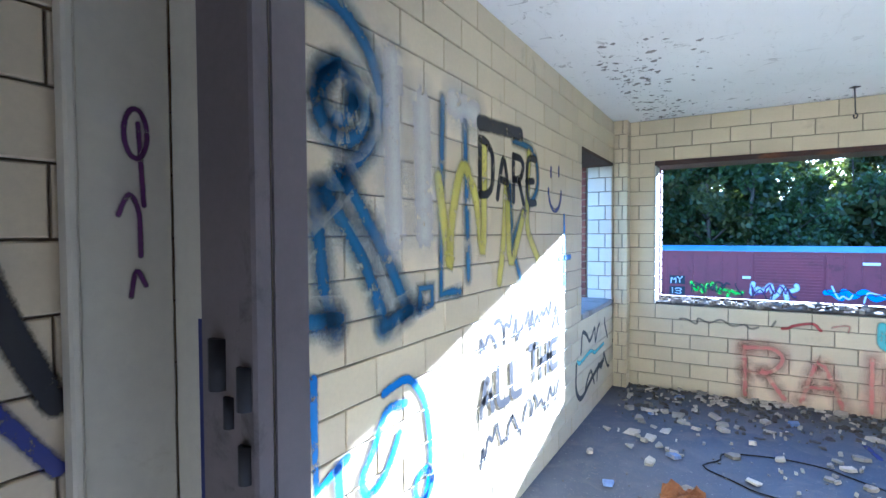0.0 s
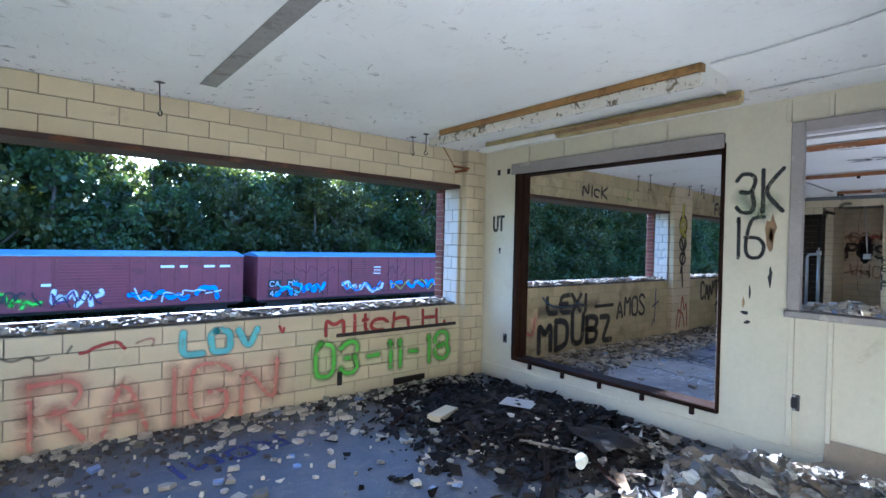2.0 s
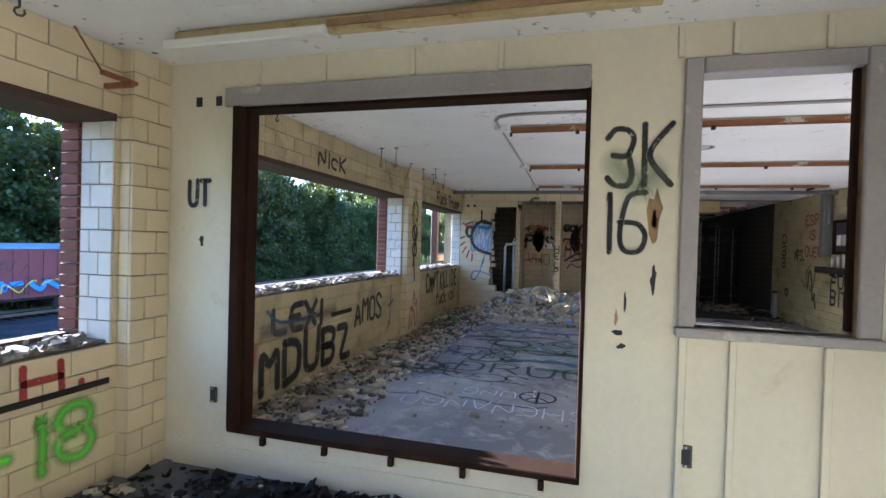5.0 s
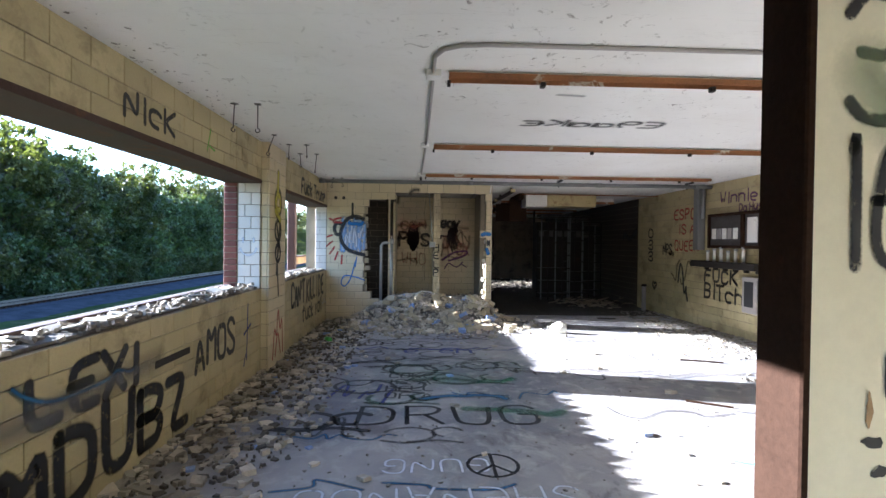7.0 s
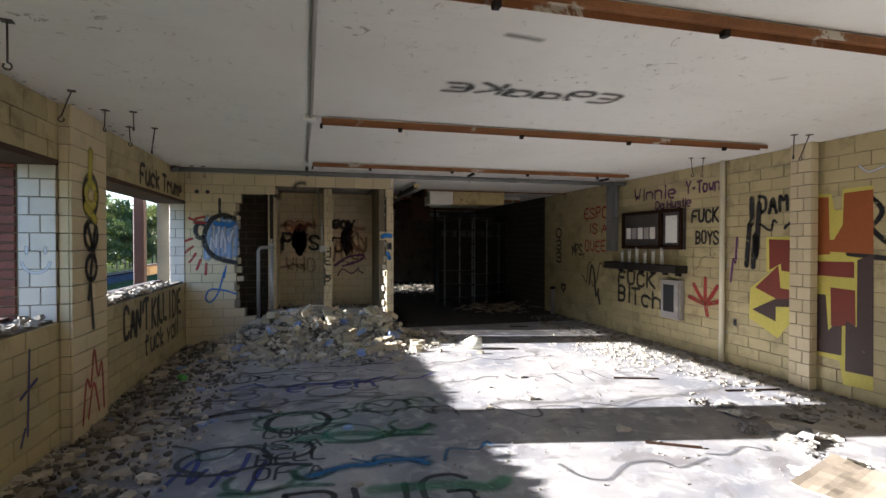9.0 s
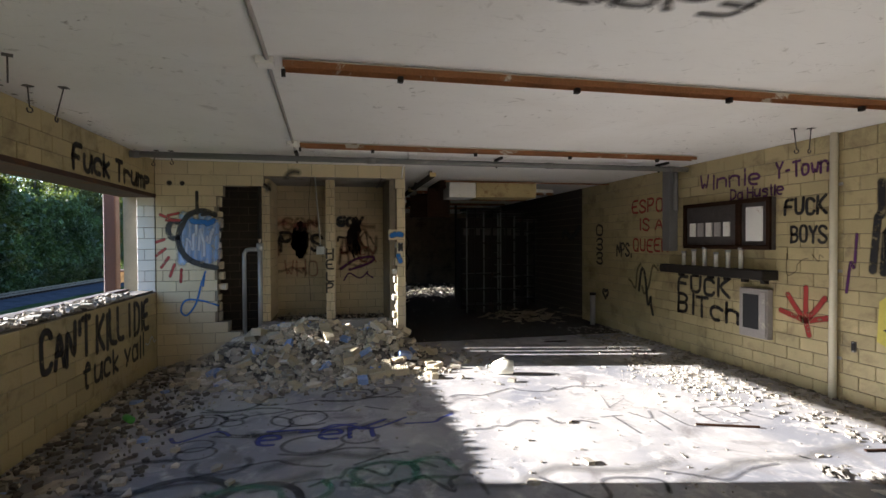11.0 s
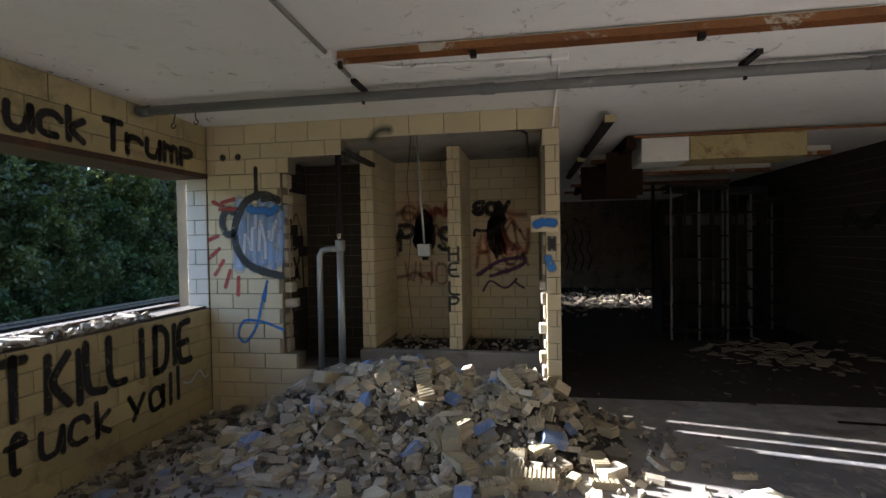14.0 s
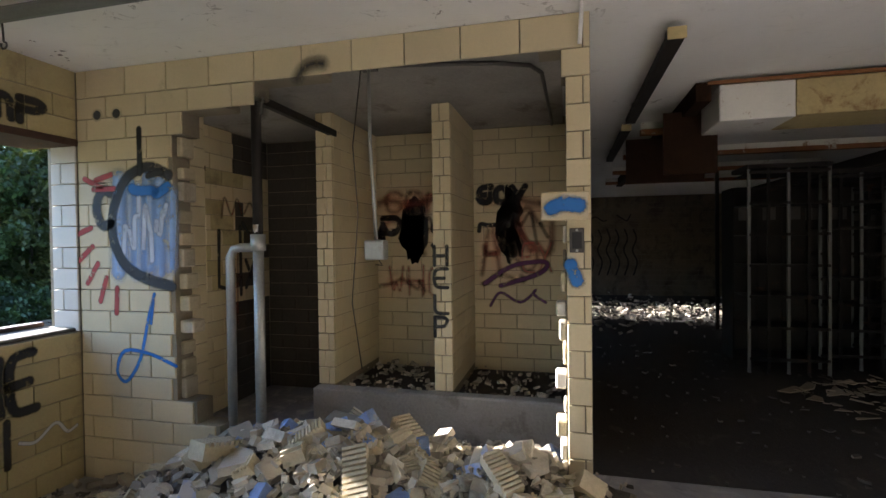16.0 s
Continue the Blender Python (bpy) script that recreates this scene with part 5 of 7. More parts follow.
def text_strokes(text, u0, u1, v0, v1, shake=0.05, slant=0.0, rise=0.0):
    """Letters by hand between u0 and u1."""
    rnd = random.Random(text)
    out = []
    adv = sum(0.45 if c in " .'I1ilt" else 1.0 for c in text)
    pitch = (u1 - u0) / adv
    u = u0
    for c in text:
        step = pitch * (0.45 if c in " .'I1ilt" else 1.0)
        w = step * 0.72
        h = (v1 - v0) * rnd.uniform(0.9, 1.05)
        low = v0 + (v1 - v0) * rnd.uniform(-0.05, 0.05) + rise * (u - u0)
        for run in GLYPHS.get(c, "").split():
            pts = [(int(run[i]) / 4, int(run[i + 1]) / 6) for i in range(0, len(run) - 1, 2)]
            pts = [(p + rnd.uniform(-shake, shake), q + rnd.uniform(-shake, shake) * 0.6) for p, q in pts]
            if c in ".'I1il":
                pts = [(0.5 + (p - 0.5) * 0.6, q) for p, q in pts]
            pts = [(u + p * w + slant * q * h, low + q * h) for p, q in pts]
            out.append(smooth(pts))
        u += step
    return out


def scribble(u0, u1, v0, v1, n, seed):
    """An unreadable looping scrawl that fills a place."""
    rnd = random.Random(seed)
    runs, pts = [], []
    for k in range(n):
        pts.append((u0 + (u1 - u0) * min(1, max(0, (k + rnd.uniform(-0.9, 0.9)) / max(1, n - 1))), rnd.uniform(v0, v1)))
        if len(pts) > 4 and rnd.random() < 0.35:
            runs.append(smooth(pts))
            pts = []
    if len(pts) > 1:
        runs.append(smooth(pts))
    return runs


def ring(u, v, r, a0=0, a1=360, squash=1.0):
    return [(u + r * math.cos(radians(a0 + (a1 - a0) * k / 24)), v + squash * r * math.sin(radians(a0 + (a1 - a0) * k / 24))) for k in range(25)]


def on_wall(face):
    return lambda u, v, lift: (u, -(face + lift), v)


def on_floor(x, y, turn=0):
    """Floor places: u to the right and v away for one who looks along +x, turned about (x, y)."""
    c, s = math.cos(radians(turn)), math.sin(radians(turn))
    return lambda u, v, lift: (x + v * c - u * s, y - u * c - v * s, lift)


fl_room = floor_room
F, S_, W_, E_, P_, BK = FACE, wall_south, wall_west, wall_end, wall_partition, wall_far
def fx(x): return x - x0
def sxu(x): return FAR + 0.3 - x
def wy(y): return y + 2.5
def ey(y): return 5.15 - y


def word(owner, text, u0, u1, v0, v1, width, material, label, face=FACE, **k):
    return spray(owner, text_strokes(text, u0, u1, v0, v1, **k), width * 1.45, material, label, on_wall(face))


def scrawl(owner, u0, u1, v0, v1, n, seed, width, material, label="unreadable sprayed scrawl", face=FACE):
    return spray(owner, scribble(u0, u1, v0, v1, n, seed), width, material, label, on_wall(face))


wf = wall_front
word(wf, "RAIGN", fx(0.06), fx(1.85), 0.04, 0.50, 0.13, CORAL, "large faded coral letters RAIGN")
word(wf, "LOV", fx(0.98), fx(1.62), 0.57, 0.75, 0.055, CYAN, "cyan letters sprayed on the sill wall")
scrawl(wf, fx(-0.47), fx(0.28), 0.63, 0.74, 12, 3, 0.026, FAINT)
scrawl(wf, fx(0.33), fx(0.62), 0.66, 0.76, 6, 4, 0.03, RED)
scrawl(wf, fx(0.66), fx(0.82), 0.62, 0.74, 4, 5, 0.03, CORAL)
scrawl(wf, fx(1.72), fx(1.86), 0.64, 0.76, 3, 6, 0.03, RED)
word(wf, "Mitch H.", fx(2.2), fx(3.72), 0.62, 0.78, 0.032, RED, "red hand lettering MITCH H.")
word(wf, "03-11-18", fx(2.1), fx(3.78), 0.22, 0.52, 0.075, GREEN, "lime green date 03-11-18")
word(wf, "LEXI", fx(5.45), fx(6.40), 0.58, 0.82, 0.055, BLACK, "black letters LEXI")
scrawl(wf, fx(5.35), fx(6.6), 0.62, 0.82, 8, 8, 0.05, BLUE)
spray(wf, [[(fx(5.3), 0.62), (fx(6.6), 0.66)]], 0.22, SMUDGE, "grey overspray round the letters", on_wall(F))
word(wf, "MDUBZ", fx(5.28), fx(7.10), 0.10, 0.50, 0.072, BLACK, "large black letters MDUBZ")
word(wf, "AMOS", fx(7.16), fx(8.05), 0.42, 0.74, 0.042, BLACK, "black letters AMOS")
scrawl(wf, fx(4.75), fx(5.3), 0.25, 0.7, 6, 9, 0.16, CORAL, "faded coral spray patch")
spray(wf, [[(fx(8.33), 0.25), (fx(8.36), 0.82)], [(fx(8.25), 0.52), (fx(8.45), 0.6)], [(fx(8.3), 0.3), (fx(8.25), 0.2)]], 0.035, NAVY, "dark blue sprayed figure", on_wall(F))
spray(wf, [[(fx(7.35), 2.25), (fx(7.42), 2.45)], [(fx(7.4), 2.3), (fx(7.5), 2.28)]], 0.03, GREEN, "small green spray mark", on_wall(F))
word(wf, "NicK", fx(6.18), fx(6.85), 2.26, 2.42, 0.028, BLACK, "black letters NICK")
word(wf, "CAN'T KILL I DIE", fx(10.1), fx(12.35), 0.55, 0.88, 0.05, BLACK, "black letters across the sill wall")
word(wf, "fuck yall", fx(10.75), fx(12.2), 0.26, 0.50, 0.035, BLACK, "black hand lettering low on the sill wall")
word(wf, "Fuck Trump", fx(10.62), fx(12.45), 2.24, 2.44, 0.042, BLACK, "black hand lettering over the window")
scrawl(wf, fx(12.2), fx(12.55), 0.3, 0.48, 5, 10, 0.03, WHITE)
# the pilaster's paint
pf = lambda u, v, lift: (u, -(0.092 + FACE + lift), v)
pu = fx(W2[1] + 0.12)
spray(wf, [ring(pu + 0.22, 1.95, 0.13, 0, 360, 1.3), ring(pu + 0.22, 1.62, 0.12), ring(pu + 0.22, 1.35, 0.1), [(pu + 0.2, 1.2), (pu + 0.25, 0.85)], [(pu + 0.16, 1.7), (pu + 0.3, 1.4)], [(pu + 0.3, 1.7), (pu + 0.16, 1.1)]], 0.06, BLACK, "black sprayed loops on the pilaster", pf)
spray(wf, [[(pu + 0.22, 2.3), (pu + 0.2, 2.05)], ring(pu + 0.22, 1.95, 0.09), [(pu + 0.12, 1.85), (pu + 0.3, 1.75)]], 0.13, YELLOW, "yellow spray on the pilaster", pf)
spray(wf, [smooth([(pu + 0.05, 0.1), (pu + 0.12, 0.5), (pu + 0.2, 0.3), (pu + 0.26, 0.75), (pu + 0.34, 0.35), (pu + 0.42, 0.6), (pu + 0.46, 0.12)]), smooth([(pu + 0.15, 0.12), (pu + 0.25, 0.45), (pu + 0.36, 0.12)])], 0.04, RED, "red sprayed flames on the pilaster", pf)
spray(wf, [ring(0.13, 1.42, 0.09, 190, 350), [(0.07, 1.52), (0.07, 1.48)], [(0.19, 1.52), (0.19, 1.48)]], 0.028, WHITE, "white smiling face on the window jamb", lambda u, v, lift: (fx(W2[1]) - 0.015 - lift, u - FACE, v))
spray(E_, [ring(ey(3.45), 2.40, 0.12, 70, 160, 0.9), [(ey(3.8), 2.26), (ey(3.79), 2.34)]], 0.11, SOFT_BLACK, "black soot mark on the wall", on_wall(F))
sb = wall_shower_back
su = lambda y: 5.15 - y
word(sb, "PUS", su(3.86), su(3.10), 1.42, 1.72, 0.045, BLACK, "black letters in the shower stall")
word(sb, "WHO", su(3.80), su(3.2), 0.98, 1.26, 0.035, CORAL, "red letters in the shower stall")
word(sb, "CON", su(3.82), su(3.2), 1.80, 2.0, 0.055, RED_SOFT, "red letters in the shower stall")
word(sb, "A S", su(2.88), su(2.3), 1.20, 1.75, 0.05, RED_SOFT, "red letters in the shower stall")
word(sb, "EX", su(2.5), su(2.2), 1.22, 1.5, 0.04, CORAL, "red letters in the shower stall")
word(sb, "gay", su(2.9), su(2.42), 1.86, 2.08, 0.05, BLACK, "black letters in the shower stall")
scrawl(sb, su(2.8), su(2.2), 0.85, 1.1, 6, 502, 0.035, PURPLE)
bx = fx(13.86)
spray(wf, [[(bx + 0.06, 1.62), (bx + 0.05, 1.12), (bx + 0.26, 1.06), (bx + 0.26, 1.26)], [(bx + 0.36, 1.66), (bx + 0.36, 1.02)], [(bx + 0.44, 1.34), (bx + 0.58, 1.08)], [(bx + 0.58, 1.34), (bx + 0.44, 1.08)], [(bx + 0.66, 1.72), (bx + 0.70, 0.95)], [(bx + 0.40, 1.70), (bx + 0.60, 1.50), (bx + 0.44, 1.46)]], 0.055, BLACK, "black sprayed letters in the dark stall", on_wall(F))
spray(wf, [smooth([(bx + 0.10, 1.75), (bx + 0.14, 1.98), (bx + 0.24, 1.72), (bx + 0.32, 1.98), (bx + 0.40, 1.74), (bx + 0.52, 1.95), (bx + 0.62, 1.75)]), [(bx + 0.32, 1.45), (bx + 0.30, 0.75)]], 0.05, RED_SOFT, "red sprayed strokes in the dark stall", on_wall(F))
spray(door_1, [ring(-0.025, 1.70, 0.022, 0, 360, 2.2), [(-0.02, 1.72), (-0.012, 1.56)], smooth([(-0.06, 1.54), (-0.04, 1.59), (-0.02, 1.55), (-0.02, 1.46)]), smooth([(-0.04, 1.38), (-0.03, 1.44), (-0.012, 1.40)])], 0.014, PURPLE, "purple pen scrawl on the side board", lambda u, v, lift: (-0.164 + lift, u, v))
# west wall
ww = wall_west
spray(ww, [ring(wy(1.16), 1.90, 0.11), ring(wy(1.14), 1.92, 0.07), smooth([(wy(1.0), 2.22), (wy(1.15), 2.2), (wy(1.3), 2.1), (wy(1.36), 1.95), (wy(1.3), 1.8), (wy(1.16), 1.68), (wy(1.05), 1.60)]), [(wy(1.04), 1.62), (wy(1.07), 1.35), (wy(1.12), 1.2)],
           smooth([(wy(1.08), 1.62), (wy(1.24), 1.45), (wy(1.36), 1.2)]), smooth([(wy(1.15), 1.68), (wy(1.36), 1.45), (wy(1.50), 1.22)]), [(wy(1.36), 1.18), (wy(1.52), 1.22)], [(wy(1.0), 1.25), (wy(1.13), 1.24)]], 0.15, BLUE, "large teal spray-painted figure", on_wall(F))
spray(ww, [[(wy(1.58), 1.22), (wy(1.67), 1.22), (wy(1.67), 1.29), (wy(1.58), 1.29), (wy(1.58), 1.22)], [(wy(1.76), 2.05), (wy(1.74), 1.25), (wy(1.9), 1.25)], [(wy(1.95), 2.05), (wy(1.98), 1.3)], [(wy(2.45), 1.75), (wy(2.5), 1.4), (wy(2.6), 1.25)], smooth([(wy(2.5), 2.0), (wy(2.85), 2.0), (wy(2.9), 1.75), (wy(2.6), 1.6), (wy(2.45), 1.4)])], 0.09, BLUE, "teal sprayed letters", on_wall(F))
scrawl(ww, wy(1.72), wy(2.9), 1.2, 2.0, 16, 12, 0.10, YELLOW, "loose yellow spray scrawl")
spray(ww, [[(wy(1.42), 2.1), (wy(1.43), 1.5)], [(wy(1.6), 2.0), (wy(1.62), 1.5)], [(wy(1.85), 2.05), (wy(2.05), 2.05)]], 0.30, MIST, "thin patches of white overspray", on_wall(F))
word(ww, "DARE", wy(2.1), wy(2.9), 1.68, 1.95, 0.034, BLACK, "black letters DARE")
spray(ww, [[(wy(2.1), 2.02), (wy(2.6), 2.05)]], 0.09, BLACK, "black spray bar", on_wall(F))
spray(ww, [ring(wy(3.2), 1.78, 0.13, 180, 360), [(wy(3.12), 1.92), (wy(3.12), 1.87)], [(wy(3.28), 1.94), (wy(3.28), 1.89)]], 0.04, NAVY, "dark blue smiling mouth", on_wall(F))
spray(ww, [[(wy(3.4), 1.62), (wy(3.42), 1.15)], [(wy(3.3), 1.33), (wy(3.55), 1.33)]], 0.05, BRIGHT_BLUE, "blue sprayed cross", on_wall(F))
spray(ww, [smooth([(wy(1.35), 0.95), (wy(1.5), 0.98), (wy(1.62), 0.85), (wy(1.66), 0.6), (wy(1.6), 0.45)]), smooth([(wy(1.48), 0.88), (wy(1.36), 0.9), (wy(1.3), 0.78), (wy(1.22), 0.7), (wy(1.26), 0.62), (wy(1.36), 0.66), (wy(1.44), 0.78)]), ring(wy(1.6), 0.52, 0.06)], 0.045, BRIGHT_BLUE, "blue sprayed loops", on_wall(F))
spray(ww, [[(wy(1.02), 1.08), (wy(1.03), 0.75), (wy(1.16), 0.8)], [(wy(1.12), 0.78), (wy(1.13), 0.6)]], 0.05, BRIGHT_BLUE, "blue sprayed letter with drips", on_wall(F))
word(ww, "ALL THE", wy(2.1), wy(3.3), 0.62, 0.82, 0.04, BLACK, "black hand lettering ALL THE")
for i, (v0, v1) in enumerate(((0.88, 1.08), (0.36, 0.54))):
    scrawl(ww, wy(2.1), wy(3.3), v0, v1, 40, 30 + i, 0.03, BLACK, "line of unreadable black hand lettering")
scrawl(ww, wy(3.85), wy(4.75), 0.5, 0.76, 12, 41, 0.04, BLACK, "black sprayed letters under the small window")
scrawl(ww, wy(3.95), wy(4.85), 0.22, 0.46, 12, 42, 0.04, BLACK, "black sprayed letters under the small window")
scrawl(ww, wy(3.75), wy(4.6), 0.42, 0.56, 6, 43, 0.045, CYAN)
spray(ww, [smooth([(wy(3.72), 0.5), (wy(3.7), 0.3), (wy(3.85), 0.18), (wy(4.2), 0.3), (wy(4.6), 0.35)]), ring(wy(4.95), 0.65, 0.2, -80, 80)], 0.05, BLACK, "black sprayed curve", on_wall(F))
spray(ww, [smooth([(wy(0.20), 1.55), (wy(0.28), 1.57), (wy(0.31), 1.4), (wy(0.40), 1.2)])], 0.06, BLACK, "black spray stroke", on_wall(F))
spray(ww, [[(wy(0.22), 1.35), (wy(0.40), 1.08)]], 0.04, NAVY, "dark blue spray stroke", on_wall(F))
# partition
word(P_, "3K", ey(2.345), ey(2.0), 1.78, 2.10, 0.024, BLACK, "black sprayed 3K", 0)
word(P_, "16", ey(2.35), ey(2.11), 1.46, 1.76, 0.022, BLACK, "black sprayed 16", 0)
spray(P_, [smooth([(ey(2.3), 1.9), (ey(2.2), 1.75), (ey(2.12), 1.85)])], 0.2, HAZE, "soft green overspray", on_wall(0))
word(P_, "UT", ey(4.90), ey(4.72), 1.68, 1.84, 0.026, BLACK, "black sprayed UT", 0)
spray(wall_room, [ring(PART - 3.55, 1.55, 0.28, 60, 300, 1.3), ring(PART - 3.35, 1.3, 0.2, 0, 250, 1.2), [(PART - 3.75, 1.25), (PART - 3.5, 1.2)]], 0.06, BLACK, "black spray loops on the side wall", on_wall(0))
# end wall
spray(E_, [[(ey(4.84) + k * 0.075, 1.34 + 0.04 * (k % 2)), (ey(4.84) + k * 0.075 + 0.02, 1.92 - 0.05 * (k % 3))] for k in range(6)], 0.17, PALE_BLUE, "pale blue sprayed patch", on_wall(F))
spray(E_, scribble(ey(4.82), ey(4.47), 1.38, 1.88, 22, 7), 0.05, WHITE, "white strokes over the blue patch", on_wall(F))
spray(E_, [smooth([(ey(4.45), 1.93), (ey(4.6), 2.0), (ey(4.78), 1.93), (ey(4.88), 1.72), (ey(4.88), 1.52), (ey(4.78), 1.36), (ey(4.6), 1.28), (ey(4.44), 1.25)]), ring(ey(4.93), 1.74, 0.07, 60, 300, 1.6)], 0.085, BLACK, "black open ring round the blue patch", on_wall(F))
spray(E_, [[(ey(4.66), 2.22), (ey(4.66), 1.95)], [(ey(4.6), 1.93), (ey(4.5), 1.95)]], 0.05, BLACK, "black exclamation stroke", on_wall(F))
spray(E_, [[(ey(4.72) + 0.33 * math.cos(a), 1.6 + 0.40 * math.sin(a)), (ey(4.72) + 0.46 * math.cos(a + 0.1), 1.6 + 0.55 * math.sin(a + 0.1))] for a in (2.4, 3.1, 3.4, 3.7, 4.0, 4.3)] + [[(ey(5.0), 1.92), (ey(4.88), 1.95)], [(ey(5.02), 1.86), (ey(4.86), 1.86)]], 0.045, RED, "red rays round the face", on_wall(F))
spray(E_, [smooth([(ey(4.57), 1.2), (ey(4.62), 1.05), (ey(4.68), 0.78), (ey(4.8), 0.62), (ey(4.88), 0.7), (ey(4.82), 0.86), (ey(4.6), 0.83), (ey(4.42), 0.76)]), [(ey(4.6), 1.02), (ey(4.58), 1.16)]], 0.03, BRIGHT_BLUE, "blue script loop", on_wall(F))
scrawl(E_, ey(4.72), ey(4.46), 1.78, 1.86, 5, 55, 0.09, BRIGHT_BLUE)
spray(E_, [[(ey(2.17), 1.66), (ey(2.12), 1.68), (ey(2.04), 1.67)]], 0.10, BRIGHT_BLUE, "blue spray on the tilted block", on_wall(0.046))
spray(E_, [[(ey(2.08), 1.38), (ey(2.05), 1.30)]], 0.09, BRIGHT_BLUE, "blue spray on the wall end", on_wall(F))
# showers
SB = wall_shower_back
for a, b, s in ((1.20, 1.98, 60), (2.23, 2.98, 61)):
    scrawl(SB, a + 0.05, b - 0.08, 1.78, 1.96, 5, s, 0.12, RED_SOFT)
    scrawl(SB, a + 0.05, b - 0.2, 1.0, 1.22, 7, s + 5, 0.07, RED_SOFT)
    scrawl(SB, a + 0.02, b - 0.05, 1.32, 1.75, 11, s + 9, 0.09, RED_SOFT)
    scrawl(SB, a + 0.02, a + 0.30, 1.50, 1.72, 9, s + 14, 0.05, BLACK)
    scrawl(SB, a + 0.30, b - 0.1, 1.45, 1.80, 9, s + 19, 0.05, FAINT)
spray(SB, [smooth([(2.3, 1.1), (2.55, 1.28), (2.9, 1.32), (2.85, 1.2), (2.45, 1.08)])], 0.06, PURPLE, "purple spray curve", on_wall(FACE))
hd = bpy.data.objects["shower_divider"]
for i, c in enumerate("HELP"):
    z = 1.33 - i * 0.185
    spray(hd, text_strokes(c, -0.122, 0.02, z, z + 0.15, 0.03), 0.034, BLACK, f"black letter of the word HELP", lambda u, v, lift: (-0.017 - lift, -0.13 - u, v))
# long block wall
word(S_, "Winnie", sxu(11.571), sxu(10.561), 2.24, 2.42, 0.028, PURPLE, "purple lettering WINNIE")
word(S_, "Y-Town", sxu(10.387), sxu(9.762), 2.26, 2.42, 0.026, PURPLE, "purple lettering Y-TOWN")
word(S_, "Da Hustle", sxu(11.042), sxu(10.272), 2.08, 2.2, 0.022, PURPLE, "small purple lettering")
word(S_, "ESPO", sxu(13.158), sxu(12.311), 2.02, 2.22, 0.03, RED, "red lettering ESPO")
word(S_, "iS A", sxu(12.966), sxu(12.311), 1.74, 1.92, 0.028, RED, "red lettering IS A")
scrawl(S_, sxu(13.254), sxu(12.388), 0.65, 1.25, 12, 81, 0.06, DEEP_GREEN)
scrawl(S_, sxu(12.966), sxu(12.485), 0.35, 1.2, 8, 82, 0.07, BLACK)
word(S_, "FUCK", sxu(12.004), sxu(10.994), 0.86, 1.08, 0.04, BLACK, "black lettering under the shelf")
word(S_, "BiTch", sxu(12.004), sxu(10.849), 0.55, 0.80, 0.04, BLACK, "black lettering under the shelf")
word(S_, "FUCK", sxu(10.272), sxu(9.772), 1.85, 2.02, 0.03, BLACK, "black lettering on the long wall")
word(S_, "BOYS", sxu(10.195), sxu(9.772), 1.55, 1.72, 0.026, BLACK, "black lettering on the long wall")
scrawl(S_, sxu(10.272), sxu(9.791), 1.15, 1.45, 10, 84, 0.016, FAINT)
for c, v in (("0", 1.66), ("3", 1.40), ("3", 1.14)):
    word(S_, c, sxu(14.32), sxu(14.02), v, v + 0.2, 0.035, BLACK, "black figure on the long wall")
spray(S_, [smooth([(sxu(14.0), 0.52), (sxu(14.1), 0.62), (sxu(14.06), 0.68), (sxu(14.0), 0.64), (sxu(13.94), 0.68), (sxu(13.9), 0.62), (sxu(14.0), 0.52)])], 0.07, BLACK, "small black heart on the long wall", on_wall(F))
word(S_, "QUEER", sxu(13.12), sxu(12.2), 1.40, 1.60, 0.028, RED, "red lettering on the long wall")
word(S_, "NPS.", sxu(13.62), sxu(13.15), 1.30, 1.52, 0.032, BLACK, "black letters NPS")
scrawl(S_, sxu(15.755), sxu(14.986), 1.3, 1.9, 4, 85, 0.14, BLACK)
spray(S_, [smooth([(sxu(10.022), 0.72), (sxu(10.022) + 0.30 * math.cos(a) * 0.55, 0.74 + 0.30 * math.sin(a) * 0.5), (sxu(10.022) + 0.30 * math.cos(a), 0.75 + 0.32 * math.sin(a))]) for a in (0.15, 0.8, 1.57, 2.35, 3.0)] + [[(sxu(10.022), 0.72), (sxu(9.983), 0.58)]], 0.075, RED, "dark red leaf stencil", on_wall(F))
word(S_, "DAM", sxu(9.185), sxu(8.781), 1.92, 2.12, 0.035, BLACK, "black lettering beside the mural")
scrawl(S_, sxu(9.358), sxu(9.166), 1.1, 2.1, 10, 88, 0.09, BLACK)
scrawl(S_, sxu(9.166), sxu(8.752), 1.68, 1.85, 8, 89, 0.035, BLACK)
scrawl(S_, sxu(9.599), sxu(9.502), 1.0, 1.7, 4, 90, 0.04, PURPLE)
MURAL = [surface("mural_" + n, c, 0.6, 30, 1.5, 0.2, (0.5, 0.42, 0.25), 0.66, 0.74, bump=0.05, dirt_scale=6) for n, c in (("yellow", (0.60, 0.52, 0.10)), ("maroon", (0.20, 0.035, 0.02)), ("rust", (0.32, 0.085, 0.015)), ("brown", (0.06, 0.035, 0.03)))]


def shape(points, which, lift, label):
    bm = bmesh.new()
    bm.faces.new([bm.verts.new((sxu(x), -(FACE + lift), z)) for x, z in points])
    ob = part("mural", bm, MURAL[which], wall_south, label)


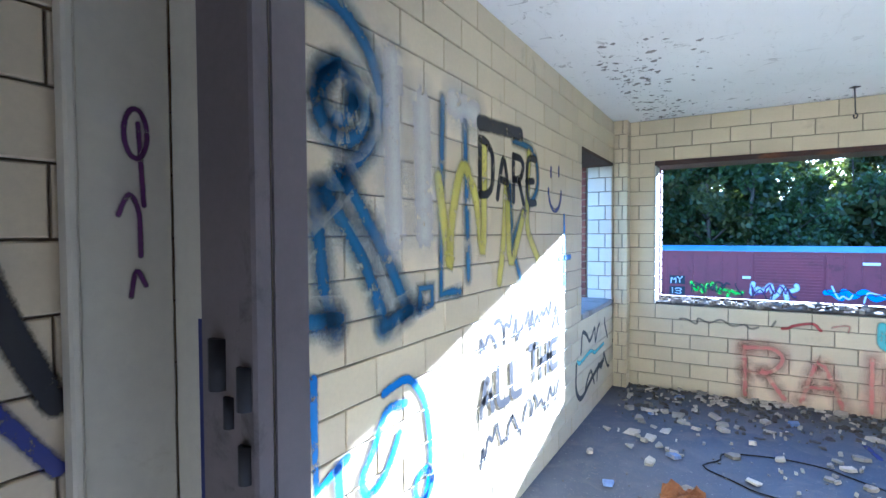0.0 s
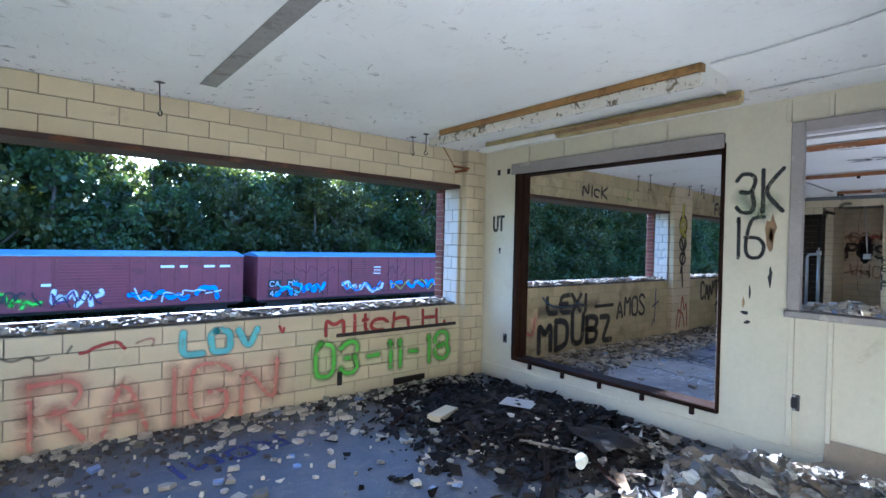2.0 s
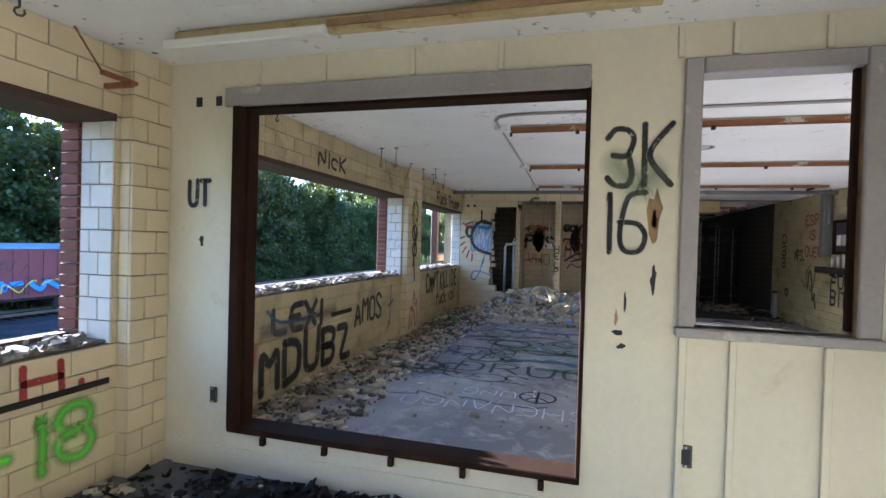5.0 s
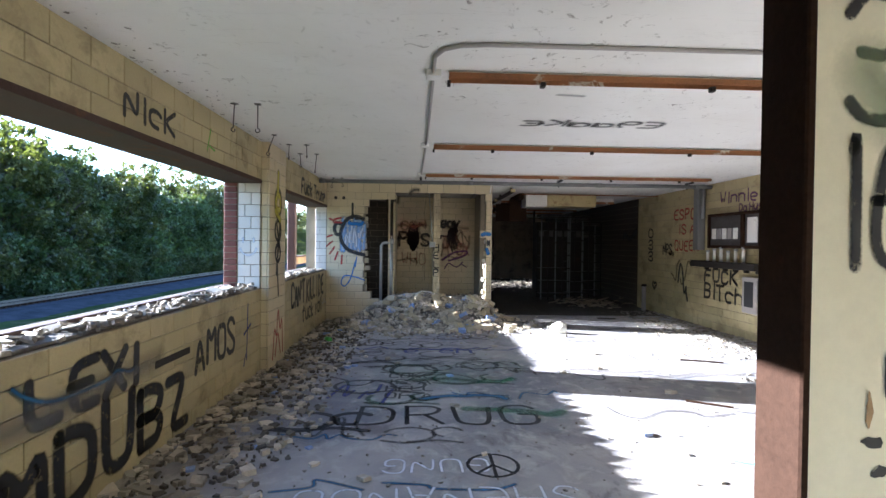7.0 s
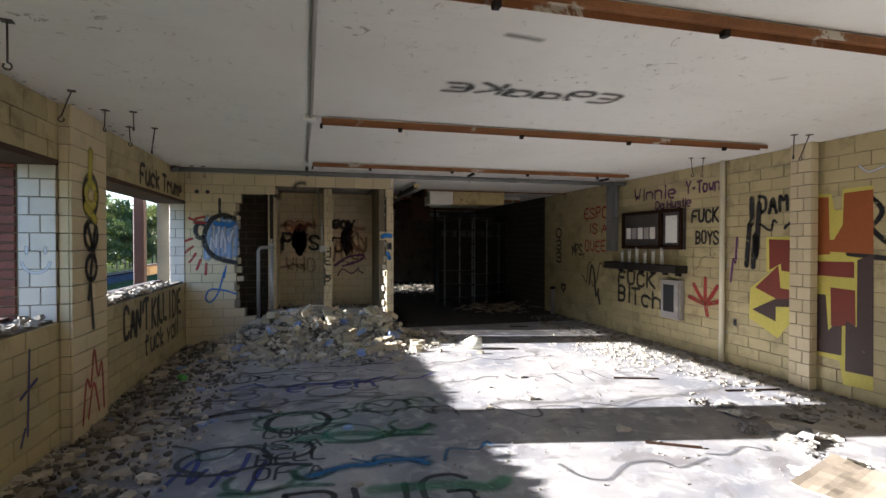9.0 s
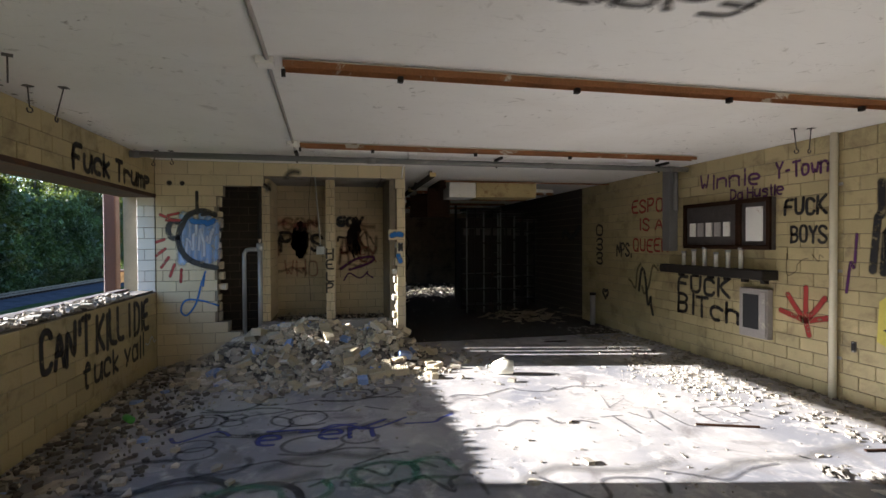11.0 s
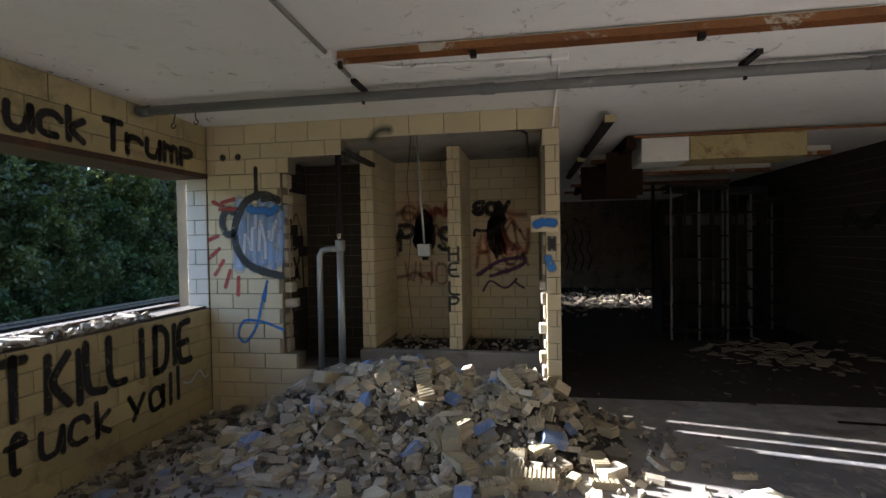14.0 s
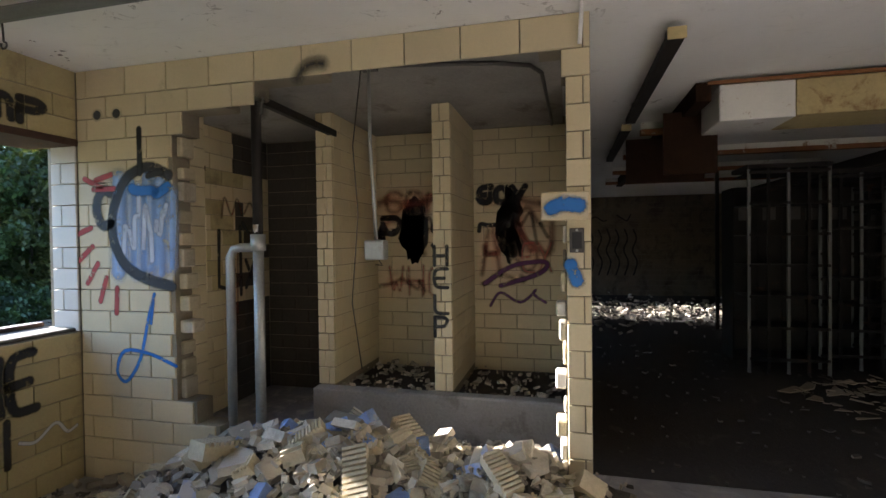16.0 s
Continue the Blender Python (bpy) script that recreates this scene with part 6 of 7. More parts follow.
shape([(8.685, 2.1), (8.329, 2.06), (8.3, 1.9), (8.223, 1.89), (8.223, 2.1), (7.934, 2.11), (7.915, 0.14), (8.194, 0.13), (8.233, 0.36), (8.55, 0.38), (8.588, 0.84), (8.675, 0.85)], 0, 0.0016, "yellow mural ground")
shape([(9.089, 1.63), (8.762, 1.63), (8.752, 0.69), (8.925, 0.46), (9.32, 0.64), (9.3, 1.01), (9.012, 1.23), (9.079, 1.21)], 0, 0.0017, "yellow mural outline of the arrows")
shape([(8.665, 2.05), (8.358, 2.03), (8.338, 1.44), (8.502, 1.43), (8.521, 1.69), (8.531, 1.43), (8.665, 1.4)], 2, 0.0030, "rust orange letter of the mural")
shape([(8.204, 2.06), (7.934, 2.07), (7.925, 1.45), (8.184, 1.46), (8.358, 1.47), (8.473, 1.59), (8.3, 1.59), (8.213, 1.74)], 2, 0.0031, "rust orange letter of the mural")
shape([(9.05, 1.6), (8.762, 1.59), (8.752, 1.43), (8.665, 1.36), (8.098, 1.37), (8.098, 1.21), (8.656, 1.22), (8.752, 1.23), (8.887, 1.24), (8.896, 1.32), (9.041, 1.24)], 1, 0.0032, "maroon bar of the mural")
shape([(9.233, 1.02), (8.925, 1.3), (8.896, 1.04), (8.752, 1.03), (8.752, 0.93), (8.916, 0.9)], 1, 0.0033, "maroon arrow of the mural")
shape([(9.272, 0.75), (8.964, 0.91), (8.752, 0.93), (8.752, 0.84), (8.954, 0.82), (8.954, 0.65)], 3, 0.0034, "dark brown arrow of the mural")
shape([(8.742, 1.01), (8.377, 1.02), (8.348, 0.65), (8.213, 0.81), (8.213, 0.42), (8.521, 0.41), (8.54, 0.85), (8.742, 0.85)], 3, 0.0035, "dark brown letter of the mural")
shape([(8.329, 1.1), (8.088, 1.09), (8.079, 0.74), (8.319, 0.7)], 1, 0.0036, "maroon letter of the mural")
shape([(8.069, 1.39), (7.925, 1.45), (7.915, 0.28), (8.175, 0.27), (8.175, 0.78), (8.069, 0.73)], 3, 0.0037, "dark brown letter of the mural")
spray(S_, [smooth([(sxu(8.184), 1.97), (sxu(7.963), 2.02), (sxu(7.819), 1.85), (sxu(8.011), 1.65), (sxu(8.156), 1.95), (sxu(7.867), 1.6), (sxu(7.723), 1.5)]), smooth([(sxu(7.771), 2.02), (sxu(7.675), 1.7), (sxu(7.53), 2.05), (sxu(7.386), 1.75), (sxu(7.29), 2.05)]), [(sxu(8.156), 1.45), (sxu(7.482), 1.38)]], 0.06, BLACK, "black tag over the mural", on_wall(F))
scrawl(S_, sxu(8.059), sxu(7.386), 2.2, 2.32, 8, 96, 0.03, WHITE)
# far wall
for i in range(6):
    v = 1.7
    u = 5.55 - 1.5 + i * 0.22
    spray(BK, [smooth([(u, 1.75), (u + 0.1, 1.5), (u - 0.06, 1.2), (u + 0.12, 0.9), (u, 0.55)])], 0.05, BLACK, "black wavy spray strokes", on_wall(F))
scrawl(BK, 3.9, 5.2, 1.95, 2.2, 10, 98, 0.04, BLACK)
# ceiling
spray(ceiling_hall, text_strokes("E9aaKE", 0, 1.35, 0, 0.2), 0.085, SOFT_BLACK, "dark sooty lettering on the ceiling", lambda u, v, lift: (7.72 - v, 1.1 + u, CEIL_H - lift))
spray(ceiling_hall, [[(0, 0), (0.18, 0.02)]], 0.08, SMUDGE, "dark smudge on the ceiling", lambda u, v, lift: (6.75 + v, 2.3 - u, CEIL_H - lift))
# floor
fl = floor
def floor_word(text, x, y, wide, high, width, material, label, turn=0, **k):
    return spray(fl, text_strokes(text, 0, wide, 0, high, **k), width, material, label, on_floor(x, y, turn))


floor_word("DRUG", 7.12, 3.84, 1.65, 0.46, 0.05, BLACK, "black letters DRUG on the floor")
for i, t_ in enumerate(("COKE", "IS A", "HELL", "OF A")):
    floor_word(t_, 8.52 - i * 0.24, 3.66, 0.5, 0.18, 0.028, BLACK, "black lettering on the floor")
floor_word("SHENANGO", 6.05, 2.35, 1.75, 0.26, 0.03, WHITE, "white lettering SHENANGO on the floor", 180)
floor_word("GUNG", 6.45, 2.85, 0.75, 0.2, 0.03, WHITE, "white lettering on the floor", 180)
spray(fl, [ring(0, 0, 0.17), [(0, 0.17), (0, -0.17)], [(0, 0), (0.12, -0.12)], [(0, 0), (-0.12, -0.12)]], 0.03, BLACK, "black peace sign on the floor", on_floor(6.36, 2.82))
for i, (x, y, w, h) in enumerate(((8.9, 3.9, 1.0, 0.3), (8.3, 3.4, 1.2, 0.25), (9.3, 3.5, 0.9, 0.3), (7.7, 3.3, 0.8, 0.2), (9.9, 3.6, 1.2, 0.3), (7.3, 2.9, 1.1, 0.2), (8.7, 2.2, 1.6, 0.3), (8.5, 0.8, 1.8, 0.3))):
    spray(fl, scribble(0, w, 0, h, 6, 400 + i), 0.17, (SMUDGE, DEEP_GREEN, SMUDGE, BLUE)[i % 4] if i < 6 else SMUDGE, "worn smear of floor paint", on_floor(x, y))
floor_word("even", 9.76, 3.54, 0.97, 0.30, 0.055, NAVY, "dark blue lettering on the floor")
floor_word("X08", 10.23, 4.40, 0.75, 0.26, 0.05, FAINT, "faded lettering on the floor")
floor_word("TYLER", 9.35, 0.62, 1.5, 0.42, 0.03, FAINT, "faint lettering on the floor")
spray(fl, [[(0, 0), (0.12, 0.36), (0.24, 0), (-0.06, 0.22), (0.3, 0.22), (0, 0)]], 0.02, FAINT, "faint star on the floor", on_floor(9.95, 0.42))
for i, (x, y, w, h, m_) in enumerate(((8.95, 4.0, 1.2, 0.3, FAINT), (9.2, 3.9, 1.6, 0.3, FAINT), (9.85, 4.3, 1.8, 0.3, NAVY), (10.3, 4.0, 1.6, 0.3, FAINT), (10.7, 3.4, 1.3, 0.3, FAINT), (6.7, 4.25, 0.5, 0.6, FAINT), (7.6, 4.2, 0.6, 0.7, NAVY),
                                      (7.75, 3.0, 1.1, 0.35, BLUE), (6.75, 4.4, 0.9, 0.2, BLUE), (9.0, 3.1, 1.0, 0.35, DEEP_GREEN), (8.2, 4.3, 1.7, 0.5, DEEP_GREEN), (8.6, 2.9, 0.9, 0.5, FAINT), (8.4, 1.6, 1.8, 0.4, FAINT), (9.6, 1.9, 1.2, 0.3, FAINT),
                                      (10.5, 1.8, 1.7, 0.3, FAINT), (7.2, 1.6, 1.8, 0.35, FAINT), (6.2, 1.2, 1.4, 0.3, CYAN), (9.9, 3.3, 1.4, 0.25, NAVY), (6.0, 4.2, 1.6, 0.2, BLUE))):
    spray(fl, scribble(0, w, 0, h, 12, 200 + i), 0.045, m_, "worn sprayed scrawl on the floor", on_floor(x, y))
spray(fl, [ring(0, 0, 0.34, 20, 200), ring(0.5, -0.1, 0.26)], 0.07, BLACK, "worn black curves on the floor", on_floor(8.95, 3.9))
for x, y, r in ((10.4, 4.1, 0.22), (10.3, 3.25, 0.24), (9.85, 4.0, 0.14), (9.7, 3.95, 0.14)):
    spray(fl, [ring(0, 0, r, 0, 350, 0.8)], 0.04, FAINT, "faded ring on the floor", on_floor(x, y))
spray(fl_room, text_strokes("ROMI", 0, 0.8, 0, 0.2), 0.05, NAVY, "dark blue lettering on the floor", (lambda g: lambda u, v, lift: g(u, v, lift + 0.004))(on_floor(1.5, 4.55, 80)))
for i, (x, y, r, m_) in enumerate(((8.2, 3.9, 0.3, BLACK), (8.9, 3.5, 0.26, DEEP_GREEN), (9.4, 4.2, 0.32, FAINT), (9.7, 3.1, 0.24, FAINT), (8.5, 2.9, 0.28, DEEP_GREEN), (7.8, 3.6, 0.22, DEEP_GREEN), (10.2, 3.6, 0.3, FAINT), (10.8, 3.9, 0.24, DEEP_GREEN), (7.2, 4.3, 0.28, BLACK), (6.9, 3.4, 0.2, FAINT), (10.9, 2.8, 0.26, FAINT), (9.1, 2.6, 0.22, DEEP_GREEN))):
    spray(fl, [ring(0, 0, r, 30 * i, 30 * i + 250, 0.7), ring(r * 1.5, 0.05, r * 0.6, 200 - 20 * i, 430 - 20 * i, 0.8), smooth([(-r, -r * 0.6), (0, -r * 0.9), (r, -r * 0.5), (r * 2, -r * 0.8)])], 0.05 + 0.012 * (i % 3), m_, "worn dark sprayed swirl on the floor", on_floor(x, y))
# boxcars
def car_paint(car, u0, u1, v0, v1, n, seed, width, material):
    spray(car, scribble(u0, u1, v0, v1, n, seed), width, material, "bright spray paint on the boxcar side", lambda u, v, lift: (u, -0.055 - lift * 3, v))


def car_word(car, text, u0, u1, v0, v1, width, material):
    spray(car, text_strokes(text, u0, u1, v0, v1), width, material, "stencilled white letters on the boxcar", lambda u, v, lift: (u, -0.04 - lift * 3, v))


VIVID = spray_mat("vivid_blue_spray", (0.05, 0.25, 0.75), 0.6)
for car, u, w, s, m1, m2 in ((car_a, 3.0, 2.6, 1, GREEN, BLACK), (car_a, 6.0, 2.2, 2, WHITE, PURPLE), (car_a, 9.4, 4.8, 3, VIVID, WHITE), (car_b, 1.2, 3.4, 4, VIVID, CYAN), (car_b, 6.0, 3.6, 5, WHITE, VIVID), (car_b, 10.0, 4.6, 6, VIVID, YELLOW), (car_c, 8.0, 8.0, 7, VIVID, CYAN)):
    car_paint(car, u, u + w, 1.15, 2.0, 16, s, 0.34, m1)
    car_paint(car, u, u + w, 1.15, 2.0, 16, s + 20, 0.12, m2)
    car_paint(car, u, u + w, 1.1, 2.05, 12, s + 40, 0.07, BLACK)
car_paint(car_b, 1.0, 5.5, 2.3, 3.2, 18, 61, 0.06, FAINT)
car_paint(car_b, 9.6, 11.4, 2.2, 3.3, 10, 62, 0.08, FAINT)
for car, x, nums in ((car_a, 0.55, ("CA", "MY", "48", "13")), (car_b, 0.7, ("CA", "MY", "46", "42"))):
    for t_, dx, dz in zip(nums, (0, 1.25, 0, 1.25), (1.75, 1.75, 1.1, 1.1)):
        car_word(car, t_, x + dx + 0.1, x + dx + 0.8, dz + 0.08, dz + 0.42, 0.08, WHITE)
# ---- rubble, shards, paper ----
def shard_mesh(rnd, size, thick, name="shard"):
    """A broken flat piece with an uneven outline."""
    n = rnd.choice((3, 4, 4, 5, 5))
    ring_ = []
    for k in range(n):
        a = (k + rnd.uniform(-0.25, 0.25)) * 2 * math.pi / n
        r = size * rnd.uniform(0.55, 1.0) * (1.0 if k % 2 else 0.8)
        ring_.append((math.cos(a) * r, math.sin(a) * r * 0.75))
    v = [(x, y, 0) for x, y in ring_] + [(x * 0.94, y * 0.94, thick) for x, y in ring_]
    f = [tuple(range(n - 1, -1, -1)), tuple(range(n, 2 * n))] + [(k, (k + 1) % n, n + (k + 1) % n, n + k) for k in range(n)]
    return v, f


def block_bm(w, h, d, ribs=True):
    """A hollow glazed block: smooth face, ribbed back."""
    bm = bmesh.new()
    if not ribs:
        add_box(bm, -w / 2, w / 2, -h / 2, h / 2, 0, d, bevel=0.004)
        return bm
    n = max(3, int(w / 0.03))
    edge = [(w / 2, 0), (-w / 2, 0)]
    for k in range(n):
        x = -w / 2 + k * w / n
        edge += [(x, d), (x + w / n * 0.55, d), (x + w / n * 0.55, d * 0.78), (x + w / n, d * 0.78)]
    a = [bm.verts.new((x, -h / 2, z)) for x, z in edge]
    b = [bm.verts.new((x, h / 2, z)) for x, z in edge]
    bm.faces.new(a[::-1])
    bm.faces.new(b)
    for k in range(len(a)):
        q = (k + 1) % len(a)
        bm.faces.new((a[k], a[q], b[q], b[k]))
    bmesh.ops.recalc_face_normals(bm, faces=bm.faces[:])
    return bm


def scatter(name, label, category, pieces, count, place, size, thick, material, seed, tilt=20, lift=0.0):
    """Many small broken bits as one heap of stuff. place(rnd) gives (x, y, z)."""
    rnd = random.Random(seed)
    verts, faces = [], []
    for _ in range(count):
        v, f = shard_mesh(rnd, size[0] + (size[1] - size[0]) * rnd.random() ** 2.2 * 1.25, rnd.uniform(*thick))
        x, y, z = place(rnd)
        m = pose(x, y, z + lift, rnd.uniform(-tilt, tilt), rnd.uniform(-tilt, tilt), rnd.uniform(0, 360))
        o = len(verts)
        verts += [tuple(m @ Vector(p)) for p in v]
        faces += [tuple(i + o for i in g) for g in f]
    me = bpy.data.meshes.new(name)
    me.from_pydata(verts, [], faces)
    me.materials.append(material)
    return tagged(new(name, me), label, category, kind="stuff")


def band(x0_, x1_, y0_, y1_, pull=2.0, side=1):
    """Places that crowd towards y1_."""
    return lambda r: (r.uniform(x0_, x1_), y1_ + (y0_ - y1_) * r.random() ** pull, 0.002)


# along the front wall, on the floor
scatter("tile_debris", "broken cream tile bits lying along the window wall", "debris", 0, 480, band(-0.9, 3.8, 3.3, 5.12, 2.0), (0.015, 0.08), (0.008, 0.03), PALE_TILE, 1, 16, 0.004)
scatter("tile_debris", "broken cream tile bits lying along the hall window wall", "debris", 0, 560, band(4.4, 12.4, 4.1, 5.12, 2.2), (0.015, 0.085), (0.01, 0.03), RUBBLE, 2, 12)
scatter("tile_debris", "larger broken cream tile pieces under the window wall", "debris", 0, 260, band(4.5, 9.4, 4.25, 5.12, 1.8), (0.04, 0.13), (0.012, 0.04), RUBBLE, 71, 14)
scatter("dust_debris", "mortar grit and dust scattered over the hall floor", "debris", 0, 900, lambda r: (r.uniform(4.6, 12.2), r.uniform(-1.9, 5.0), 0.001), (0.005, 0.022), (0.004, 0.012), GRIT, 3, 10)
scatter("dust_debris", "mortar grit and paint flakes over the room floor", "debris", 0, 500, lambda r: (r.uniform(-0.9, 4.0), r.uniform(1.2, 5.0), 0.001), (0.004, 0.018), (0.003, 0.008), GRIT, 4, 6, 0.004)
scatter("dirt_debris", "dirt and rubble bits along the long wall", "debris", 0, 1500, lambda r: (r.uniform(4.6, 14), -1.88 + 0.9 * r.random() ** 2.2, 0.001), (0.01, 0.07), (0.006, 0.02), GRIT, 5, 12)
scatter("dirt_debris", "pale bits heaped on the floor near the long wall", "debris", 0, 420, lambda r: (r.gauss(10.6, 0.6), r.gauss(-1.0, 0.3), 0.001), (0.01, 0.045), (0.006, 0.02), RUBBLE, 6, 12)
# bits dimmed in colour to suit the dark room
scatter("back_debris", "scattered rubble on the dark back room floor", "debris", 0, 200, lambda r: (r.uniform(13.2, 17.5), r.uniform(-2.0, 1.8), 0.006), (0.01, 0.06), (0.004, 0.015), SOOT_SHADE, 7, 8)
scatter("back_debris", "heap of rubble in the sunlit end of the back room", "debris", 0, 600, lambda r: (r.gauss(20.8, 1.0), r.uniform(-1.6, 2.0), abs(r.gauss(0, 0.05)) + 0.006), (0.03, 0.12), (0.01, 0.04), RUBBLE, 8, 25)
scatter("back_debris", "torn boards and paper heaped in the back room", "debris", 0, 140, lambda r: (r.gauss(15.2, 0.35), r.gauss(-0.9, 0.45), abs(r.gauss(0, 0.06)) + 0.006), (0.06, 0.2), (0.004, 0.012), CARD, 9, 18)
scatter("shower_debris", "dark rubble bits on the shower floor", "debris", 0, 260, lambda r: (r.uniform(13.75, 14.6), r.uniform(2.15, 3.9), 0.292 + 0.06 * r.random() ** 2), (0.01, 0.06), (0.008, 0.03), RUBBLE, 12, 25)
# on the sills
for i, (xa, xb, z) in enumerate(((-0.65, 3.8, SILL_1), (4.6, 8.85, SILL), (9.7, 12.0, SILL))):
    scatter("sill_debris", "broken tile and plaster pieces heaped on the window sill", "debris", 0, 420, lambda r: (r.uniform(xa, xb), r.uniform(5.16, 5.42), z + 0.012 + 0.03 * r.random() ** 2), (0.02, 0.07), (0.012, 0.035), SILL_BITS, 20 + i, 26)
    scatter("sill_boards", "thin pale boards lying on the window sill", "debris", 0, 16, lambda r: (r.uniform(xa + 0.2, xb - 0.2), r.uniform(5.2, 5.36), z + 0.035 + 0.025 * r.random()), (0.08, 0.18), (0.006, 0.014), PALE_TILE, 40 + i, 12)

scatter("paint_flakes", "peeling paint flakes hanging from the ceiling edge", "paint flakes", 0, 260, lambda r: (-0.78 + 0.35 * r.random() ** 1.5 * (1 if r.random() < 0.7 else 2), 2.9 + 2.2 * r.random() ** 0.7, CEIL - 0.004), (0.006, 0.035), (0.001, 0.003), CONCRETE, 60, 4)
scatter("paint_flakes", "peeling paint flakes along the top of the window wall", "paint flakes", 0, 240, lambda r: (lambda x: (x, 5.12 - 0.25 * r.random() ** 2.5, (CEIL_H if x > PART else CEIL) - 0.004))(r.uniform(-0.9, 12.5)), (0.006, 0.03), (0.001, 0.003), CONCRETE, 61, 4)
scatter("dirt_debris", "dark crumbled dirt lying along the hall window wall", "debris", 0, 1600, band(4.4, 12.4, 4.2, 5.12, 1.9), (0.012, 0.06), (0.006, 0.025), SILL_STONE, 73, 14)
scatter("dirt_debris", "dark crumbled dirt along the foot of the room window wall", "debris", 0, 900, band(-0.95, 3.8, 4.2, 5.12, 2.4), (0.01, 0.05), (0.006, 0.02), SILL_STONE, 74, 14, 0.004)
# single larger shards
rnd = random.Random(77)
variants = []
for k in range(6):
    v, f = shard_mesh(rnd, 0.075, 0.022)
    me = bpy.data.meshes.new("tile_shard")
    me.from_pydata(v, [], f)
    me.materials.append(RUBBLE if k < 5 else RUBBLE_BLUE)
    variants.append(me)
for k in range(120):
    if k < 45:
        x, y = rnd.uniform(-0.8, 2.6), 5.0 - 2.0 * rnd.random() ** 1.5
    elif k < 95:
        x, y = rnd.uniform(4.6, 11.5), 5.0 - 1.0 * rnd.random() ** 1.6
    else:
        x, y = rnd.uniform(5.0, 11.5), rnd.uniform(0.5, 4.2)
    ob = new("tile_shard", rnd.choice(variants))
    ob.matrix_world = pose(x, y, 0.002 if x > 4.2 else 0.006, rnd.uniform(-4, 4), rnd.uniform(-4, 4), rnd.uniform(0, 360)) @ Matrix.Scale(rnd.uniform(0.5, 1.25), 4)
    tagged(ob, "broken cream glazed tile piece lying on the floor", "tile piece", "tile pieces on the floor")

# ---- the rubble heap under the broken wall ----
heap = thing("rubble_heap", "heap of broken cream glazed blocks under the hole in the wall", "rubble", (12.25, 3.1, 0))


def heap_height(x, y):
    """Height of the heap over its own middle."""
    a = math.exp(-((y - 0.10) / 0.78) ** 2) * 0.50 + math.exp(-((y + 0.85) / 0.36) ** 2) * 0.34 + math.exp(-((y - 0.95) / 0.5) ** 2) * 0.22
    d = math.exp(-((x - 0.12) / (0.42 if x < 0.12 else 0.85)) ** 2)
    return a * d


bm = bmesh.new()
bmesh.ops.create_grid(bm, x_segments=40, y_segments=60, size=1)
for v in bm.verts:
    x, y = v.co.x * 1.1 - 0.2, v.co.y * 1.9
    v.co = (x, y, max(-0.03, heap_height(x, y) * 0.9 - 0.02 + 0.05 * noise.noise(Vector((x * 9, y * 9, 3)))))
part("fill", bm, SILL_STONE, heap, "grey mortar and grit")
rnd = random.Random(31)
meshes = []
for w, h, d, m_ in ((0.30, 0.127, 0.09, CLAY), (0.15, 0.127, 0.09, CLAY), (0.22, 0.127, 0.09, RUBBLE), (0.30, 0.127, 0.05, RUBBLE), (0.12, 0.1, 0.06, RUBBLE), (0.18, 0.127, 0.08, RUBBLE_BLUE), (0.10, 0.09, 0.05, RUBBLE), (0.2, 0.06, 0.05, CLAY)):
    bm = block_bm(w, h, d, m_ is CLAY)
    for v in bm.verts:
        if v.co.x > w * 0.25 and m_ is not CLAY:
            v.co.x += 0.25 * w * noise.noise(Vector((v.co.y * 30, w * 50, 0)))
            v.co.z *= 0.85
    me = bpy.data.meshes.new("broken_block")
    bm.to_mesh(me)
    bm.free()
    me.materials.append(m_)
    meshes.append(me)
for k in range(300):
    x, y = rnd.gauss(0.0, 0.36), rnd.gauss(0.0, 0.72)
    if x > 0.30 and rnd.random() < 0.7:
        x = rnd.uniform(-0.7, 0.95)
    if k > 240:
        x, y = rnd.uniform(-1.0, -0.3), rnd.uniform(-1.4, 1.5)
    z = heap_height(x, y) * rnd.uniform(0.85, 1.04)
    ob = new("broken_block", rnd.choices(meshes, (5, 5, 5, 3, 7, 3, 7, 4))[0])
    ob.parent = heap
    t_ = 38 if z > 0.06 else 6
    ob.matrix_basis = pose(x, y, max(0.004, z - 0.01), rnd.uniform(-t_, t_) - (15 if z > 0.1 else 0), rnd.uniform(-t_, t_), rnd.uniform(0, 360)) @ Matrix.Scale(rnd.uniform(0.42, 0.98), 4)
scatter("rubble_bits", "small broken tile bits around the rubble heap", "rubble", 0, 2600, lambda r: (lambda x, y: (12.25 + x, 3.1 + y, max(0.002, heap_height(x, y) * 0.95)))(min(1.2, r.gauss(0.05, 0.5)), r.gauss(0, 0.7)), (0.015, 0.07), (0.01, 0.035), RUBBLE, 32, 40)
scatter("rubble_bits", "broken tile pieces spread wide round the rubble heap", "rubble", 0, 260, lambda r: (lambda x, y: (12.25 + x, 3.1 + y, max(0.004, heap_height(x, y))))(min(0.3, r.gauss(-0.3, 0.45)), r.gauss(0.25, 0.8)), (0.05, 0.14), (0.02, 0.05), RUBBLE, 72, 30)
scatter("rubble_bits", "grey mortar bits around the rubble heap", "rubble", 0, 700, lambda r: (lambda x, y: (12.25 + x, 3.1 + y, max(0.002, heap_height(x, y) * 0.95)))(r.gauss(-0.2, 0.5), r.gauss(0, 0.85)), (0.01, 0.04), (0.01, 0.03), GRIT, 33, 40)
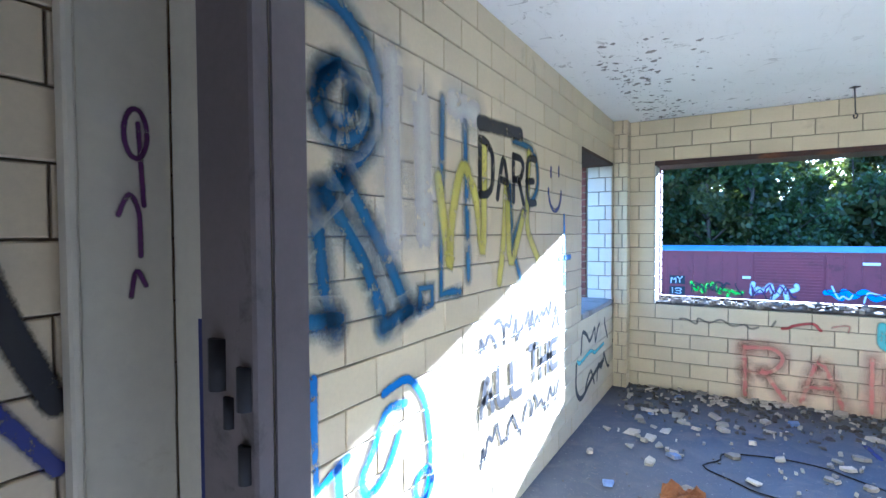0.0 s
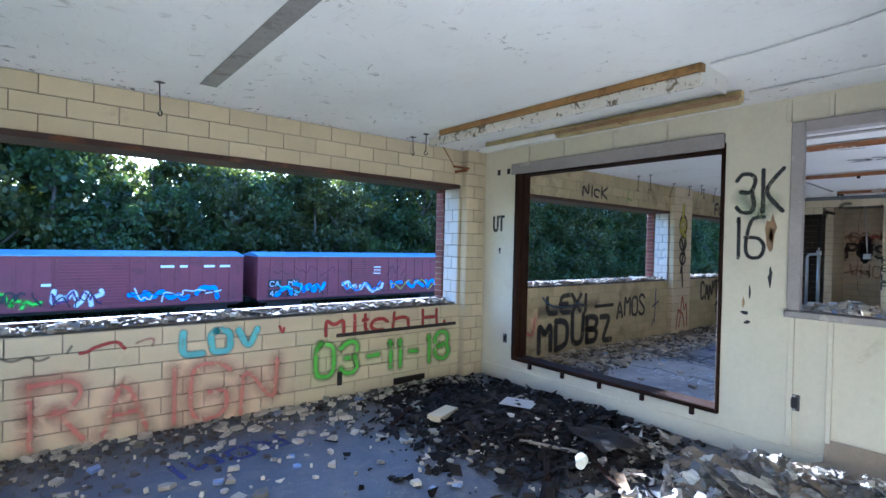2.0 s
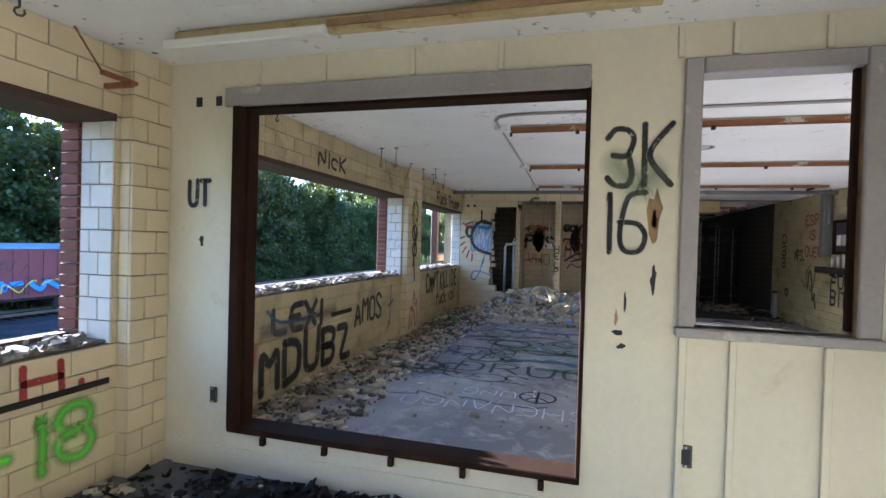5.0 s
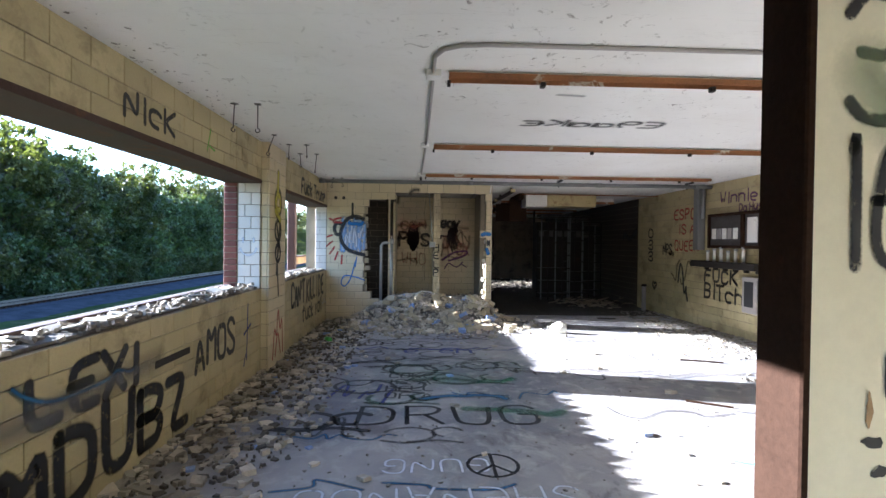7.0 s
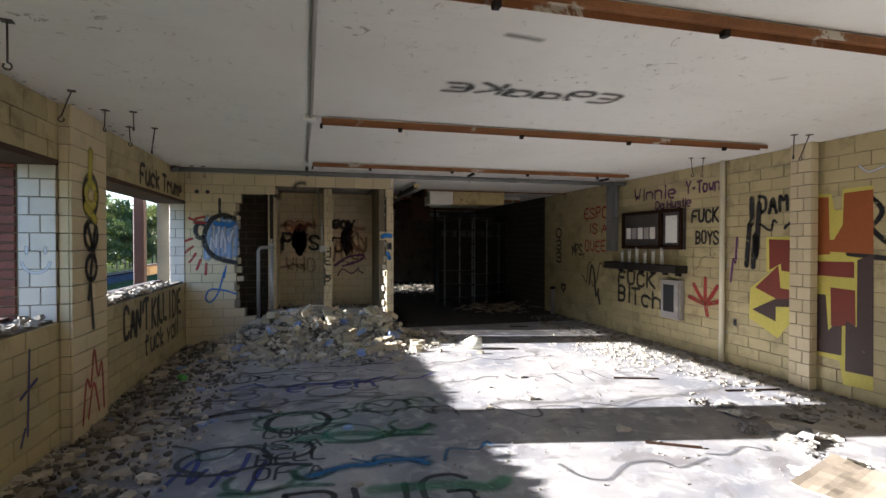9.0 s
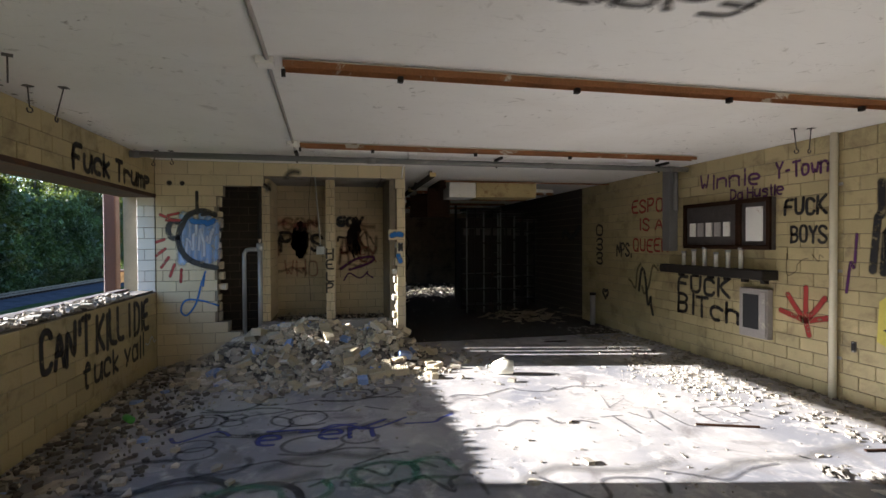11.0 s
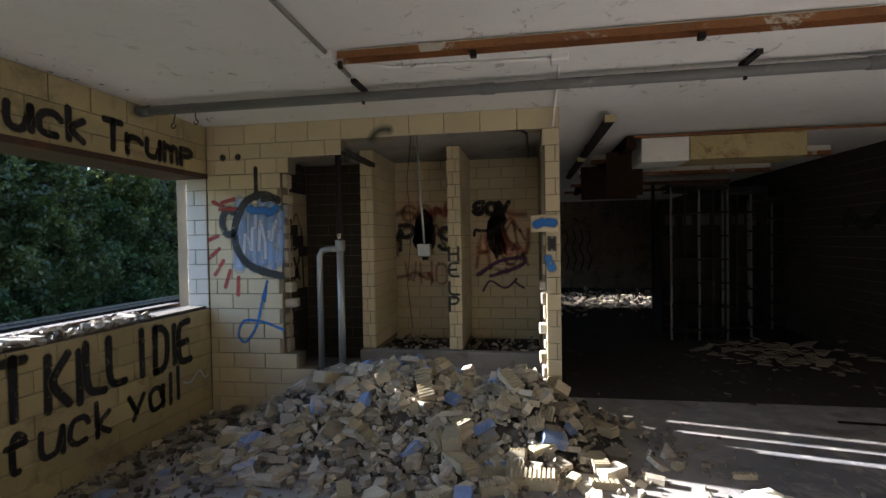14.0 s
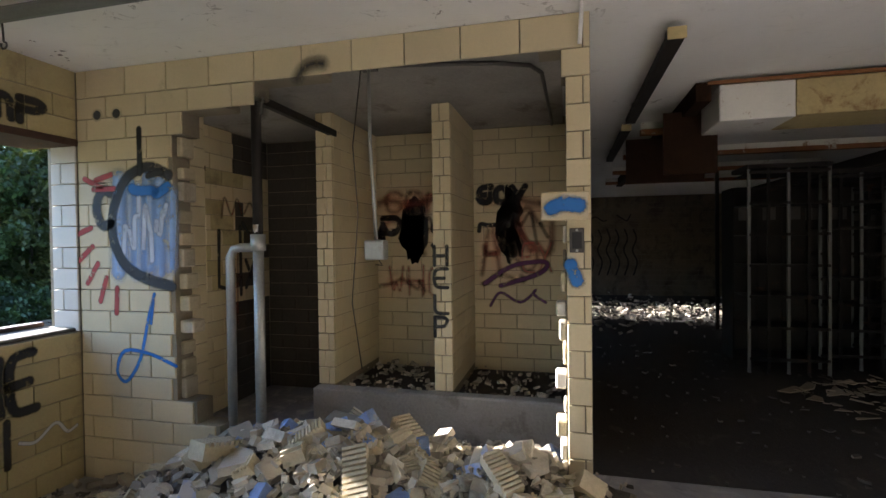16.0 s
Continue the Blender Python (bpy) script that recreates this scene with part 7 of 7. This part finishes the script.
# broken edge of the hole
rnd = random.Random(8)
edge = thing("broken_edge", "ragged broken blocks at the edge of the hole", "blocks", (END + 0.02, 5.15, 0), turn=-90, kind="structure")
for k in range(13):
    z = (4 + k) * COURSE
    w = rnd.uniform(0.02, 0.10)
    part("block", box_bm(0.721, 0.721 + w, 0.02, 0.13, z + 0.005, z + rnd.uniform(0.07, COURSE - 0.005), bevel=0.008), CLAY if k % 3 else RUBBLE, edge)
for k in range(13):
    z = (1 + k * 0.9) * COURSE
    w = rnd.uniform(0.01, 0.06)
    part("block", box_bm(3.049 - w, 3.049, 0.0, 0.12, z + 0.005, z + rnd.uniform(0.06, 0.11), bevel=0.008), (CLAY, RUBBLE, GLAZE_LIGHTER)[k % 3], edge)
grate = thing("floor_grate", "ribbed clay tile slab leaning by the wall end", "slab", (12.75, 1.86, 0.006), turn=8)
part("slab", box_bm(-0.15, 0.2, -0.12, 0.1, 0, 0.02, bevel=0.004), CLAY, grate)
for k in range(9):
    part("rib", box_bm(-0.14 + k * 0.037, -0.12 + k * 0.037, -0.11, 0.09, 0.0205, 0.05), CLAY, grate)

# ---- shingle heap in the first room ----
shingles = thing("shingle_heap", "heap of broken black roofing shingle strips on the floor", "shingles", (3.1, 3.55, 0))


def low_heap(x, y):
    return 0.10 * math.exp(-((x - 0.25) / 0.7) ** 2 - ((y - 0.15) / 0.85) ** 2)


rnd = random.Random(41)
strip_meshes = []
for w, h in ((0.28, 0.05), (0.2, 0.035), (0.14, 0.06), (0.34, 0.03), (0.1, 0.08)):
    me = bpy.data.meshes.new("shingle")
    bm = box_bm(-w / 2, w / 2, -h / 2, h / 2, 0, 0.008)
    for v in bm.verts:
        v.co.x += rnd.uniform(-0.015, 0.015)
        v.co.y += rnd.uniform(-0.008, 0.008)
    bm.to_mesh(me)
    bm.free()
    me.materials.append(SHINGLE)
    strip_meshes.append(me)
for k in range(290):
    x, y = rnd.gauss(0.15, 0.42), rnd.gauss(0.1, 0.58)
    if x > 0.98 or y > 1.45:
        continue
    ob = new("shingle", rnd.choice(strip_meshes))
    ob.parent = shingles
    ob.matrix_basis = pose(x, y, 0.006 + low_heap(x, y) * rnd.uniform(0.5, 1.0), rnd.uniform(-24, 24), rnd.uniform(-20, 20), rnd.uniform(0, 360)) @ Matrix.Scale(rnd.uniform(0.55, 1.0), 4)
scatter("shingle_bits", "small broken black shingle bits on the floor", "shingles", 0, 1500, lambda r: (lambda x, y: (3.1 + min(x, 0.98), 3.55 + min(y, 1.5), 0.003 + low_heap(x, y) * r.uniform(0.3, 1)))(r.gauss(0.1, 0.45), r.gauss(0.1, 0.6)), (0.015, 0.07), (0.004, 0.01), SHINGLE, 42, 25)
scatter("shingle_bits", "thin black shingle splinters heaped on the floor", "shingles", 0, 2200, lambda r: (lambda x, y: (3.1 + min(x, 0.95), 3.55 + min(y, 1.45), 0.008 + low_heap(x, y) * r.uniform(0.5, 1.15)))(r.gauss(0.1, 0.42), r.gauss(0.1, 0.55)), (0.03, 0.10), (0.004, 0.014), SHINGLE, 43, 40)
scatter("plaster_bits", "pale plaster and wood bits among the black shingles", "debris", 0, 170, lambda r: (lambda x, y: (3.1 + min(x, 0.95), 3.45 + min(y, 1.45), 0.015 + low_heap(x, y) * r.uniform(0.8, 1.15)))(r.gauss(0.0, 0.5), r.gauss(-0.2, 0.6)), (0.012, 0.05), (0.004, 0.014), RUBBLE, 44, 25)
for x, y, L, tz, tilt in ((2.75, 2.95, 0.5, 40, 3), (2.95, 3.1, 0.42, 115, 4), (3.3, 3.3, 0.36, 20, -4), (2.6, 3.6, 0.4, 75, 3), (3.0, 2.7, 0.55, 55, 2), (3.5, 3.9, 0.3, 10, 5), (2.5, 4.3, 0.45, 35, 2)):
    ob = thing("wood_strip", "weathered grey wooden strip lying in the shingles", "wood strip", (x, y, 0.02 + low_heap(x - 3.1, y - 3.55)), tz, group="wood strips in the shingles")
    part("strip", box_bm(-L / 2, L / 2, -0.018, 0.018, 0, 0.012, bevel=0.002), CARD if tilt > 3 else DARK_WOOD, ob)
for x, y, w, h, tz, m_ in ((2.55, 2.75, 0.5, 0.1, 30, SHINGLE), (3.35, 2.9, 0.42, 0.34, 70, SHINGLE), (2.75, 4.75, 0.5, 0.16, 15, SHINGLE), (3.1, 4.6, 0.4, 0.2, -20, SHINGLE)):
    ob = thing("roofing_sheet", "black torn roofing sheet on the floor", "sheet", (x, y, 0.11 if y < 4 and x > 3 else 0.03), tz, group="roofing sheets")
    bm = bmesh.new()
    bmesh.ops.create_grid(bm, x_segments=8, y_segments=6, size=0.5)
    for v in bm.verts:
        v.co.z = 0.05 * noise.noise(Vector((v.co.x * 4 + x, v.co.y * 4, y)))
        v.co.x, v.co.y = v.co.x * w, v.co.y * h
    bmesh.ops.solidify(bm, geom=bm.faces[:], thickness=0.005)
    part("sheet", bm, m_, ob)

# ---- paper and boards in the corner ----
rnd = random.Random(51)


def crumple(size, seed, folds=0.35):
    bm = bmesh.new()
    bmesh.ops.create_grid(bm, x_segments=10, y_segments=10, size=0.5)
    for v in bm.verts:
        p = Vector((v.co.x * 3.2 + seed * 7.1, v.co.y * 3.2, seed))
        v.co.z = folds * size * (abs(noise.noise(p)) + 0.5 * noise.noise(p * 2.3))
        v.co.x, v.co.y = v.co.x * size * (1 + 0.2 * noise.noise(p + Vector((9, 0, 0)))), v.co.y * size * 0.75 * (1 + 0.25 * noise.noise(p + Vector((0, 9, 0))))
    return bm


papers = []
for k in range(7):
    bm = crumple(0.26 + 0.03 * k, k + 1, (0.06, 0.16, 0.22, 0.1, 0.18, 0.08, 0.25)[k])
    me = bpy.data.meshes.new("paper")
    bmesh.ops.solidify(bm, geom=bm.faces[:], thickness=0.0015)
    bm.to_mesh(me)
    bm.free()
    me.materials.append((PAPER, CLOTH, GREY_RAG, PAPER, CLOTH, CARD, GREY_RAG)[k])
    papers.append(me)


def corner_heap(x, y):
    return 0.20 * math.exp(-((x - 3.75) / 0.5) ** 2 - ((y - 1.35) / 0.65) ** 2)


for k in range(420):
    x, y = rnd.gauss(3.4, 0.48), rnd.gauss(1.6, 0.55)
    if x > 4.0 or y < 0.82:
        continue
    ob = new("paper", rnd.choice(papers))
    ob.matrix_world = pose(x, y, 0.008 + corner_heap(x, y) * rnd.uniform(0.6, 1.0), rnd.uniform(-25, 25), rnd.uniform(-25, 25), rnd.uniform(0, 360)) @ Matrix.Scale(rnd.uniform(0.25, 0.85), 4)
    tagged(ob, "crumpled dirty sheet of paper or torn board on the heap", "paper", "waste paper in the corner")
for k, (x, y, z, L, w, rz, ry) in enumerate(((3.6, 1.05, 0.14, 1.0, 0.07, 35, 4), (3.3, 1.3, 0.12, 0.9, 0.09, 20, 3), (2.9, 1.95, 0.05, 0.8, 0.06, -25, 2), (2.75, 2.35, 0.03, 0.75, 0.07, 40, 1), (3.0, 1.3, 0.08, 0.7, 0.05, 65, 3))):
    ob = thing("board", "weathered splintered wooden board on the waste heap", "board", (x, y, z), rz, group="loose boards")
    bm = box_bm(-L / 2, L / 2, -w / 2, w / 2, 0, 0.02, m=Matrix.Rotation(radians(ry), 4, "Y"), bevel=0.003)
    part("plank", bm, OLD_WOOD, ob)
for at, rot, w, h, label in (((4.05, 1.45, 0.02), (70, 0, -90), 0.62, 0.27, "brown cardboard panel leaning on the partition"), ((4.0, 0.86, 0.05), (72, 10, -55), 0.34, 0.5, "brown fibre board leaning in the corner")):
    ob = new("card_panel")
    ob.matrix_world = pose(*at, *rot)
    tagged(ob, label, "cardboard")
    part("panel", box_bm(-w / 2, w / 2, 0, h, -0.004, 0.004, bevel=0.002), CARD, ob)
sack = thing("cloth_bundle", "grey white crumpled cloth bundle in the corner", "cloth", (4.02, 0.82, 0.42))
bm = bmesh.new()
bmesh.ops.create_icosphere(bm, subdivisions=4, radius=0.075)
for v in bm.verts:
    v.co *= 1 + 0.45 * noise.noise(v.co * 22) + 0.35 * abs(noise.noise(v.co * 40))
    v.co.z *= 1.9
part("cloth", bm, GREY_RAG, sack)
cup = thing("plastic_cup", "small white plastic cup lying on the shingles", "cup", (2.85, 2.75, 0.07), 30)
part("cup", tube_bm([(-0.04, 0, 0.03), (0.05, 0, 0.03)], [0.03, 0.04], 12), PLASTIC, cup)
part("rim", tube_bm([(0.0501, 0, 0.03), (0.056, 0, 0.03)], 0.043, 12), PLASTIC, cup)
sheet = thing("white_sheet", "white paper sheet lying on the shingles", "paper", (3.35, 3.75, 0.135), 25)
part("sheet", box_bm(-0.11, 0.11, -0.14, 0.14, 0, 0.003), PAPER, sheet)
for x, y, tz in ((2.45, 2.2, 10), (2.7, 2.05, -25), (2.3, 2.0, 35)):
    ob = thing("newspaper", "faded folded newspaper lying on the floor", "newspaper", (x, y, 0.035), tz, group="newspapers")
    part("fold", box_bm(-0.13, 0.0, -0.17, 0.17, 0, 0.012, m=Matrix.Rotation(radians(3), 4, "Y"), bevel=0.002), PAPER, ob)
    part("fold", box_bm(0.002, 0.14, -0.17, 0.17, 0, 0.008, m=Matrix.Rotation(radians(-5), 4, "Y"), bevel=0.002), PAPER, ob)
brick = thing("loose_block", "cream block with red spray lying on the shingles", "block", (2.75, 4.05, 0.05), 20)
part("block", block_bm(0.30, 0.127, 0.05, False), GLAZE, brick)
part("paint", box_bm(-0.05, -0.02, -0.03, 0.04, 0.0365, 0.038), RUST, brick, "red paint mark")
cable = thing("cable", "thin black cable curled on the floor", "cable", (0, 0, 0.01))
part("wire", tube_bm([(0.3 + 0.45 * math.cos(a / 6) * (1 + 0.1 * math.sin(a)), 3.6 + 0.3 * math.sin(a / 6), 0) for a in range(0, 34)], 0.005, 5), BLACK_STEEL, cable)
leaf = thing("leaf_litter", "dry brown crumpled leaf on the floor", "leaf", (-0.25, 3.0, 0.03))
bm = crumple(0.22, 5, 0.4)
bmesh.ops.solidify(bm, geom=bm.faces[:], thickness=0.002)
part("blade", bm, RUST, leaf)

# ---- things on the hall floor ----
jug = thing("plastic_jug", "cloudy plastic jug lying on the sunlit floor", "jug", (11.3, 1.0, 0.0), 70)
part("body", tube_bm([(-0.12, 0, 0.085), (-0.11, 0, 0.085), (0.07, 0, 0.085), (0.11, 0, 0.085), (0.14, 0, 0.085)], [0.07, 0.084, 0.084, 0.06, 0.028], 16), PLASTIC, jug)
part("neck", tube_bm([(0.1401, 0, 0.085), (0.18, 0, 0.085)], 0.024, 12), PLASTIC, jug)
part("cap", tube_bm([(0.1801, 0, 0.085), (0.20, 0, 0.085)], 0.028, 12), GREY_PIPE, jug)
part("handle", tube_bm([(0.08, 0, 0.15), (0.0, 0, 0.19), (-0.06, 0, 0.168)], 0.01, 6), PLASTIC, jug)
board = thing("fibre_board", "pale warped board lying on the floor", "board", (6.75, -0.05, 0.03), 20)
bm = bmesh.new()
bmesh.ops.create_grid(bm, x_segments=10, y_segments=8, size=0.5)
for v in bm.verts:
    v.co = (v.co.x * 0.46, v.co.y * 0.70, 0.03 * (v.co.x * 2) ** 2 + 0.02 * noise.noise(v.co * 3))
bmesh.ops.solidify(bm, geom=bm.faces[:], thickness=0.012)
part("sheet", bm, CARD, board)
for k in range(26):
    x, y = rnd.gauss(7.4, 0.55), rnd.gauss(-0.75, 0.4)
    ob = new("paper", rnd.choice(papers))
    ob.matrix_world = pose(x, y, 0.01, rnd.uniform(-8, 8), rnd.uniform(-8, 8), rnd.uniform(0, 360)) @ Matrix.Scale(rnd.uniform(0.35, 0.8), 4)
    tagged(ob, "torn crumpled paper lying on the hall floor", "paper", "waste paper of the hall")
for x, y, L, tz in ((9.3, -0.3, 0.5, 70), (7.6, 0.6, 0.4, 60), (8.6, -1.2, 0.6, 80), (12.9, -0.4, 0.35, 85)):
    ob = thing("stick", "thin dark strip of wood on the floor", "stick", (x, y, 0.004), tz, group="wood strips")
    part("strip", box_bm(-L / 2, L / 2, -0.012, 0.012, 0, 0.014, bevel=0.002), DARK_WOOD, ob)
cl = thing("plastic_bottle", "green plastic bottle piece by the window wall", "bottle", (10.55, 4.72, 0.0), 40)
part("body", tube_bm([(-0.07, 0, 0.032), (0.05, 0, 0.032), (0.08, 0, 0.032)], [0.032, 0.032, 0.012], 10), surface("green_plastic", (0.1, 0.45, 0.08), 0.35, bump=0), cl)
part("neck", tube_bm([(0.0801, 0, 0.032), (0.10, 0, 0.032)], 0.012, 8), PLASTIC, cl)
# ---- the blocks of the walls ----
lay_blocks(wall_front, PART - x0, 0, CEIL, front_holes, GLAZE)
lay_blocks(wall_front, END - x0, 0, CEIL_H, front_holes + [(0, PART - x0, 0, CEIL_H)], GLAZE_YELLOW, (9.6 - x0, END - x0))
lay_blocks(wall_west, 7.65, 0, CEIL, west_holes, GLAZE, (3.3, 7.65))
lay_blocks(wall_south, FAR + 0.3 - PART, 0, CEIL_H, [(0, FAR + 0.3 - 14.9, 0, CEIL_H)], GLAZE_YELLOW, (FAR + 0.3 - 11.5, FAR + 0.3 - 7.0))
# blocks beyond 14.9 m darkened in colour to make the back room dim
lay_blocks(wall_south, FAR + 0.3 - 14.9, 0, CEIL_H, [], SOOT_SHADE)
# far wall blocks take the shade-darkened colour
lay_blocks(wall_far, 7.8, 0, CEIL_H, [], DIM_BLOCK)
lay_blocks(wall_end, 5.15 - 1.98, 0, CEIL_H, end_holes, GLAZE, (0, 4), shift=0.08)
lay_blocks(wall_shower_back, 3.05, 0, CEIL_H - 0.07, [(0, 1.1, 0, CEIL_H)], GLAZE, (0, 4))
# sooty stall end; the stall's gloom is also put into the colour
lay_blocks(wall_shower_back, 1.1, 0, CEIL_H - 0.07, [], SOOT_SHADE)
lay_blocks(wall_front, 14.15 - x0, 0, CEIL_H - 0.07, front_holes + [(0, END + 0.16 - x0, 0, CEIL_H)], GLAZE)
# same sooty, shade-darkened colour deep in the stall
lay_blocks(wall_front, 14.69 - x0, 0, CEIL_H - 0.07, front_holes + [(0, 14.15 - x0, 0, CEIL_H)], SOOT_SHADE)
lay_blocks(wall_bay, 0.30, 0, CEIL_H - 0.071, [], GLAZE, (0, 1))
